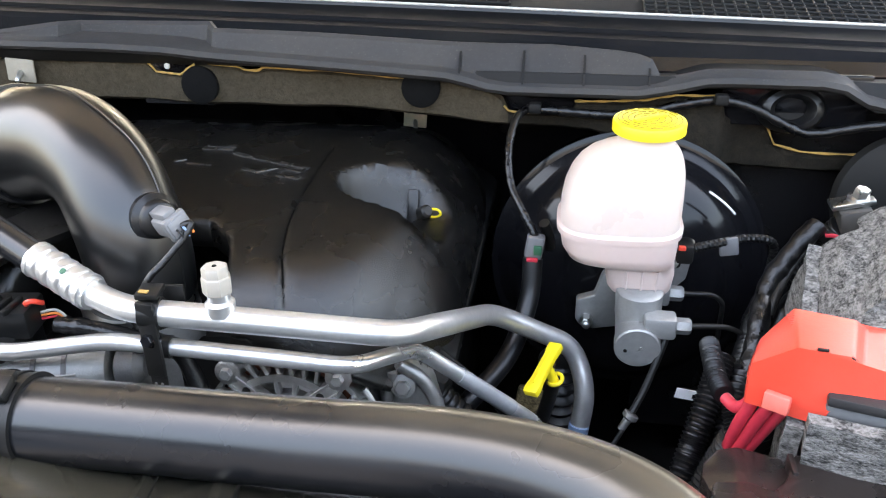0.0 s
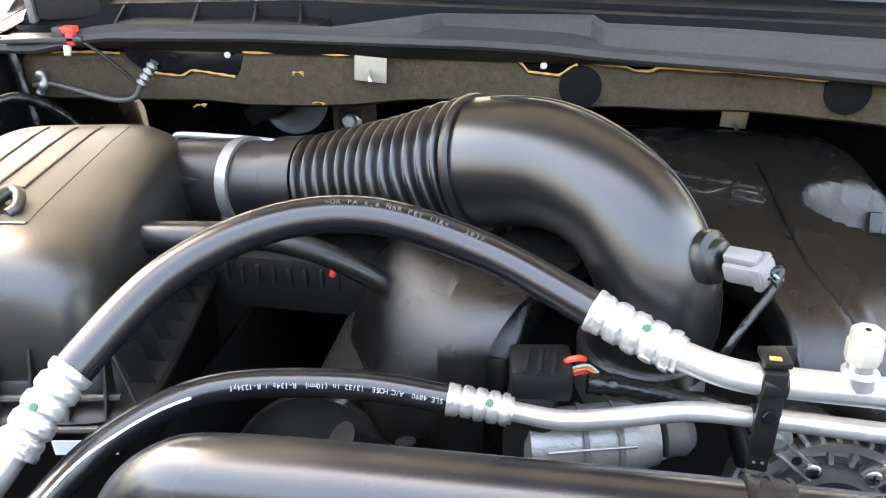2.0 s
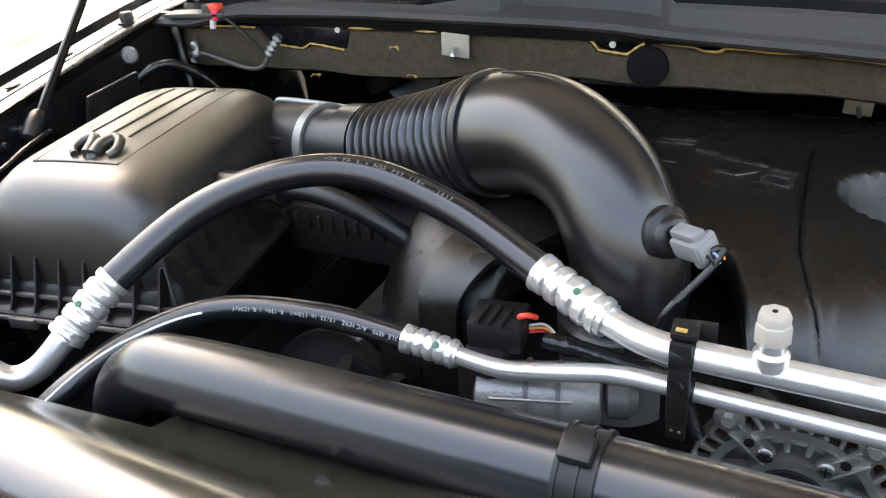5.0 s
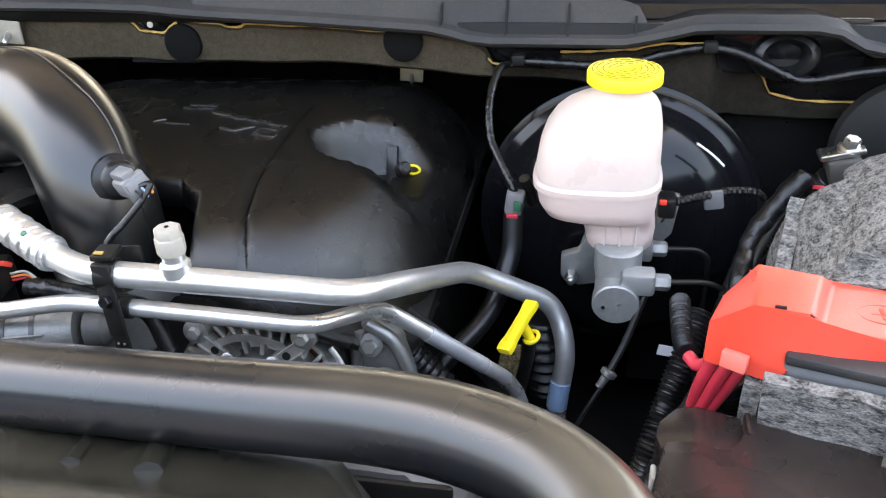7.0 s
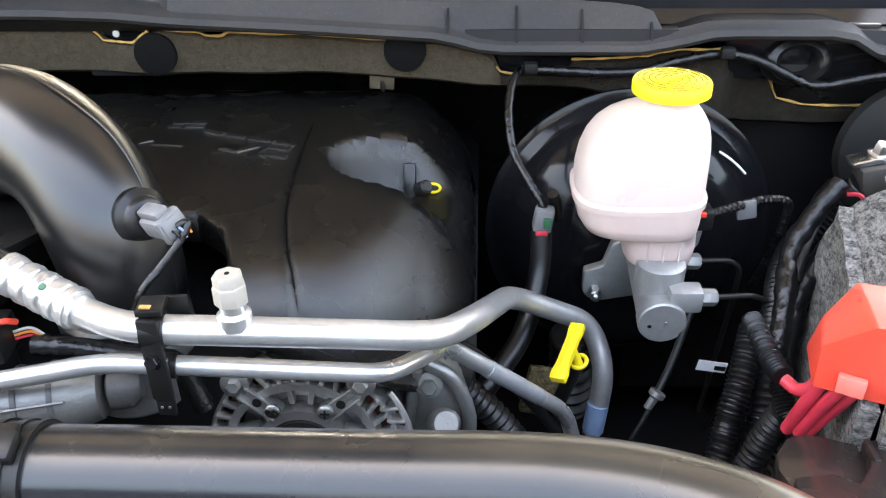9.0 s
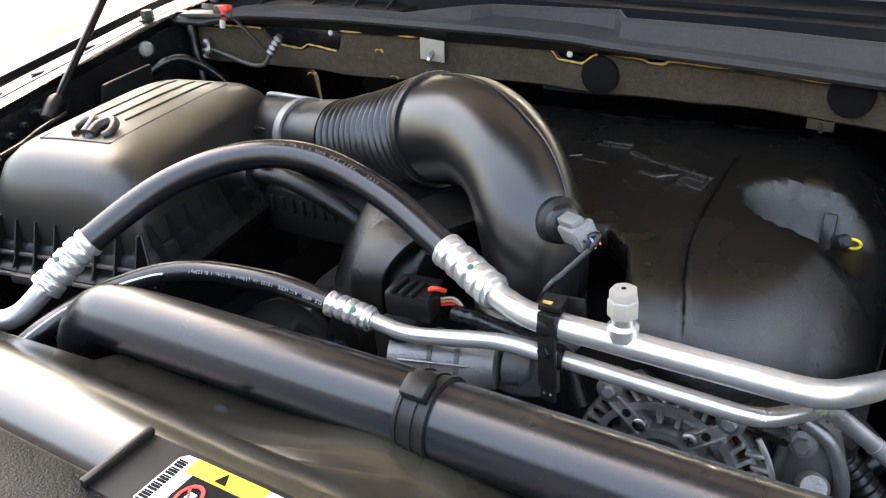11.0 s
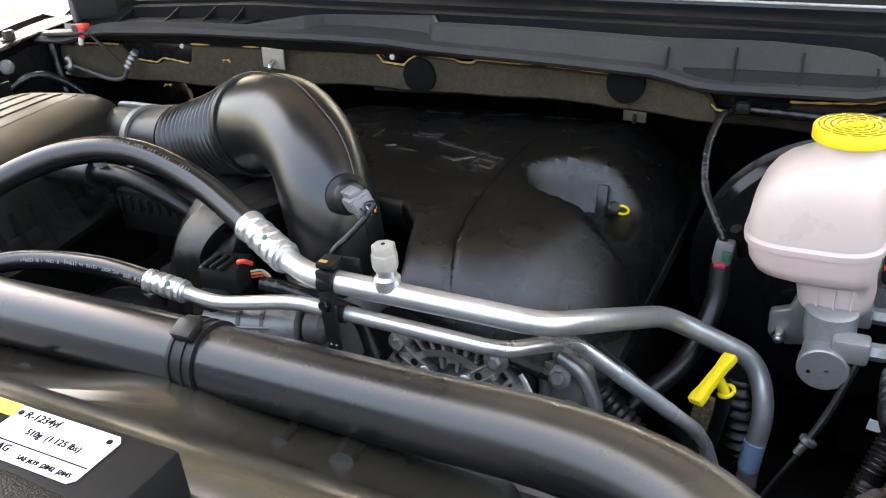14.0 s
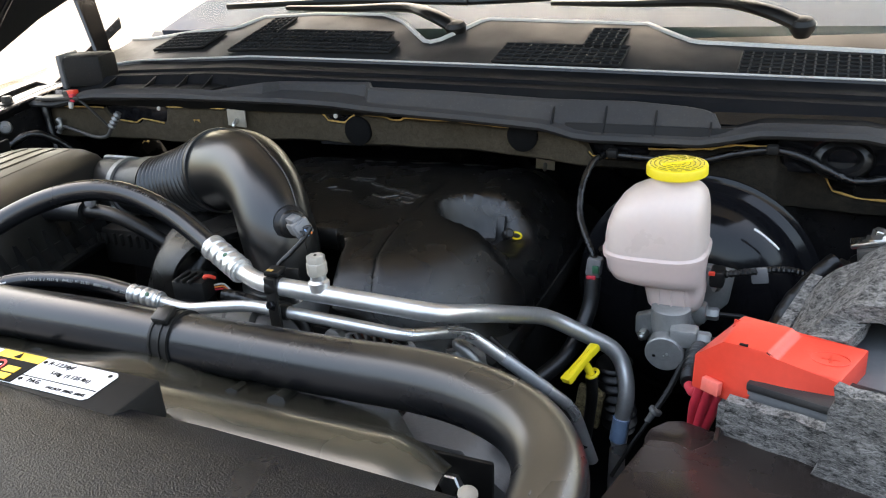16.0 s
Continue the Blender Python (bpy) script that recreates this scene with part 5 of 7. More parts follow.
    for text, x, y, s in (("R-1234yf", -0.2255, 0.2063, 0.0062), ("510g  (1.125 lbs)", -0.2085, 0.1975, 0.0052), ("PAG", -0.2285, 0.1860, 0.0058), ("SAE J639  J2842  J2845", -0.1985, 0.1837, 0.0036)):
        lettering(text, s, Matrix.Translation((x, y, Z + 0.0005)), 0.0002, words)
    part("print", words, "ink", paper)
    for x, y in ((-0.2405, 0.2065), (-0.2405, 0.186), (-0.183, 0.2065)):
        part("symbol", lathe([(0.0006, 0), (0.0016, 0), (0.0016, 0.0004), (0.0006, 0.0004)], Matrix.Translation((x, y, Z + 0.0003)), 8), "ink", paper)
    pan = thing("radiator_support_cover", (-0.2, 0.05, 1.32), "grained black plastic cover over the radiator support", "panel")
    prof = [(0.192, 1.285), (0.190, 1.312), (0.184, 1.321), (0.16, 1.329), (0.12, 1.333), (0.06, 1.328), (0.0, 1.31), (-0.06, 1.275), (-0.10, 1.22), (-0.12, 1.1), (-0.12, 0.8)]
    xs = [-0.85 + 0.04 * i for i in range(30)]
    edge = table([(-0.9, 0.0), (-0.28, 0.0), (-0.1, 0.006), (0.05, 0.0), (0.1, -0.004), (0.5, -0.02)])
    grid = [[(x, y + edge(x) * (y > 0.1), z - 0.02 * max(0, (x - 0.05) / 0.3) ** 2 + 0.004 * min(1.0, max(0.0, (-0.11 - x) / 0.15)) * (y > 0.0)) for y, z in prof] for x in xs]
    part("cover", sheet(grid, -0.004), "panel_grain", pan, sharp=50)
    part("clip", box((-0.247, 0.188, 1.3245), (0.036, 0.012, 0.006), 0.002), "grey_conn", pan, "pale worn clip")

    cap = thing("pressure_cap", (-0.645, 0.222, 1.28), "pale pressed metal radiator cap with stamped marks", "radiator cap")
    seat = axis((-0.648, 0.224, 1.297), (0.15, -0.25, 1))
    part("cap", lathe([(0.034, -0.016), (0.0395, -0.014), (0.040, -0.006), (0.037, 0.0), (0.026, 0.0035), (0.0235, 0.000), (0.015, 0.001), (0.012, 0.005), (0.003, 0.006)], seat, 44), "cast_mid", cap)
    for a in (20, 200):
        part("ear", box((0, 0, 0), (0.016, 0.024, 0.012), 0.003, seat @ Matrix.Rotation(radians(a), 4, "Z") @ Matrix.Translation((0.042, 0, -0.009))), "cast_mid", cap)
    for i in range(16):
        m = seat @ Matrix.Rotation(radians(-60 + i * 15), 4, "Z") @ Matrix.Translation((0.031, 0, 0.0022)) @ Matrix.Rotation(radians(20), 4, "Y")
        part("stamped_mark", box((0, 0, 0), (0.0075 if i % 3 else 0.005, 0.0022 if i % 2 else 0.0042, 0.0012), 0.0003, m), "alu", cap)
    part("neck", lathe([(0.026, -0.06), (0.026, -0.02), (0.030, -0.018), (0.030, -0.014)], seat, 32), "deep", cap)
    oh = thing("overflow_hose", (-0.6, 0.26, 1.2), "thin dusty rubber overflow hose looping over a pipe", "hose")
    part("hose", tube([(-0.640, 0.240, 1.277), (-0.627, 0.250, 1.297), (-0.612, 0.265, 1.3055), (-0.596, 0.266, 1.299), (-0.586, 0.258, 1.277), (-0.583, 0.25, 1.24), (-0.583, 0.245, 1.15)], 0.0082, 18), "dusty_hose", oh)
    part("clamp", tube([(-0.631, 0.2465, 1.2925), (-0.628, 0.249, 1.296)], 0.0090, 18, 2), "satin", oh)
    solo("radiator", box((-0.35, 0.225, 1.2), (0.75, 0.05, 0.14), 0.01), "satin", (-0.35, 0.22, 1.12), "black radiator end tank below the shroud", "radiator")


# ---- engine ----
XC = -0.28


def cover_inset(x, y):
    """Distance inwards from the cover's outline, which has large rounded front corners."""
    dx = abs(x - XC)
    if y >= 0.61:
        return 0.228 - dx
    if dx <= 0.125:
        return y - 0.477
    q = ((dx - 0.125) / 0.103) ** 2.3 + ((0.61 - y) / 0.133) ** 2.3
    return (1 - q ** (1 / 2.3)) * 0.118


def cover_top(x, y):
    """Height of the engine cover's upper skin, with a rounded shoulder all round."""
    z = table([(0.46, 1.268), (0.50, 1.2715), (0.54, 1.2735), (0.58, 1.2745), (0.61, 1.2755), (0.68, 1.2765), (0.72, 1.2755), (0.76, 1.273), (0.80, 1.270), (0.86, 1.255), (0.92, 1.21)])(y)
    dx = abs(x - XC)
    z -= 1.1 * max(0.0, dx - 0.11) ** 2
    d = max(0.0, cover_inset(x, y))
    corner = min(1.0, max(0.0, (dx - 0.11) / 0.08))
    r = 0.046 + 0.040 * corner
    if d < r:
        z -= (0.9 + (0.75 if x < XC else 0.2) * corner) * (r - math.sqrt(max(0.0, r * r - (r - d) ** 2)))
    return z


def build_engine():
    cov = thing("engine_cover", (XC, 0.65, 1.2), "grained black plastic engine cover with raised letters", "engine cover")
    groove = table([(0.48, 0.124), (0.51, 0.115), (0.524, 0.110), (0.549, 0.104), (0.571, 0.099), (0.597, 0.096), (0.637, 0.093), (0.75, 0.089)])
    xs = sorted({round(XC + 0.0025 * i, 4) for i in range(-86, 87)} | {round(XC + s * e, 4) for s in (-1, 1) for e in (0.217, 0.219, 0.221, 0.223, 0.2245, 0.226, 0.227, 0.2278)})
    opening = table([(-0.366, 0.0), (-0.360, 0.026), (-0.345, 0.070), (-0.32, 0.093), (-0.24, 0.093), (-0.215, 0.070), (-0.20, 0.026), (-0.194, 0.0)])
    foot = table([(-0.60, 1.08), (-0.45, 1.09), (-0.37, 1.12), (-0.362, 1.24), (-0.34, 1.255), (-0.22, 1.255), (-0.198, 1.245), (-0.16, 1.215), (-0.115, 1.215), (-0.10, 1.226), (-0.03, 1.228)])
    grid = []
    for x in xs:
        dx = abs(x - XC)
        yf = 0.477 if dx <= 0.125 else 0.61 - 0.133 * max(0.0, 1 - ((dx - 0.125) / 0.103) ** 2.3) ** (1 / 2.3)
        yf += opening(x)
        zf = cover_top(x, yf + 0.004)
        zb = min(foot(x), zf - 0.012)
        row = [(x, yf + 0.004, zb), (x, yf, zb + 0.003), (x, yf - 0.0005, (zb + zf) / 2), (x, yf, zf - 0.006), (x, yf + 0.0012, zf - 0.002)]
        for k in range(72):
            y = yf + 0.003 + (0.90 - yf - 0.003) * (k / 71) ** 1.25
            z = cover_top(x, y)
            g = abs(dx - groove(y))
            if g < 0.0042 and y < 0.74:
                z -= 0.0045 * (1 - g / 0.0042)
            ex = (x + 0.110) / 0.058
            half = 0.045 * math.sqrt(max(0.0, 1 - ex * ex))
            if abs(y - 0.664) < half:
                z -= max(0.0, z - 1.230) * min(1.0, (0.664 + half - y) / 0.018, (y - 0.664 + half) / 0.020)
            row.append((x, y, z))
        row.append((x, 0.93, cover_top(x, 0.90) - 0.08))
        grid.append(row)
    for x, end in ((xs[0] - 0.0006, 0), (xs[-1] + 0.0006, -1)):
        side = [(x, y, min(z, foot(x) + 0.001 if k else z)) for k, (q, y, z) in enumerate(grid[end])]
        grid.insert(0 if end == 0 else len(grid), side)
    part("shell", sheet(grid, -0.003), "cover", cov, sharp=50)
    # raised plain letter bars of the emblem, and the readable V8
    def raised(p, q, width, name, lb):
        (x0, y0), (x1, y1) = p, q
        mx, my = (x0 + x1) / 2, (y0 + y1) / 2
        turn = Matrix.Translation((mx, my, cover_top(mx, my) + 0.0012)) @ Matrix.Rotation(math.atan2(y1 - y0, x1 - x0), 4, "Z")
        part(name, box((0, 0, 0), (math.hypot(x1 - x0, y1 - y0), width, 0.0052), 0.0012, turn), "letter", cov, lb)
    for p, q, wd in (((-0.308, 0.726), (-0.279, 0.726), 0.005), ((-0.310, 0.7165), (-0.279, 0.7175), 0.005), ((-0.276, 0.709), (-0.256, 0.700), 0.006), ((-0.2545, 0.6995), (-0.2385, 0.693), 0.006), ((-0.2350, 0.693), (-0.2165, 0.686), 0.006), ((-0.2135, 0.6855), (-0.1945, 0.678), 0.006), ((-0.322, 0.680), (-0.312, 0.687), 0.004), ((-0.309, 0.6785), (-0.284, 0.6755), 0.003), ((-0.346, 0.700), (-0.349, 0.725), 0.004)):
        raised(p, q, wd, "letter_bar", "raised letter edge")
    for stroke in ((((-0.254, 0.672), (-0.239, 0.665), 0.005), ((-0.239, 0.665), (-0.223, 0.677), 0.005)), (((-0.219, 0.663), (-0.197, 0.655), 0.006), ((-0.217, 0.675), (-0.199, 0.669), 0.004), ((-0.214, 0.686), (-0.200, 0.681), 0.003), ((-0.2185, 0.664), (-0.215, 0.684), 0.004), ((-0.1975, 0.657), (-0.199, 0.680), 0.004))):
        for p, q, wd in stroke:
            raised(p, q, wd, "character_stroke", "raised stroke of the moulded V8")
    for i in range(4):
        y = 0.77 + 0.012 * i
        rib = [Vector((x, y - 0.03 * abs(x - XC), cover_top(x, y - 0.03 * abs(x - XC)) + 0.0005)) for x in (-0.40, -0.36, -0.32, -0.28, -0.24, -0.20, -0.16, -0.12)]
        part("rib", sweep(rib, 0.002, 6), "cover", cov)
    # raised collar strip round the throttle opening: up the front face, over the shoulder and back to the duct
    outer = [(-0.4075, 0.470, 1.10), (-0.4075, 0.470, 1.19), (-0.4075, 0.472, 1.238), (-0.407, 0.478, 1.256), (-0.404, 0.494, 1.2705), (-0.398, 0.518, 1.2765), (-0.388, 0.548, 1.278), (-0.372, 0.58, 1.279)]
    inner = [(-0.381, 0.470, 1.10), (-0.381, 0.470, 1.19), (-0.380, 0.471, 1.243), (-0.375, 0.474, 1.260), (-0.362, 0.487, 1.2745), (-0.346, 0.504, 1.278), (-0.33, 0.53, 1.279), (-0.318, 0.56, 1.280)]
    a, c = smooth_path(outer, 6), smooth_path(inner, 6)
    part("collar", sheet([[p.lerp(q, k / 4) + Vector((0, -0.0012, 0.0012)) * (1 if 0 < k < 4 else 0) for k in range(5)] for p, q in zip(a, c)], 0.006), "cover", cov, "raised grained strip round the duct opening")

    dip = thing("oil_dipstick", (-0.10, 0.69, 1.235), "small black dipstick handle with a yellow mark", "dipstick")
    part("post", box((-0.105, 0.69, 1.243), (0.010, 0.008, 0.030), 0.002, Matrix.Rotation(radians(-25), 4, "X")), "rubber", dip)
    part("cap", lathe([(0.004, 0), (0.006, 0.001), (0.006, 0.010), (0.004, 0.012)], axis((-0.097, 0.683, 1.239), (0.6, -0.5, 0.5)), 14), "satin", dip)
    ring = [Vector((-0.086 + 0.006 * math.cos(a), 0.687, 1.2385 + 0.004 * math.sin(a))) for a in [2 * math.pi * k / 16 for k in range(17)]]
    part("mark", sweep(ring, 0.0012, 6), "yellow", dip, "yellow oil symbol")
    part("hole", lathe([(0.001, 0), (0.008, 0), (0.008, 0.002), (0.001, 0.002)], axis((-0.083, 0.678, 1.2305), (0.0, -0.1, 1)), 16), "deep", dip)

    block = thing("engine_block", (XC, 0.65, 0.9), "dirty black engine block and front timing cover", "engine")
    part("block", box((XC, 0.74, 1.02), (0.42, 0.46, 0.36), 0.03), "deep", block)
    for s in (-1, 1):
        part("valve_cover", box((XC + s * 0.17, 0.72, 1.175), (0.12, 0.42, 0.07), 0.02, Matrix.Rotation(radians(s * 25), 4, "Y")), "deep", block)
    part("timing_cover", prism([(-0.45, 0.92), (-0.1, 0.92), (-0.12, 1.14), (-0.2, 1.2), (-0.36, 1.2), (-0.44, 1.14)], 0.03, Matrix(((1, 0, 0, 0), (0, 0, -1, 0.53), (0, 1, 0, 0), (0, 0, 0, 1))), 0.006), "deep", block)

    alt = thing("alternator", (-0.16, 0.53, 1.15), "dusty cast alternator with slotted cooling face", "alternator")
    cx, cz, yf = -0.162, 1.151, 0.474
    face = axis((cx, yf, cz), (0.0, -1, 0.14)) @ Matrix.Scale(0.86, 4)
    spin = lambda a: face @ Matrix.Rotation(radians(a), 4, "Z")
    ringm = lambda r0, r1, h0, h1: hoop(r0, r1, h0, h1, face)
    part("body", lathe([(0.055, -0.10), (0.068, -0.09), (0.070, -0.045), (0.068, -0.035), (0.060, -0.028)], face, 48), "cast_dark", alt)
    part("winding", ringm(0.058, 0.0665, -0.032, -0.020), "copper", alt, "copper windings inside")
    part("core", lathe([(0.010, -0.03), (0.060, -0.03), (0.058, -0.024), (0.010, -0.022)], face, 40), "deep", alt)
    part("bearing_cap", lathe([(0.008, -0.02), (0.0300, -0.02), (0.0300, 0.002), (0.0285, 0.004), (0.004, 0.005)], face, 40), "deep", alt, "dark bearing cap")
    part("inner_cone", lathe([(0.052, -0.020), (0.040, -0.016), (0.0365, -0.010), (0.0365, -0.018), (0.052, -0.022)], face, 40), "alt", alt, "pale cast cone behind the openings")
    part("hub_ring", ringm(0.0302, 0.0375, -0.016, 0.003), "alt", alt)
    part("arch_ring", ringm(0.0545, 0.0610, -0.014, 0.001), "alt", alt)
    part("outer_ring", ringm(0.0705, 0.0740, -0.034, -0.006), "alt", alt)
    for i in range(36):
        part("fin", box((0, 0, 0), (0.0135, 0.0036, 0.008), 0.001, spin(10 * i + 5) @ Matrix.Translation((0.0655, 0, -0.005)) @ Matrix.Rotation(radians(16), 4, "Z")), "alt", alt)
    for a in (80, 99, 200, 240, 270, 300, 340):
        part("spoke", box((0, 0, 0), (0.015, 0.0042, 0.007), 0.001, spin(a) @ Matrix.Translation((0.048, 0, -0.006))), "alt", alt)
    for a, b, w in ((64, 51, 0.0125), (116, 129, 0.0125), (30, 8, 0.011), (150, 172, 0.011), (222, 222, 0.0115), (318, 318, 0.0115)):
        p, q = spin(a) @ Vector((0.036, 0, 0)), spin(b) @ Vector((0.070, 0, 0))
        turn = face.inverted()
        d = (turn @ q) - (turn @ p)
        lie = face @ Matrix.Translation(((turn @ p) + (turn @ q)) / 2) @ Matrix.Rotation(math.atan2(d.y, d.x), 4, "Z")
        arm = part("arm", box((0, 0, 0), (d.length, w, 0.012), 0.003, lie @ Matrix.Translation((0, 0, -0.003))), "alt", alt)
        for side in (-1, 1):
            part("ridge", box((0, 0, 0), (d.length * 0.92, 0.0022, 0.003), 0.001, lie @ Matrix.Translation((0, side * w * 0.42, 0.0036))), "alt", arm)
        part("hollow", lathe([(0.0008, 0), (0.0036, 0), (0.0036, 0.0008), (0.0008, 0.0009)], lie @ Matrix.Translation((0.002, 0, 0.0030)), 14), "deep", arm, "dark cast hole")
    out = face.to_3x3() @ Vector((0, 0, 1))
    for a, r in ((128, 0.0765), (53, 0.0785), (250, 0.07), (310, 0.07)):
        lug = part("lug", lathe([(0.004, -0.02), (0.0115, -0.018), (0.0110, 0.003), (0.009, 0.004), (0.002, 0.004)], spin(a) @ Matrix.Translation((r, 0, 0)), 20), "alt", alt)
        part("bolt", hexbolt(spin(a) @ Vector((r, 0, 0.004)), out, 0.0048, 0.004), "alu_dull", lug)
    for a in (117, 63):
        screw = part("screw", lathe([(0.002, 0), (0.0062, 0.0), (0.0058, 0.0024), (0.0045, 0.0034), (0.001, 0.0034)], spin(a) @ Matrix.Translation((0.0435, 0, 0.004)), 18), "steel", alt)
        for turn_by in (25, 115):
            part("slot", box((0, 0, 0), (0.007, 0.0014, 0.0008), 0, spin(a) @ Matrix.Translation((0.0435, 0, 0.0076)) @ Matrix.Rotation(radians(turn_by), 4, "Z")), "deep", screw, "dark cross slot")
    for a in range(0, 50, 9):
        part("side_fin", box((0, 0, 0), (0.014, 0.0032, 0.012), 0.0014, spin(a - 16) @ Matrix.Translation((0.0760, 0, -0.008)) @ Matrix.Rotation(radians(-24), 4, "Z")), "alt", alt)

    rim = [spin(a) @ Vector((0.0835, 0, -0.006)) for a in range(-20, 38, 3)]
    part("side_hoop", sweep(rim, 0.0022, 8), "alt", alt, "curved cast hoop round the side fins")

    pump = thing("idler_bracket", (-0.085, 0.53, 1.16), "grey cast bracket with an idler boss beside the alternator", "bracket")
    part("arm", prism([(-0.105, 1.10), (-0.105, 1.19), (-0.097, 1.206), (-0.08, 1.206), (-0.058, 1.185), (-0.05, 1.155), (-0.055, 1.11)], 0.03, Matrix(((1, 0, 0, 0), (0, 0, -1, 0.535), (0, 1, 0, 0), (0, 0, 0, 1))), 0.006), "cast_mid", pump)
    part("boss", lathe([(0.008, -0.02), (0.011, -0.02), (0.0100, 0.025), (0.008, 0.028)], axis((-0.072, 0.505, 1.150), (0.15, -0.75, 0.65)), 24), "cast_mid", pump)
    part("web", tube([(-0.100, 0.503, 1.112), (-0.094, 0.503, 1.160), (-0.088, 0.503, 1.198)], 0.0045, 12), "cast_mid", pump, "raised cast web")
    part("rim", tube([(-0.082, 0.503, 1.204), (-0.064, 0.503, 1.190), (-0.053, 0.503, 1.158), (-0.056, 0.503, 1.118)], 0.0050, 12), "cast_mid", pump, "rounded cast rim")
    for x, z in ((-0.080, 1.186), (-0.086, 1.128)):
        lug = part("lug", lathe([(0.004, -0.004), (0.0095, -0.004), (0.0090, 0.004), (0.004, 0.005)], axis((x, 0.503, z), (0.1, -0.9, 0.35)), 20), "cast_mid", pump)
        part("bolt", hexbolt((x, 0.499, z + 0.001), (0.1, -0.9, 0.35), 0.0058, 0.005), "steel", lug)
    part("belt", tube([(-0.098, 0.50, 1.05), (-0.100, 0.50, 1.14), (-0.103, 0.505, 1.215)], 0.010, 10, flat=0.35), "rubber", pump, "black drive belt")

    th = thing("throttle_body", (-0.30, 0.48, 1.2), "cast throttle body with its motor and a black plug", "throttle body")
    part("bore", lathe([(0.040, -0.06), (0.044, -0.055), (0.042, -0.004), (0.0405, 0.0)], axis((-0.284, 0.524, 1.226), (0, -0.05, 1)), 40), "alu_dull", th)
    part("motor", lathe([(0.012, -0.045), (0.021, -0.042), (0.022, 0.02), (0.019, 0.026), (0.017, 0.034), (0.008, 0.036)], axis((-0.310, 0.449, 1.213), (0.95, 0.25, 0.02)), 32), "cast_mid", th)
    part("gear_case", box((-0.350, 0.455, 1.215), (0.03, 0.05, 0.052), 0.006), "satin", th)
    part("end_cap", lathe([(0.009, 0), (0.013, 0.002), (0.013, 0.014), (0.008, 0.02), (0.003, 0.021)], axis((-0.274, 0.4585, 1.2135), (0.95, 0.25, 0.02)), 24), "cast_dark", th)
    plug = part("plug", box((-0.346, 0.462, 1.249), (0.036, 0.030, 0.022), 0.003, Matrix.Rotation(radians(8), 4, "Z")), "satin", th, "black wiring plug")
    for dx in (-0.008, 0.0, 0.008):
        part("ridge", box((-0.346 + dx, 0.455, 1.2615), (0.0035, 0.022, 0.004), 0.001), "satin", plug)
    lock = [(-0.332, 0.462, 1.258), (-0.329, 0.458, 1.263), (-0.324, 0.459, 1.264), (-0.321, 0.464, 1.260)]
    part("lock", tube(lock, 0.0019, 8), "red", plug, "red lock tab")
    for dz, mt in ((0.0, "orange"), (0.0026, "cap_white"), (-0.0026, "red_wire")):
        part("wire", tube([(-0.328, 0.468, 1.247 + dz), (-0.318, 0.472, 1.247 + dz), (-0.308, 0.472, 1.240)], 0.0010, 6), mt, plug)
    for h in (-0.012, 0.008):
        part("motor_band", lathe([(0.0205, h), (0.0232, h), (0.0232, h + 0.003), (0.0205, h + 0.003)], axis((-0.310, 0.449, 1.213), (0.95, 0.25, 0.02)), 32), "cast_dark", th)
    part("motor_seam", tube([(-0.337, 0.4215, 1.2235), (-0.31, 0.4286, 1.2240), (-0.288, 0.434, 1.2245)], 0.0010, 6), "cast_mid", th)
    part("harness", tube([(-0.318, 0.468, 1.240), (-0.295, 0.47, 1.238), (-0.26, 0.47, 1.232), (-0.235, 0.475, 1.222), (-0.22, 0.47, 1.19)], ripple(0.0065, 0.0007, 20), 10), "tape", th)

    for name, pts, r, mt, lb, cat in (
        ("heater_hose", [(0.004, 0.675, 1.205), (0.002, 0.66, 1.17), (-0.012, 0.625, 1.135), (-0.04, 0.585, 1.115), (-0.07, 0.56, 1.09)], 0.0088, "rubber", "black heater hose behind the cover", "hose"),
        ("ribbed_conduit", [(-0.078, 0.52, 1.192), (-0.055, 0.525, 1.162), (-0.030, 0.525, 1.132), (-0.01, 0.52, 1.10), (0.0, 0.51, 1.05)], 0.0095, "rubber", "black corrugated wiring conduit", "conduit"),
        ("cable", [(-0.06, 0.53, 1.20), (-0.03, 0.545, 1.16), (0.0, 0.55, 1.12), (0.03, 0.55, 1.08)], 0.004, "satin", "thin black cable beside the conduit", "cable"),
        ("vent_hose", [(-0.11, 0.52, 1.236), (-0.095, 0.525, 1.222), (-0.08, 0.53, 1.19)], 0.003, "grey_plastic", "thin pale tube under the cover", "hose"),
        ("coolant_hose", [(-0.47, 0.45, 1.19), (-0.44, 0.47, 1.15), (-0.40, 0.46, 1.12), (-0.36, 0.45, 1.12)], 0.012, "rubber", "short black coolant hose low in the bay", "hose"),
        ("wire_loop", [(-0.365, 0.425, 1.208), (-0.352, 0.42, 1.195), (-0.33, 0.42, 1.185), (-0.30, 0.43, 1.18)], 0.0025, "satin", "thin black wire below the throttle motor", "wire"),
    ):
        rad = ripple(r, 0.0012, 26) if "ribbed" in name else r
        solo(name, tube(pts, rad, 14, 24 if "ribbed" in name else 8), mt, pts[0], lb, cat)

    low = thing("compressor_bracket", (-0.08, 0.42, 1.12), "grey cast bracket with bolts below the hose", "bracket")
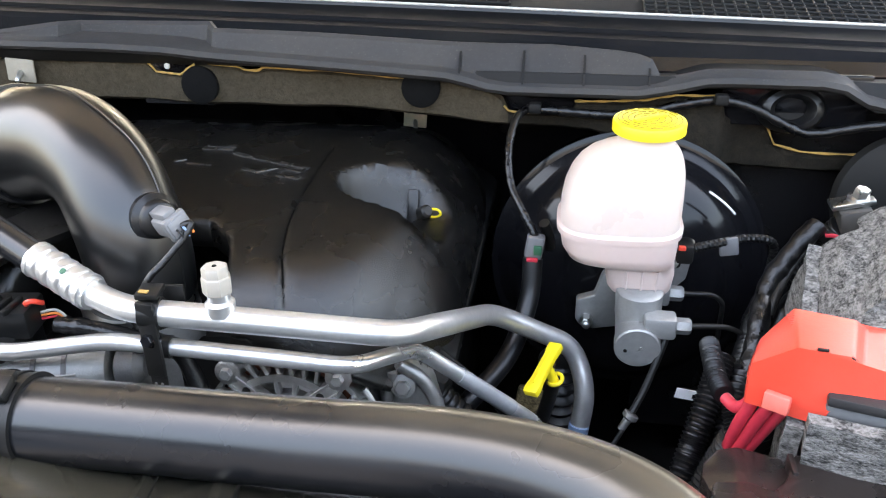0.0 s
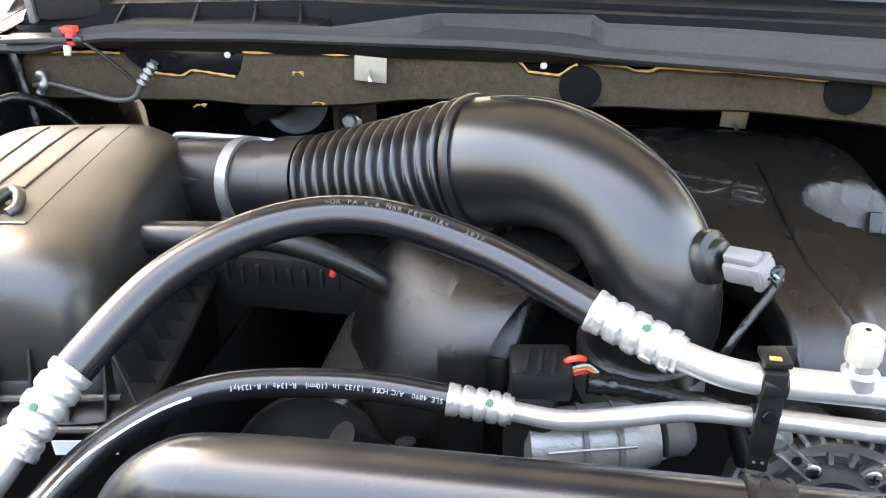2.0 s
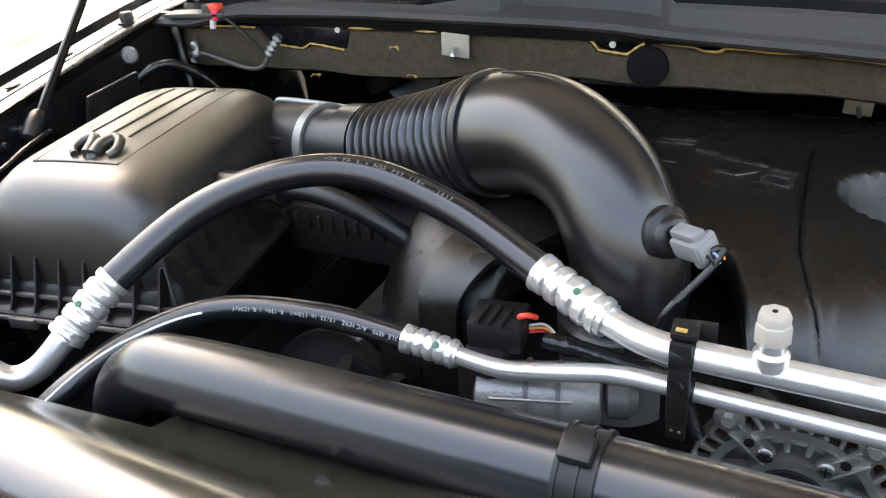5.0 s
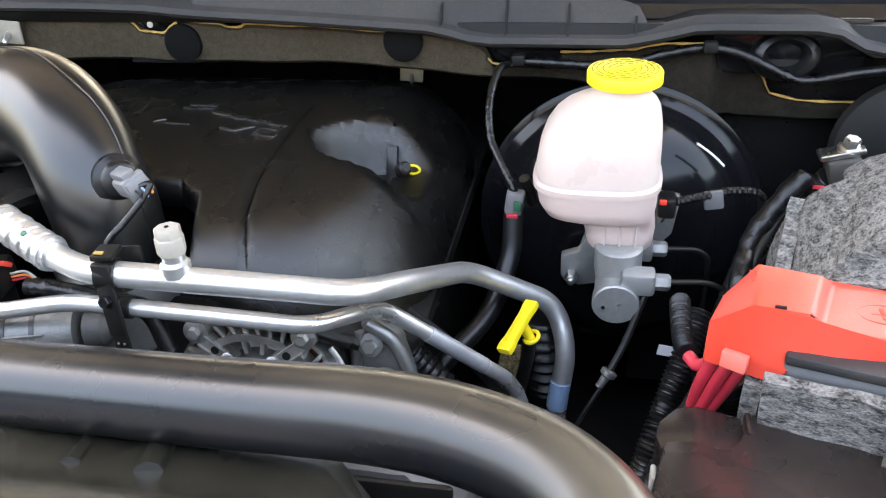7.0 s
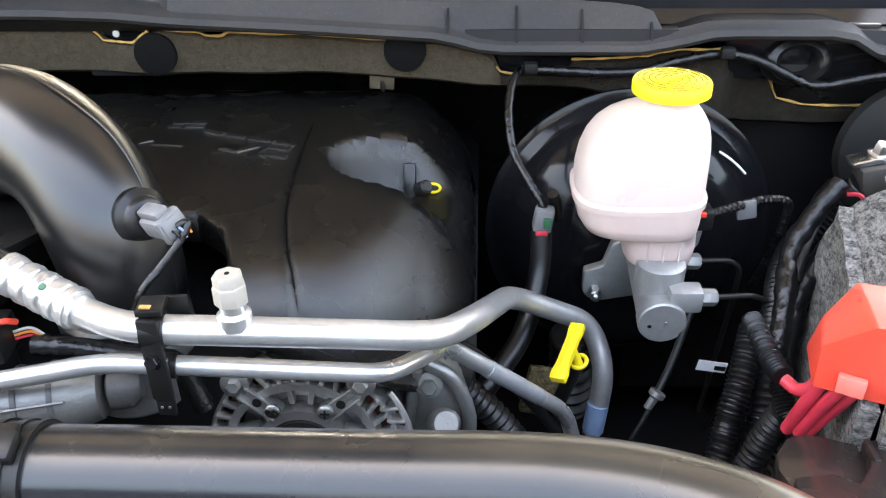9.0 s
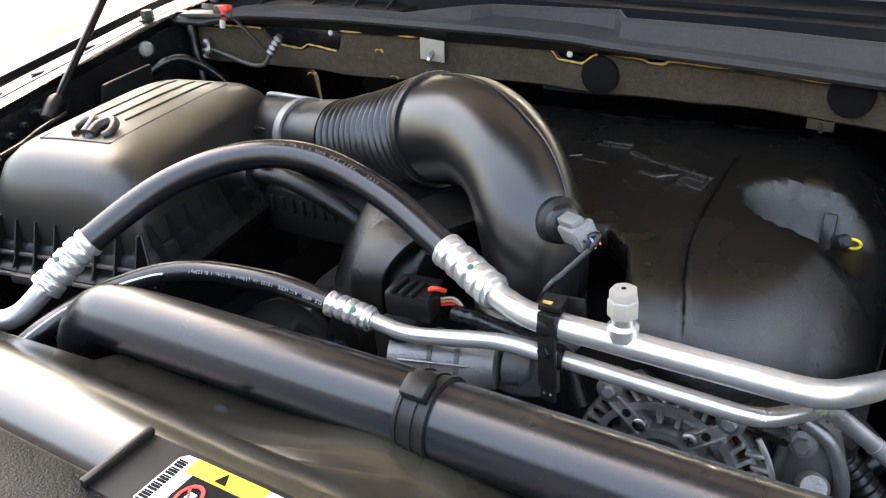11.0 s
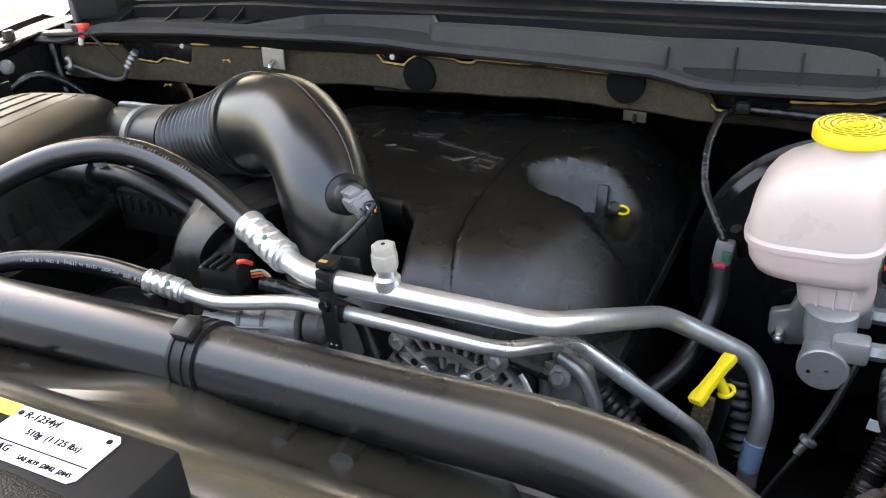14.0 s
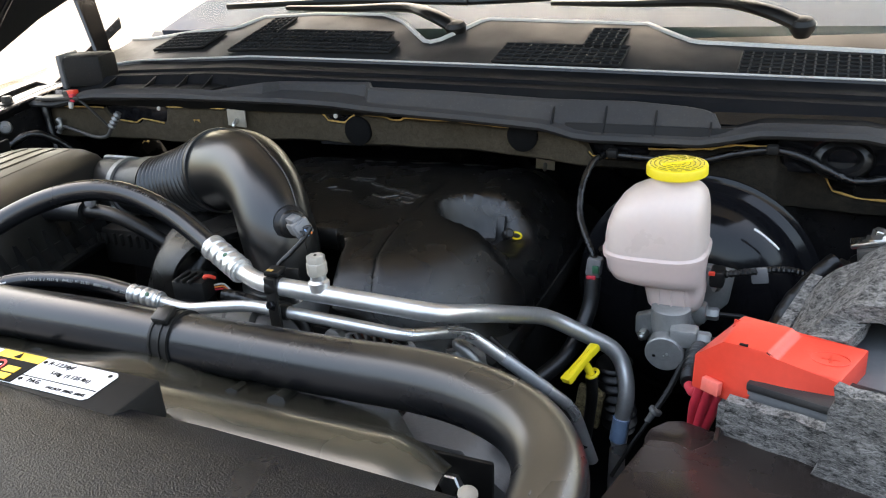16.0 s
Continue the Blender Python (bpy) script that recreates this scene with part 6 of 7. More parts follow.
    part("casting", prism([(-0.115, 1.06), (0.0, 1.06), (0.01, 1.14), (-0.03, 1.175), (-0.10, 1.178)], 0.05, Matrix(((1, 0, 0, 0), (0, 0, -1, 0.44), (0, 1, 0, 0), (0, 0, 0, 1))), 0.01), "cast_dark", low)
    part("plate", box((-0.055, 0.385, 1.15), (0.11, 0.006, 0.045), 0.003, Matrix.Rotation(radians(-8), 4, "X")), "satin", low)
    part("bolt", hexbolt((-0.085, 0.381, 1.152), (0, -1, 0.3), 0.008, 0.007), "steel", low)
    part("bolt", hexbolt((-0.035, 0.381, 1.148), (0, -1, 0.3), 0.010, 0.008), "steel", low)
    part("pipe", tube([(0.0, 0.43, 1.17), (0.002, 0.43, 1.1), (0.0, 0.43, 1.0)], 0.009, 14), "alu_dull", low)
    jar = thing("coolant_pump_pulley", (-0.50, 0.46, 1.12), "dusty dark round pulley deep in the bay", "pulley")
    part("disc", lathe([(0.01, 0), (0.055, 0), (0.058, 0.01), (0.055, 0.018), (0.045, 0.012), (0.01, 0.016)], axis((-0.50, 0.47, 1.135), (0.1, -0.8, 0.55)), 36), "satin", jar)
    part("rod", tube([(-0.487, 0.50, 1.20), (-0.478, 0.49, 1.175), (-0.468, 0.48, 1.15)], 0.003, 8), "steel", jar)
    part("strap", tube([(-0.43, 0.46, 1.185), (-0.425, 0.45, 1.14), (-0.42, 0.44, 1.10)], ripple(0.007, 0.001, 14), 10), "tape", jar)
    part("nub", lathe([(0.004, 0), (0.009, 0.002), (0.008, 0.008), (0.003, 0.01)], axis((-0.395, 0.445, 1.155), (0.4, -0.8, 0.5)), 14), "grey_conn", jar)
    # Added dark slab that stops bright ground showing below the engine.
    solo("underbay_fill", box((-0.2, 0.6, 0.84), (1.5, 1.1, 0.02), 0.004), "deep", (-0.2, 0.6, 0.83), "plain dark slab added under the engine to hide the ground", "underbody")
    # Next three are added dark sheets standing for the bay's deep shade.
    solo("side_gap_fill", sheet([[Vector((-0.90 + 0.32 * k / 6, y, 0.86 + 0.16 * math.sin(math.pi * 0.5 * (1 - k / 6)))) for k in range(7)] for y in (0.30, 0.5, 0.7, 0.9, 1.06)], 0.006), "deep", (-0.75, 0.7, 0.86), "curved dark sheet added beside the engine to hide the ground", "liner")
    solo("rear_gap_fill", box((-0.25, 1.075, 0.88), (1.7, 0.02, 0.36), 0.004), "deep", (-0.25, 1.075, 0.70), "plain dark box added behind the engine to close the gap", "firewall")
    solo("gap_screen", box((-0.63, 0.70, 0.98), (0.008, 0.72, 0.30), 0.003), "deep", (-0.63, 0.70, 0.83), "upright dark sheet added beside the engine to keep the gap black", "shield")
    solo("front_support", box((-0.2, 0.165, 1.03), (1.4, 0.05, 0.4), 0.01), "deep", (-0.2, 0.165, 0.83), "dark radiator support behind the grille", "radiator support")


def build_dipstick():
    d = thing("transmission_dipstick", (0.02, 0.585, 1.14), "bright yellow dipstick handle on a dark tube", "dipstick")
    along = Vector((0.0172, 0.0414, 0.0172)).normalized()
    face = Vector((-0.35, -0.30, 0.89))
    face = (face - along * face.dot(along)).normalized()
    mm = Matrix((along.cross(face), along, face)).transposed().to_4x4()
    mm.translation = Vector((0.0206, 0.5709, 1.1590))
    prof = [(-0.0058, -0.0255), (0.0058, -0.0255), (0.0062, -0.0225), (0.0062, -0.018), (0.0050, -0.012), (0.0047, 0.012), (0.0056, 0.019), (0.0056, 0.0255), (-0.0056, 0.0255), (-0.0056, 0.019), (-0.0047, 0.012), (-0.0050, -0.012), (-0.0062, -0.018), (-0.0062, -0.0225)]
    handle = part("handle", prism(prof, 0.0065, mm, 0.0010), "yellow", d)
    part("web", box((0, 0, 0), (0.0016, 0.034, 0.0016), 0.0004, mm @ Matrix.Translation((0, 0, 0.0068))), "yellow", handle)
    stem = [mm @ Vector(q) for q in ((0.0, 0.004, 0.002), (0.001, 0.004, -0.008), (0.002, 0.003, -0.016))]
    part("stem", tube(stem, 0.0042, 12), "yellow", handle)
    ring = [mm @ Vector((0.0030 + 0.0060 * math.cos(a), 0.004 + 0.0060 * math.sin(a), -0.014)) for a in [2 * math.pi * k / 20 for k in range(21)]]
    part("loop", sweep(ring, 0.0017, 8), "yellow", handle)
    part("tube", tube([mm @ Vector((0.002, 0.003, -0.014)), (0.024, 0.594, 1.11), (0.015, 0.61, 1.06), (0.0, 0.63, 0.98)], 0.006, 12), "satin", d)
    solo("gold_bracket", box((0.008, 0.64, 1.065), (0.03, 0.01, 0.05), 0.003, Matrix.Rotation(radians(10), 4, "Y")), "tan_chip", (0.008, 0.64, 1.04), "rough tan bracket behind the dipstick", "bracket")
    solo("bellows_boot", tube([(0.033, 0.65, 1.12), (0.035, 0.655, 1.08), (0.038, 0.66, 1.03)], ripple(0.017, 0.003, 7), 20, 24), "rubber", (0.04, 0.65, 1.08), "black ribbed rubber boot low in the bay", "boot")


# ---- brakes ----
def build_brakes():
    bo = thing("brake_booster", (0.09, 0.79, 1.17), "gloss black round brake booster behind the reservoir", "brake booster")
    m = axis((0.095, 0.757, 1.152), (0.02, -1, 0.10))
    part("shell", lathe([(0.06, -0.10), (0.125, -0.085), (0.132, -0.04), (0.133, -0.03), (0.131, -0.024), (0.122, -0.021), (0.118, -0.012), (0.105, 0.010), (0.085, 0.026), (0.055, 0.034), (0.02, 0.036)], m, 72), "gloss", bo, sharp=60)
    part("rim", lathe([(0.128, -0.034), (0.1355, -0.033), (0.1360, -0.026), (0.130, -0.0235)], m, 72), "gloss", bo)
    arc = [Vector((0.095 + 0.117 * math.cos(a), 0.7445 - 0.011 * math.sin(a), 1.152 + 0.117 * math.sin(a))) for a in [radians(42 + 3.2 * k) for k in range(6)]]
    part("sticker", sweep(arc, 0.0022, 8, flat=0.5), "white", bo, "thin white strip sticker")
    mc = thing("master_cylinder", (0.09, 0.66, 1.16), "grey cast brake master cylinder with two ports", "master cylinder")
    way = Vector((-0.03, -0.93, -0.06))
    part("body", lathe([(0.016, -0.10), (0.0178, -0.098), (0.0178, -0.012), (0.0187, -0.010), (0.0187, 0.0), (0.0175, 0.0012), (0.004, 0.0012)], axis((0.0935, 0.600, 1.1685), way), 40), "alu_dull", mc)
    part("flange", prism([(-0.050, -0.024), (-0.034, -0.033), (0.0, -0.026), (0.022, 0.0), (0.045, 0.026), (0.050, 0.062), (0.022, 0.066), (0.0, 0.040), (-0.028, 0.026), (-0.034, 0.004), (-0.050, -0.002)], 0.011, Matrix(((1, 0, 0, 0.095), (0, 0, -1, 0.706), (0, 1, 0, 1.156), (0, 0, 0, 1))), 0.002), "alu_dull", mc)
    for x, z in ((0.055, 1.1345), (0.128, 1.2035)):
        part("nut", hexbolt((x, 0.694, z), (0, -1, 0.1), 0.006, 0.009), "steel", mc)
        part("stud", lathe([(0.001, 0), (0.0035, 0), (0.0035, 0.014), (0.002, 0.015)], axis((x, 0.694, z), (0, -1, 0.1)), 12), "steel", mc)
    part("tower", lathe([(0.017, -0.01), (0.019, 0.0), (0.019, 0.02), (0.016, 0.022)], axis((0.094, 0.63, 1.185), (0, 0, 1)), 32), "alu_dull", mc)
    part("cast_mark", box((0.094, 0.594, 1.170), (0.001, 0.001, 0.001), 0), "steel", mc)
    part("pin", lathe([(0.0005, 0), (0.0014, 0), (0.0012, 0.0006)], axis((0.0965, 0.5985, 1.1695), way), 10), "steel", mc)
    part("pin_hole", lathe([(0.0005, 0), (0.0017, 0), (0.0014, 0.0006)], axis((0.084, 0.5985, 1.166), way), 10), "ink", mc)
    for y, z, k in ((0.666, 1.184, 0.9), (0.610, 1.186, 1.0)):
        port = part("port", box((0.110, y, z), (0.026, 0.018, 0.019), 0.003), "alu_dull", mc)
        part("fitting", lathe([(0.006, 0), (0.0068, 0.001), (0.0068, 0.011), (0.005, 0.013)], axis((0.122, y, z), (1, 0, 0)), sides=6), "alu_dull", port)
    part("line", sweep(rounded([(0.130, 0.666, 1.184), (0.160, 0.668, 1.184), (0.170, 0.670, 1.175), (0.172, 0.68, 1.13), (0.165, 0.69, 1.0)], 0.01), 0.0023, 10), "satin", mc, "thin dark brake line")
    part("line", sweep(rounded([(0.130, 0.610, 1.186), (0.164, 0.614, 1.186), (0.180, 0.622, 1.174), (0.185, 0.65, 1.10), (0.17, 0.68, 0.99)], 0.012), 0.0023, 10), "satin", mc, "thin dark brake line")

    r = thing("brake_fluid_reservoir", (0.085, 0.655, 1.2), "milky white brake fluid reservoir with a yellow cap", "reservoir")
    up = [(1.2610, 0.0735, 0.0480, 0.043, 3.4), (1.272, 0.0735, 0.0479, 0.043, 3.4), (1.285, 0.0745, 0.0468, 0.0425, 3.4), (1.297, 0.0765, 0.0445, 0.041, 3.3), (1.306, 0.0790, 0.0412, 0.0385, 3.2), (1.3130, 0.0820, 0.0368, 0.035, 3.0), (1.3180, 0.0850, 0.0312, 0.0305, 2.7), (1.3215, 0.0875, 0.0260, 0.026, 2.3), (1.3245, 0.0890, 0.0220, 0.022, 2.1), (1.329, 0.0895, 0.0205, 0.0205, 2.0), (1.338, 0.090, 0.0205, 0.0205, 2.0)]
    part("upper_shell", loft([squircle(x, 0.657, z, a, b, e, 56) for z, x, a, b, e in up]), "nylon", r, sharp=60)
    part("flange", loft([squircle(0.0735, 0.657, z, a, a - 0.0055, 3.2, 56) for z, a in ((1.2525, 0.0485), (1.2535, 0.0505), (1.2585, 0.0508), (1.2612, 0.0485))]), "nylon_low", r)
    dn = [(1.2535, 0.0735, 0.0480, 0.0425), (1.240, 0.0745, 0.0468, 0.0415), (1.232, 0.0765, 0.0440, 0.0395), (1.2275, 0.085, 0.0355, 0.034), (1.2255, 0.0925, 0.0285, 0.0285), (1.215, 0.0935, 0.0285, 0.028), (1.202, 0.094, 0.0265, 0.026), (1.1985, 0.094, 0.024, 0.024)]
    part("lower_shell", loft([squircle(x, 0.655, z, a, b, 3.2, 56) for z, x, a, b in dn]), "nylon_low", r, "pinkish milky lower half", sharp=60)
    for x in (0.082, 0.094, 0.106):
        y = 0.655 - 0.0282 * (1 - abs((x - 0.094) / 0.0295) ** 3.2) ** (1 / 3.2)
        part("flute", tube([(x, y, 1.2045), (x, y - 0.0004, 1.214), (x, y - 0.0002, 1.2245)], 0.0008, 8), "nylon_low", r, "moulded upright flute")
    cap = part("cap", lathe([(0.0268, 0.0), (0.0284, 0.001), (0.0284, 0.0082), (0.0276, 0.0098), (0.026, 0.0104), (0.004, 0.0104)], axis((0.090, 0.657, 1.3328), (0, 0, 1)), 60), "yellow", r, "yellow screw cap with rings of print")
    for rad in (0.007, 0.012, 0.0165, 0.021, 0.0245):
        b = bmesh.new()
        for k in range(12):
            a0 = 2 * math.pi * k / 12 + rad * 40
            seg = [Vector((0.090 + rad * math.cos(a0 + d * 0.40), 0.657 + rad * math.sin(a0 + d * 0.40), 1.3433)) for d in (0, 0.25, 0.5, 0.75, 1.0)]
            sweep(seg, 0.0005, 5, b)
        part("print_ring", b, "dark_print", cap, "ring of dark unreadable print")
    part("bar", box((0.090, 0.657, 1.3435), (0.030, 0.005, 0.003), 0.001, Matrix.Rotation(radians(35), 4, "Z")), "yellow", cap)
    part("sensor_plug", box((0.131, 0.668, 1.225), (0.014, 0.02, 0.018), 0.003), "satin", r, "small black level sensor plug")
    part("sensor_tab", box((0.127, 0.655, 1.2335), (0.006, 0.004, 0.004), 0.001), "red", r)
    solo("sensor_wire", tube([(0.138, 0.668, 1.228), (0.16, 0.678, 1.229), (0.185, 0.69, 1.229), (0.208, 0.70, 1.222), (0.214, 0.71, 1.20), (0.212, 0.72, 1.16), (0.205, 0.73, 1.12)], ripple(0.0036, 0.0006, 40), 8, 16), "rubber", (0.14, 0.67, 1.2), "thin convoluted wire to the fluid sensor", "wire")
    solo("wire_clip", box((0.169, 0.68, 1.225), (0.016, 0.004, 0.017), 0.002, Matrix.Rotation(radians(-10), 4, "Y")), "grey_conn", (0.169, 0.68, 1.22), "small pale grey clip on a wire", "clip")


# ---- wiring on the driver's side ----
def build_wiring():
    w = thing("firewall_harness", (0.1, 0.795, 1.305), "grey taped wiring loom along the firewall", "wiring harness")
    part("loom", tube([(-0.012, 0.79, 1.305), (0.03, 0.793, 1.302), (0.06, 0.795, 1.300), (0.095, 0.795, 1.302), (0.126, 0.795, 1.311), (0.165, 0.795, 1.3175), (0.195, 0.793, 1.312), (0.225, 0.79, 1.298), (0.25, 0.79, 1.2905), (0.30, 0.79, 1.300), (0.345, 0.79, 1.302), (0.36, 0.79, 1.29), (0.355, 0.785, 1.26), (0.345, 0.78, 1.22), (0.34, 0.77, 1.17)], ripple(0.0043, 0.0006, 31), 12), "tape", w)
    for x, z in ((-0.004, 1.307), (0.165, 1.321), (0.36, 1.29)):
        part("clip", box((x, 0.787, z), (0.012, 0.010, 0.010), 0.002), "deep", w)
    part("drop", tube([(-0.012, 0.787, 1.305), (-0.020, 0.765, 1.303), (-0.024, 0.735, 1.285), (-0.020, 0.71, 1.262), (-0.008, 0.69, 1.245), (0.002, 0.678, 1.232), (0.006, 0.676, 1.221)], ripple(0.0036, 0.0004, 17), 12), "tape", w)
    conn = part("connector", box((0.005, 0.676, 1.217), (0.016, 0.013, 0.022), 0.003, Matrix.Rotation(radians(8), 4, "Y")), "grey_conn", w, "grey connector with green seals")
    part("seal", box((0.008, 0.6685, 1.2165), (0.007, 0.003, 0.009), 0.001), "green", conn)
    part("wire_seal", box((0.0035, 0.6675, 1.2075), (0.010, 0.003, 0.004), 0.001), "red_wire", conn)
    part("lead", tube([(0.012, 0.684, 1.236), (0.016, 0.69, 1.222), (0.018, 0.70, 1.205)], 0.005, 10), "satin", w)
    g = thing("bulkhead_grommet", (0.232, 0.80, 1.307), "grey rubber grommet where the loom enters the firewall", "grommet")
    part("ring", lathe([(0.012, -0.010), (0.015, 0.004), (0.0195, 0.009), (0.0255, 0.007), (0.0295, 0.001), (0.030, -0.006)], axis((0.232, 0.806, 1.308), (0, -1, 0.25)) @ Matrix.Diagonal((1.05, 0.75, 1, 1)), 36), "rubber", g)
    part("membrane", lathe([(0.002, -0.004), (0.014, -0.004), (0.014, -0.008)], axis((0.232, 0.806, 1.308), (0, -1, 0.25)) @ Matrix.Diagonal((1.05, 0.75, 1, 1)), 24), "deep", g)
    for pts, r, n in (([(0.258, 0.685, 1.246), (0.247, 0.695, 1.222), (0.232, 0.695, 1.202), (0.216, 0.685, 1.187), (0.199, 0.655, 1.178), (0.183, 0.61, 1.167), (0.169, 0.57, 1.152), (0.163, 0.544, 1.125), (0.150, 0.52, 1.08)], 0.0155, 46),
                      ([(0.240, 0.655, 1.215), (0.222, 0.648, 1.196), (0.205, 0.63, 1.176), (0.192, 0.60, 1.150), (0.182, 0.57, 1.12), (0.17, 0.54, 1.07)], 0.013, 0),
                      ([(0.157, 0.585, 1.177), (0.150, 0.568, 1.163), (0.143, 0.552, 1.148), (0.134, 0.535, 1.125), (0.122, 0.51, 1.095), (0.11, 0.49, 1.05)], 0.0130, 36),
                      ([(0.155, 0.50, 1.17), (0.145, 0.50, 1.14), (0.130, 0.49, 1.10), (0.115, 0.48, 1.05), (0.10, 0.47, 0.99)], 0.0125, 34),
                      ([(0.168, 0.50, 1.185), (0.172, 0.51, 1.14), (0.160, 0.50, 1.09), (0.15, 0.49, 1.03)], 0.014, 20),
                      ([(0.235, 0.675, 1.252), (0.215, 0.66, 1.234), (0.195, 0.64, 1.208), (0.186, 0.61, 1.188), (0.176, 0.58, 1.160), (0.162, 0.55, 1.133), (0.151, 0.53, 1.098)], 0.0110, 0),
                      ([(0.135, 0.535, 1.219), (0.134, 0.515, 1.221), (0.134, 0.490, 1.221), (0.136, 0.473, 1.222)], 0.0085, 12),
                      ([(0.149, 0.505, 1.192), (0.152, 0.485, 1.178), (0.160, 0.462, 1.166), (0.166, 0.452, 1.155)], 0.0085, 18)):
        solo("battery_loom", tube(pts, ripple(r * 0.74, 0.0010, n + 10) if n else (lambda s, r=r: r * (0.74 + 0.05 * math.sin(34 * s) + 0.035 * math.sin(87 * s + 1))), 14, 40), "rubber" if n else "tape", pts[0], "black corrugated battery wiring loom" if n else "black taped battery wiring loom", "wiring loom", "battery looms")
    t = thing("loom_tag", (0.125, 0.60, 1.13), "white paper tag with print on a loom", "tag")
    part("paper", box((0.143, 0.615, 1.115), (0.024, 0.0008, 0.010), 0, Matrix.Rotation(radians(8), 4, "Y")), "white", t)
    part("print_block", box((0.1495, 0.6143, 1.1135), (0.009, 0.0006, 0.004), 0, Matrix.Rotation(radians(8), 4, "Y")), "ink", t, "unreadable print")
    nut = thing("cable_end", (0.083, 0.55, 1.08), "grey cable end fitting low in the bay", "cable")
    part("collar", lathe([(0.004, -0.006), (0.0065, -0.005), (0.0065, -0.001), (0.0036, 0.001), (0.0032, 0.011)], axis((0.090, 0.575, 1.116), (-0.5, -0.3, -0.8)), 16), "cast_mid", nut)
    part("cable", tube([(0.090, 0.575, 1.116), (0.103, 0.59, 1.14), (0.118, 0.61, 1.18)], 0.003, 8), "satin", nut)
    part("tail", tube([(0.086, 0.57, 1.108), (0.072, 0.560, 1.084), (0.055, 0.55, 1.05)], 0.002, 8), "satin", nut)


# ---- battery and fuse box ----
def build_battery():
    b = thing("battery", (0.31, 0.53, 1.1), "dark battery case under a grey felt blanket", "battery")
    yaw = Matrix.Translation((0.172, 0.425, 0)) @ Matrix.Rotation(radians(-15), 4, "Z") @ Matrix.Translation((-0.186, -0.427, 0))

    def turned(bm):
        bm.transform(yaw)
        return bm
    part("case", turned(box((0.325, 0.53, 1.14), (0.26, 0.19, 0.21), 0.006)), "satin", b)
    part("lid", turned(box((0.325, 0.53, 1.247), (0.262, 0.192, 0.012), 0.003)), "lid_grey", b, "pale grey battery lid")
    # Dark front portion of the lid, laid on as a strip.
    part("front_strip", turned(box((0.325, 0.452, 1.2555), (0.262, 0.040, 0.007), 0.002)), "grey_plastic", b, "dark front edge of the battery lid")
    felt = thing("battery_blanket", (0.31, 0.5, 1.15), "thick grey felt heat blanket wrapped round the battery", "blanket")
    rnd = random.Random(4)

    def slab(p, q, r, s, thick, nu=18, nv=14, rough=0.0022):
        g = []
        for i in range(nu + 1):
            row = []
            for j in range(nv + 1):
                u, v = i / nu, j / nv
                w = Vector(p).lerp(Vector(q), u).lerp(Vector(s).lerp(Vector(r), u), v)
                row.append(w + Vector((rnd.uniform(-1, 1), rnd.uniform(-1, 1), rnd.uniform(-1, 1))) * rough * 0.5)
            g.append(row)
        return sheet(g, thick)
    part("front_wall", turned(slab((0.186, 0.427, 1.250), (0.465, 0.427, 1.250), (0.465, 0.423, 1.04), (0.186, 0.423, 1.04), 0.010)), "blanket", felt)
    part("front_flap", turned(slab((0.259, 0.417, 1.290), (0.465, 0.413, 1.292), (0.465, 0.413, 1.06), (0.246, 0.416, 1.17), 0.010)), "blanket", felt)
    part("side_wall", turned(slab((0.186, 0.63, 1.258), (0.186, 0.43, 1.235), (0.182, 0.43, 1.04), (0.178, 0.63, 1.04), 0.010)), "blanket", felt)
    top = []
    for i in range(21):
        row = []
        for j in range(17):
            u, v = i / 20, j / 16
            x = 0.218 + 0.25 * u
            y = 0.530 + 0.130 * v + 0.02 * max(0, 0.25 - u) * 4 * (v - 0.5)
            z = 1.274 + 0.006 * math.sin(5 * u + 2 * v) + 0.003 * math.sin(17 * u) * (1 - v) - 0.02 * max(0.0, (0.12 - u) / 0.12) ** 1.6 + rnd.uniform(-0.001, 0.001)
            row.append((x, y, z))
        top.append(row)
    part("top_flap", turned(sheet(top, -0.014)), "blanket", felt)
    drape = []
    for i in range(17):
        a = math.pi * 0.5 * i / 16
        drape.append([Vector((0.243 - 0.060 * math.cos(a) + 0.004 * math.sin(6 * v), 0.515 + 0.125 * v - 0.018 * (1 - v) * math.sin(a), 1.205 + 0.060 * math.sin(a) + 0.006 * v)) + Vector((rnd.uniform(-1, 1), rnd.uniform(-1, 1), rnd.uniform(-1, 1))) * 0.0008 for v in [j / 14 for j in range(15)]])
    part("corner_drape", turned(sheet(drape, -0.011)), "blanket", felt, "rounded felt corner curling over the case")
    part("rear_flap", turned(slab((0.262, 0.668, 1.276), (0.47, 0.70, 1.279), (0.47, 0.56, 1.279), (0.29, 0.585, 1.274), 0.010)), "blanket", felt)
    r = thing("battery_terminal_cover", (0.2, 0.46, 1.25), "bright red plastic battery terminal cover", "terminal cover")
    # fuse tower at one end and the lower arm over the post, one moulding from front to back
    near = [(0.141, 0.447, 1.236), (0.142, 0.450, 1.263), (0.163, 0.4395, 1.2830), (0.194, 0.4385, 1.2800), (0.199, 0.4370, 1.2738), (0.2415, 0.4280, 1.2720),
            (0.2415, 0.4280, 1.2475), (0.190, 0.4300, 1.2560), (0.184, 0.4290, 1.2450), (0.176, 0.4280, 1.2385)]
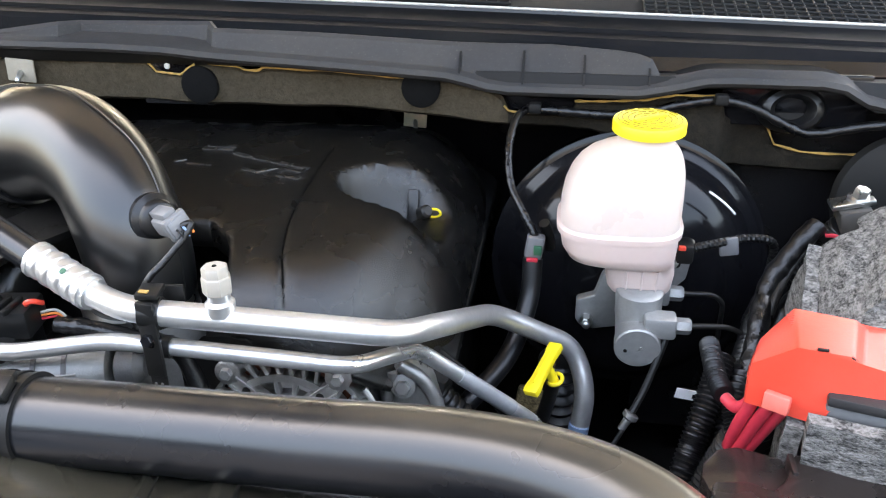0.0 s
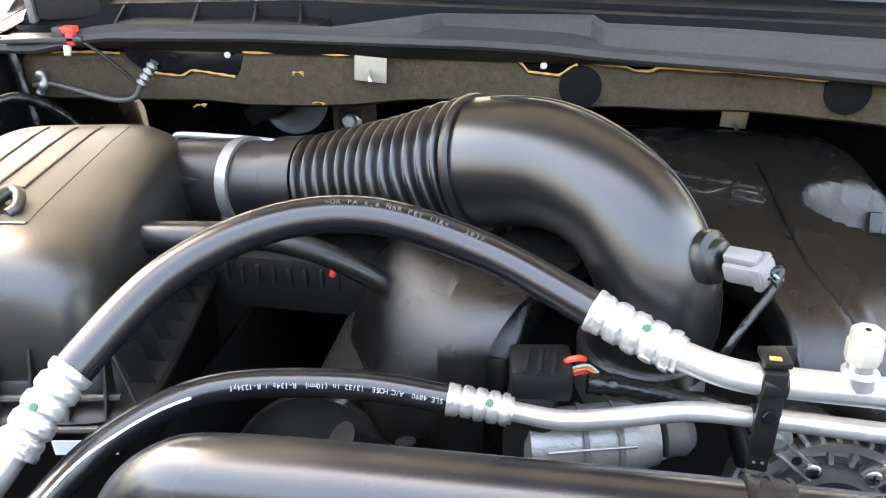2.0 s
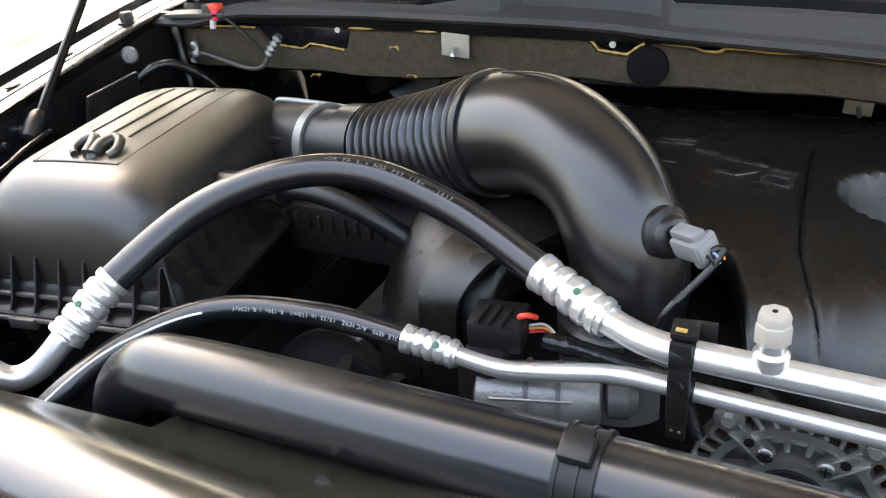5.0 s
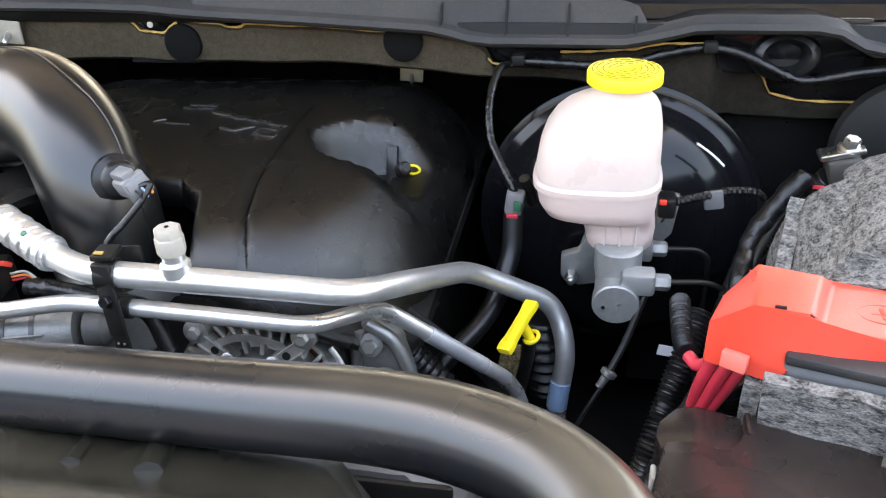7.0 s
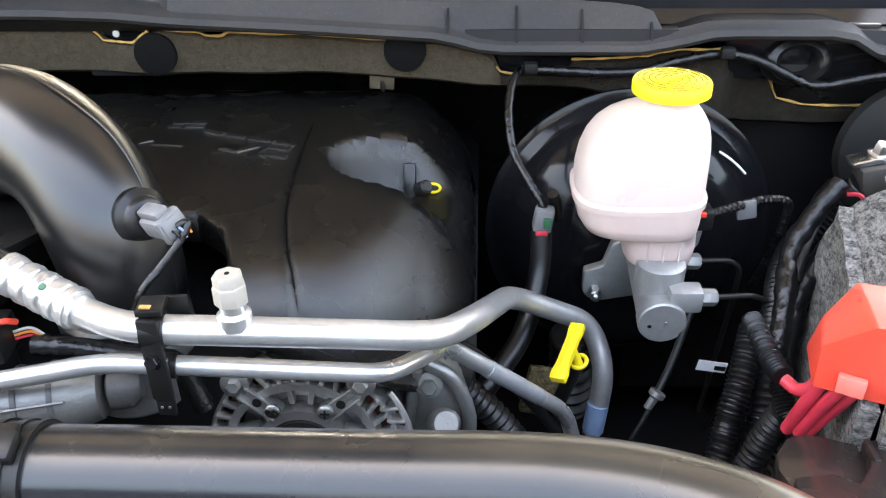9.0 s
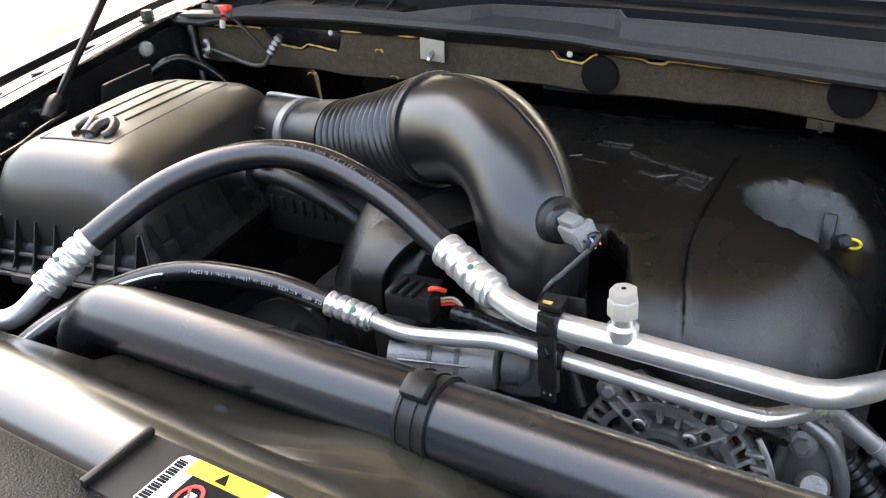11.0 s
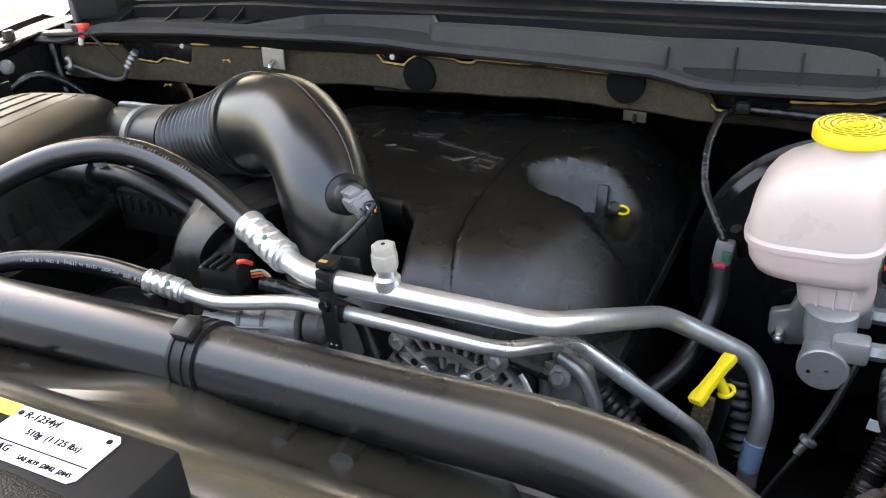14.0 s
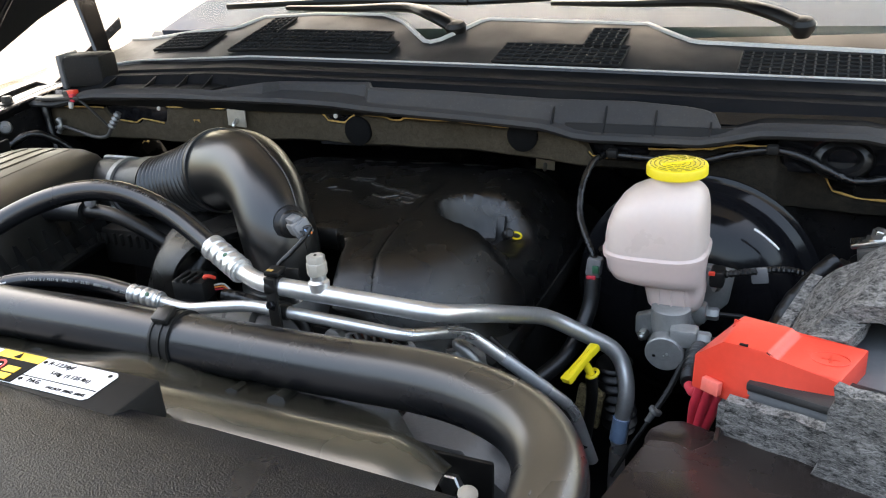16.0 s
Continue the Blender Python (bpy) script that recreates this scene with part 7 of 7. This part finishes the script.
    far = [(0.150, 0.485, 1.236), (0.153, 0.480, 1.262), (0.172, 0.490, 1.2800), (0.207, 0.481, 1.2795), (0.213, 0.480, 1.2738), (0.259, 0.476, 1.2722),
           (0.259, 0.476, 1.2475), (0.205, 0.482, 1.2560), (0.198, 0.485, 1.2450), (0.190, 0.487, 1.2385)]
    shell = loft([[Vector(q) for q in near], [Vector(q) for q in far]])
    bmesh.ops.bevel(shell, geom=shell.edges[:], offset=0.0022, segments=2, affect="EDGES", profile=0.6)
    part("shell", shell, "red", r, sharp=40)
    part("tab", box((0.157, 0.4365, 1.246), (0.015, 0.006, 0.011), 0.0012, Matrix.Rotation(radians(-28), 4, "Z") @ Matrix.Rotation(radians(-8), 4, "X")), "red_tab", r, "pale worn red latch tab")
    for p, q in (((0.174, 0.4400, 1.2826), (0.180, 0.4398, 1.2822)), ((0.1925, 0.4395, 1.2790), (0.1990, 0.4380, 1.2745))):
        part("slot", tube([p, q], 0.0011, 6, 2), "deep", r, "dark moulded slot")
    ring = [Vector((0.234 + 0.013 * math.cos(a), 0.4535 + 0.009 * math.sin(a), 1.2727)) for a in [2 * math.pi * k / 24 for k in range(25)]]
    mark = sweep(ring, 0.0006, 6)
    box((0.234, 0.4535, 1.2727), (0.012, 0.0016, 0.0008), 0, None, mark)
    box((0.234, 0.4535, 1.2727), (0.002, 0.010, 0.0008), 0, None, mark)
    part("plus_mark", mark, "red", r, "moulded ring with a plus sign")
    for i in range(6):
        part("grip_line", tube([(0.166, 0.470 + i * 0.0022, 1.2798), (0.174, 0.468 + i * 0.0022, 1.2800)], 0.0004, 5, 2), "red", r)
    for pts in ([(0.136, 0.470, 1.222), (0.141, 0.461, 1.222), (0.146, 0.455, 1.230), (0.150, 0.455, 1.242)], [(0.149, 0.452, 1.244), (0.147, 0.452, 1.231), (0.143, 0.455, 1.214), (0.141, 0.462, 1.190)], [(0.156, 0.444, 1.246), (0.155, 0.444, 1.236), (0.151, 0.450, 1.218), (0.146, 0.457, 1.192)], [(0.165, 0.443, 1.246), (0.162, 0.443, 1.234), (0.158, 0.450, 1.216), (0.150, 0.457, 1.190)]):
        solo("battery_cable", tube(pts, 0.0040, 14), "red_wire", pts[-1], "red battery cable below the terminal cover", "cable", "battery cables")
    s = thing("battery_post_sensor", (0.264, 0.69, 1.26), "grey battery sensor clamped with a steel bolt", "sensor")
    part("body", box((0.266, 0.688, 1.252), (0.026, 0.026, 0.026), 0.003, Matrix.Rotation(radians(-12), 4, "Y")), "grey_plastic", s)
    part("clamp", box((0.262, 0.690, 1.2675), (0.034, 0.018, 0.005), 0.0015, Matrix.Rotation(radians(-14), 4, "Y")), "steel", s)
    part("bolt", hexbolt((0.268, 0.690, 1.273), (0.15, -0.1, 1), 0.0065, 0.007), "steel", s)
    part("plug", box((0.244, 0.680, 1.241), (0.018, 0.014, 0.013), 0.002, Matrix.Rotation(radians(25), 4, "Y")), "satin", s)
    part("bare_wires", tube([(0.242, 0.672, 1.244), (0.249, 0.667, 1.246), (0.254, 0.665, 1.241)], 0.0018, 6), "red_wire", s)
    part("lead", tube([(0.238, 0.68, 1.238), (0.222, 0.665, 1.228), (0.205, 0.64, 1.212), (0.195, 0.62, 1.195)], 0.004, 10), "satin", s)
    part("lead", tube([(0.282, 0.69, 1.252), (0.30, 0.695, 1.254), (0.33, 0.70, 1.25)], 0.005, 10), "tape", s)

    fb = thing("fuse_box", (0.22, 0.36, 1.1), "brown-black fuse box with a stepped plastic lid", "fuse box")
    lid = [(0.119, 0.395), (0.139, 0.398), (0.151, 0.392), (0.160, 0.402), (0.1684, 0.4243), (0.192, 0.4194), (0.244, 0.410), (0.40, 0.355), (0.40, 0.20), (0.075, 0.20), (0.104, 0.325)]
    part("lid", prism(lid, 0.020, Matrix.Translation((0, 0, 1.200)), 0.003), "brown", fb)
    step = [(0.115, 0.4056), (0.117, 0.4173), (0.127, 0.4305), (0.1387, 0.4345), (0.164, 0.427), (0.166, 0.390), (0.12, 0.385)]
    part("step", prism(step, 0.018, Matrix.Translation((0, 0, 1.195)), 0.002), "brown", fb)
    part("skirt", prism([(x + 0.002, y - 0.003) for x, y in lid], 0.10, Matrix.Translation((0, 0, 1.10)), 0.003), "brown", fb)
    part("tab", box((0.1145, 0.390, 1.19), (0.003, 0.012, 0.02), 0.001), "cap_white", fb)
    part("blade", box((0.1655, 0.4130, 1.215), (0.0035, 0.017, 0.014), 0.001), "brown", fb)


def build_left_clutter():
    sp = thing("ground_wire", (-0.8, 0.80, 1.31), "grey wire loop with pale coiled sleeves", "wire")
    part("wire", tube([(-0.885, 0.789, 1.298), (-0.865, 0.787, 1.301), (-0.84, 0.785, 1.297), (-0.80, 0.783, 1.289), (-0.775, 0.783, 1.291), (-0.765, 0.786, 1.303), (-0.752, 0.79, 1.318)], 0.0028, 10), "grey_plastic", sp)
    part("sleeve", tube([(-0.765, 0.786, 1.305), (-0.757, 0.788, 1.315), (-0.749, 0.791, 1.326)], ripple(0.0046, 0.0012, 4), 14, 14), "cast_mid", sp, "pale coiled sleeve")
    part("sleeve", tube([(-0.875, 0.788, 1.313), (-0.870, 0.786, 1.304), (-0.877, 0.785, 1.292)], ripple(0.0044, 0.001, 2), 14, 10), "cast_mid", sp, "pale coiled sleeve")
    sw = thing("hood_switch", (-0.835, 0.79, 1.35), "red and black hood switch on a grey bracket", "switch")
    part("bracket", box((-0.86, 0.792, 1.346), (0.09, 0.022, 0.005), 0.001, Matrix.Rotation(radians(-3), 4, "Y")), "grey_plastic", sw)
    part("plug", box((-0.832, 0.790, 1.3555), (0.015, 0.011, 0.006), 0.001), "red", sw, "red plug")
    part("housing", box((-0.842, 0.790, 1.352), (0.012, 0.012, 0.012), 0.002), "grey_plastic", sw)
    part("latch", box((-0.828, 0.785, 1.348), (0.008, 0.008, 0.012), 0.001), "red_wire", sw)
    part("tip", lathe([(0.002, 0), (0.004, 0.001), (0.0035, 0.010), (0.002, 0.011)], axis((-0.834, 0.785, 1.342), (0, -0.3, -1)), 12), "cap_white", sw)
    part("wire", tube([(-0.825, 0.786, 1.35), (-0.80, 0.784, 1.335), (-0.78, 0.784, 1.318), (-0.768, 0.786, 1.305)], 0.002, 8), "satin", sw)
    g = thing("firewall_grommet", (-0.63, 0.93, 1.23), "black rubber grommet with a plug in the firewall", "grommet")
    part("disc", lathe([(0.010, 0), (0.042, 0.0), (0.044, 0.008), (0.038, 0.014), (0.030, 0.012), (0.010, 0.016)], axis((-0.66, 0.93, 1.245), (0.1, -1, 0.3)), 36), "rubber", g)
    part("plug", box((-0.685, 0.90, 1.245), (0.05, 0.025, 0.02), 0.004, Matrix.Rotation(radians(-25), 4, "Y")), "satin", g)
    st = thing("stud_plate", (-0.60, 0.93, 1.24), "pale plate with a steel stud nut on the firewall", "bracket")
    part("plate", box((-0.585, 0.90, 1.238), (0.05, 0.004, 0.035), 0.004), "felt", st)
    part("nut", hexbolt((-0.588, 0.895, 1.236), (0, -1, 0.2), 0.0075, 0.008), "steel", st)
    part("pocket", box((-0.590, 0.8985, 1.236), (0.026, 0.002, 0.024), 0.001), "deep", st)
    solo("vacuum_line", tube([(-0.685, 0.690, 1.290), (-0.672, 0.688, 1.2945), (-0.60, 0.684, 1.2945), (-0.53, 0.68, 1.290)], 0.0030, 10), "alu_dull", (-0.6, 0.72, 1.29), "thin bright metal tube behind the duct", "pipe")


def build_yard():
    """Far sunlit yard: a parked pickup and a low pale building line."""
    px, py, z = -16.2, 12.4, GROUND
    v = thing("parked_truck", (px, py, z), "silver parked pickup truck across the yard", "truck")
    stand = Matrix.Translation((px, py + 0.85, z)) @ Matrix.Rotation(radians(90), 4, "X")
    part("body", prism([(-2.6, 0.45), (2.6, 0.45), (2.6, 0.9), (2.5, 1.05), (1.2, 1.1), (0.7, 1.7), (-0.6, 1.72), (-0.9, 1.1), (-2.6, 1.08)], 1.7, stand, 0.06), "silver", v)
    part("window_band", prism([(-0.5, 1.15), (0.95, 1.12), (0.62, 1.6), (-0.5, 1.62)], 1.74, Matrix.Translation((0, 0.02, 0)) @ stand, 0.02), "dark_glass", v)
    for dx in (-1.7, 1.7):
        for dy in (-0.90, 0.70):
            wh = part("wheel", lathe([(0.1, 0), (0.36, 0), (0.38, 0.05), (0.38, 0.18), (0.36, 0.22), (0.1, 0.22)], axis((px + dx, py + dy, z + 0.38), (0, 1, 0)), 28), "rubber", v)
            part("rim", lathe([(0.05, -0.01), (0.22, -0.01), (0.22, 0.03), (0.05, 0.04)], axis((px + dx, py + dy, z + 0.38), (0, 1, 0)), 20), "satin", wh)
    # Wall out of view, added to cut low sky light from the front.
    solo("sky_blocking_wall", box((0, -7.0, GROUND + 1.8), (44, 0.3, 3.6), 0.02), "render", (0, -7.0, GROUND), "plain unseen wall added behind the camera to block low sky", "wall", kind="structure")
    solo("backdrop", box((0, 40, GROUND + 2), (160, 0.3, 4), 0.02), "concrete", (0, 40, GROUND), "pale wall at the far side of the yard", "wall", kind="structure")


build_ground()
build_firewall()
build_cowl()
build_hood()
build_fender()
build_airbox()
build_engine()
build_intake()
build_brakes()
build_battery()
build_radiator_hose()
build_front()
build_suction_line()
build_liquid_line()
build_pipe_bracket()
build_dipstick()
build_wiring()
build_left_clutter()
build_yard()
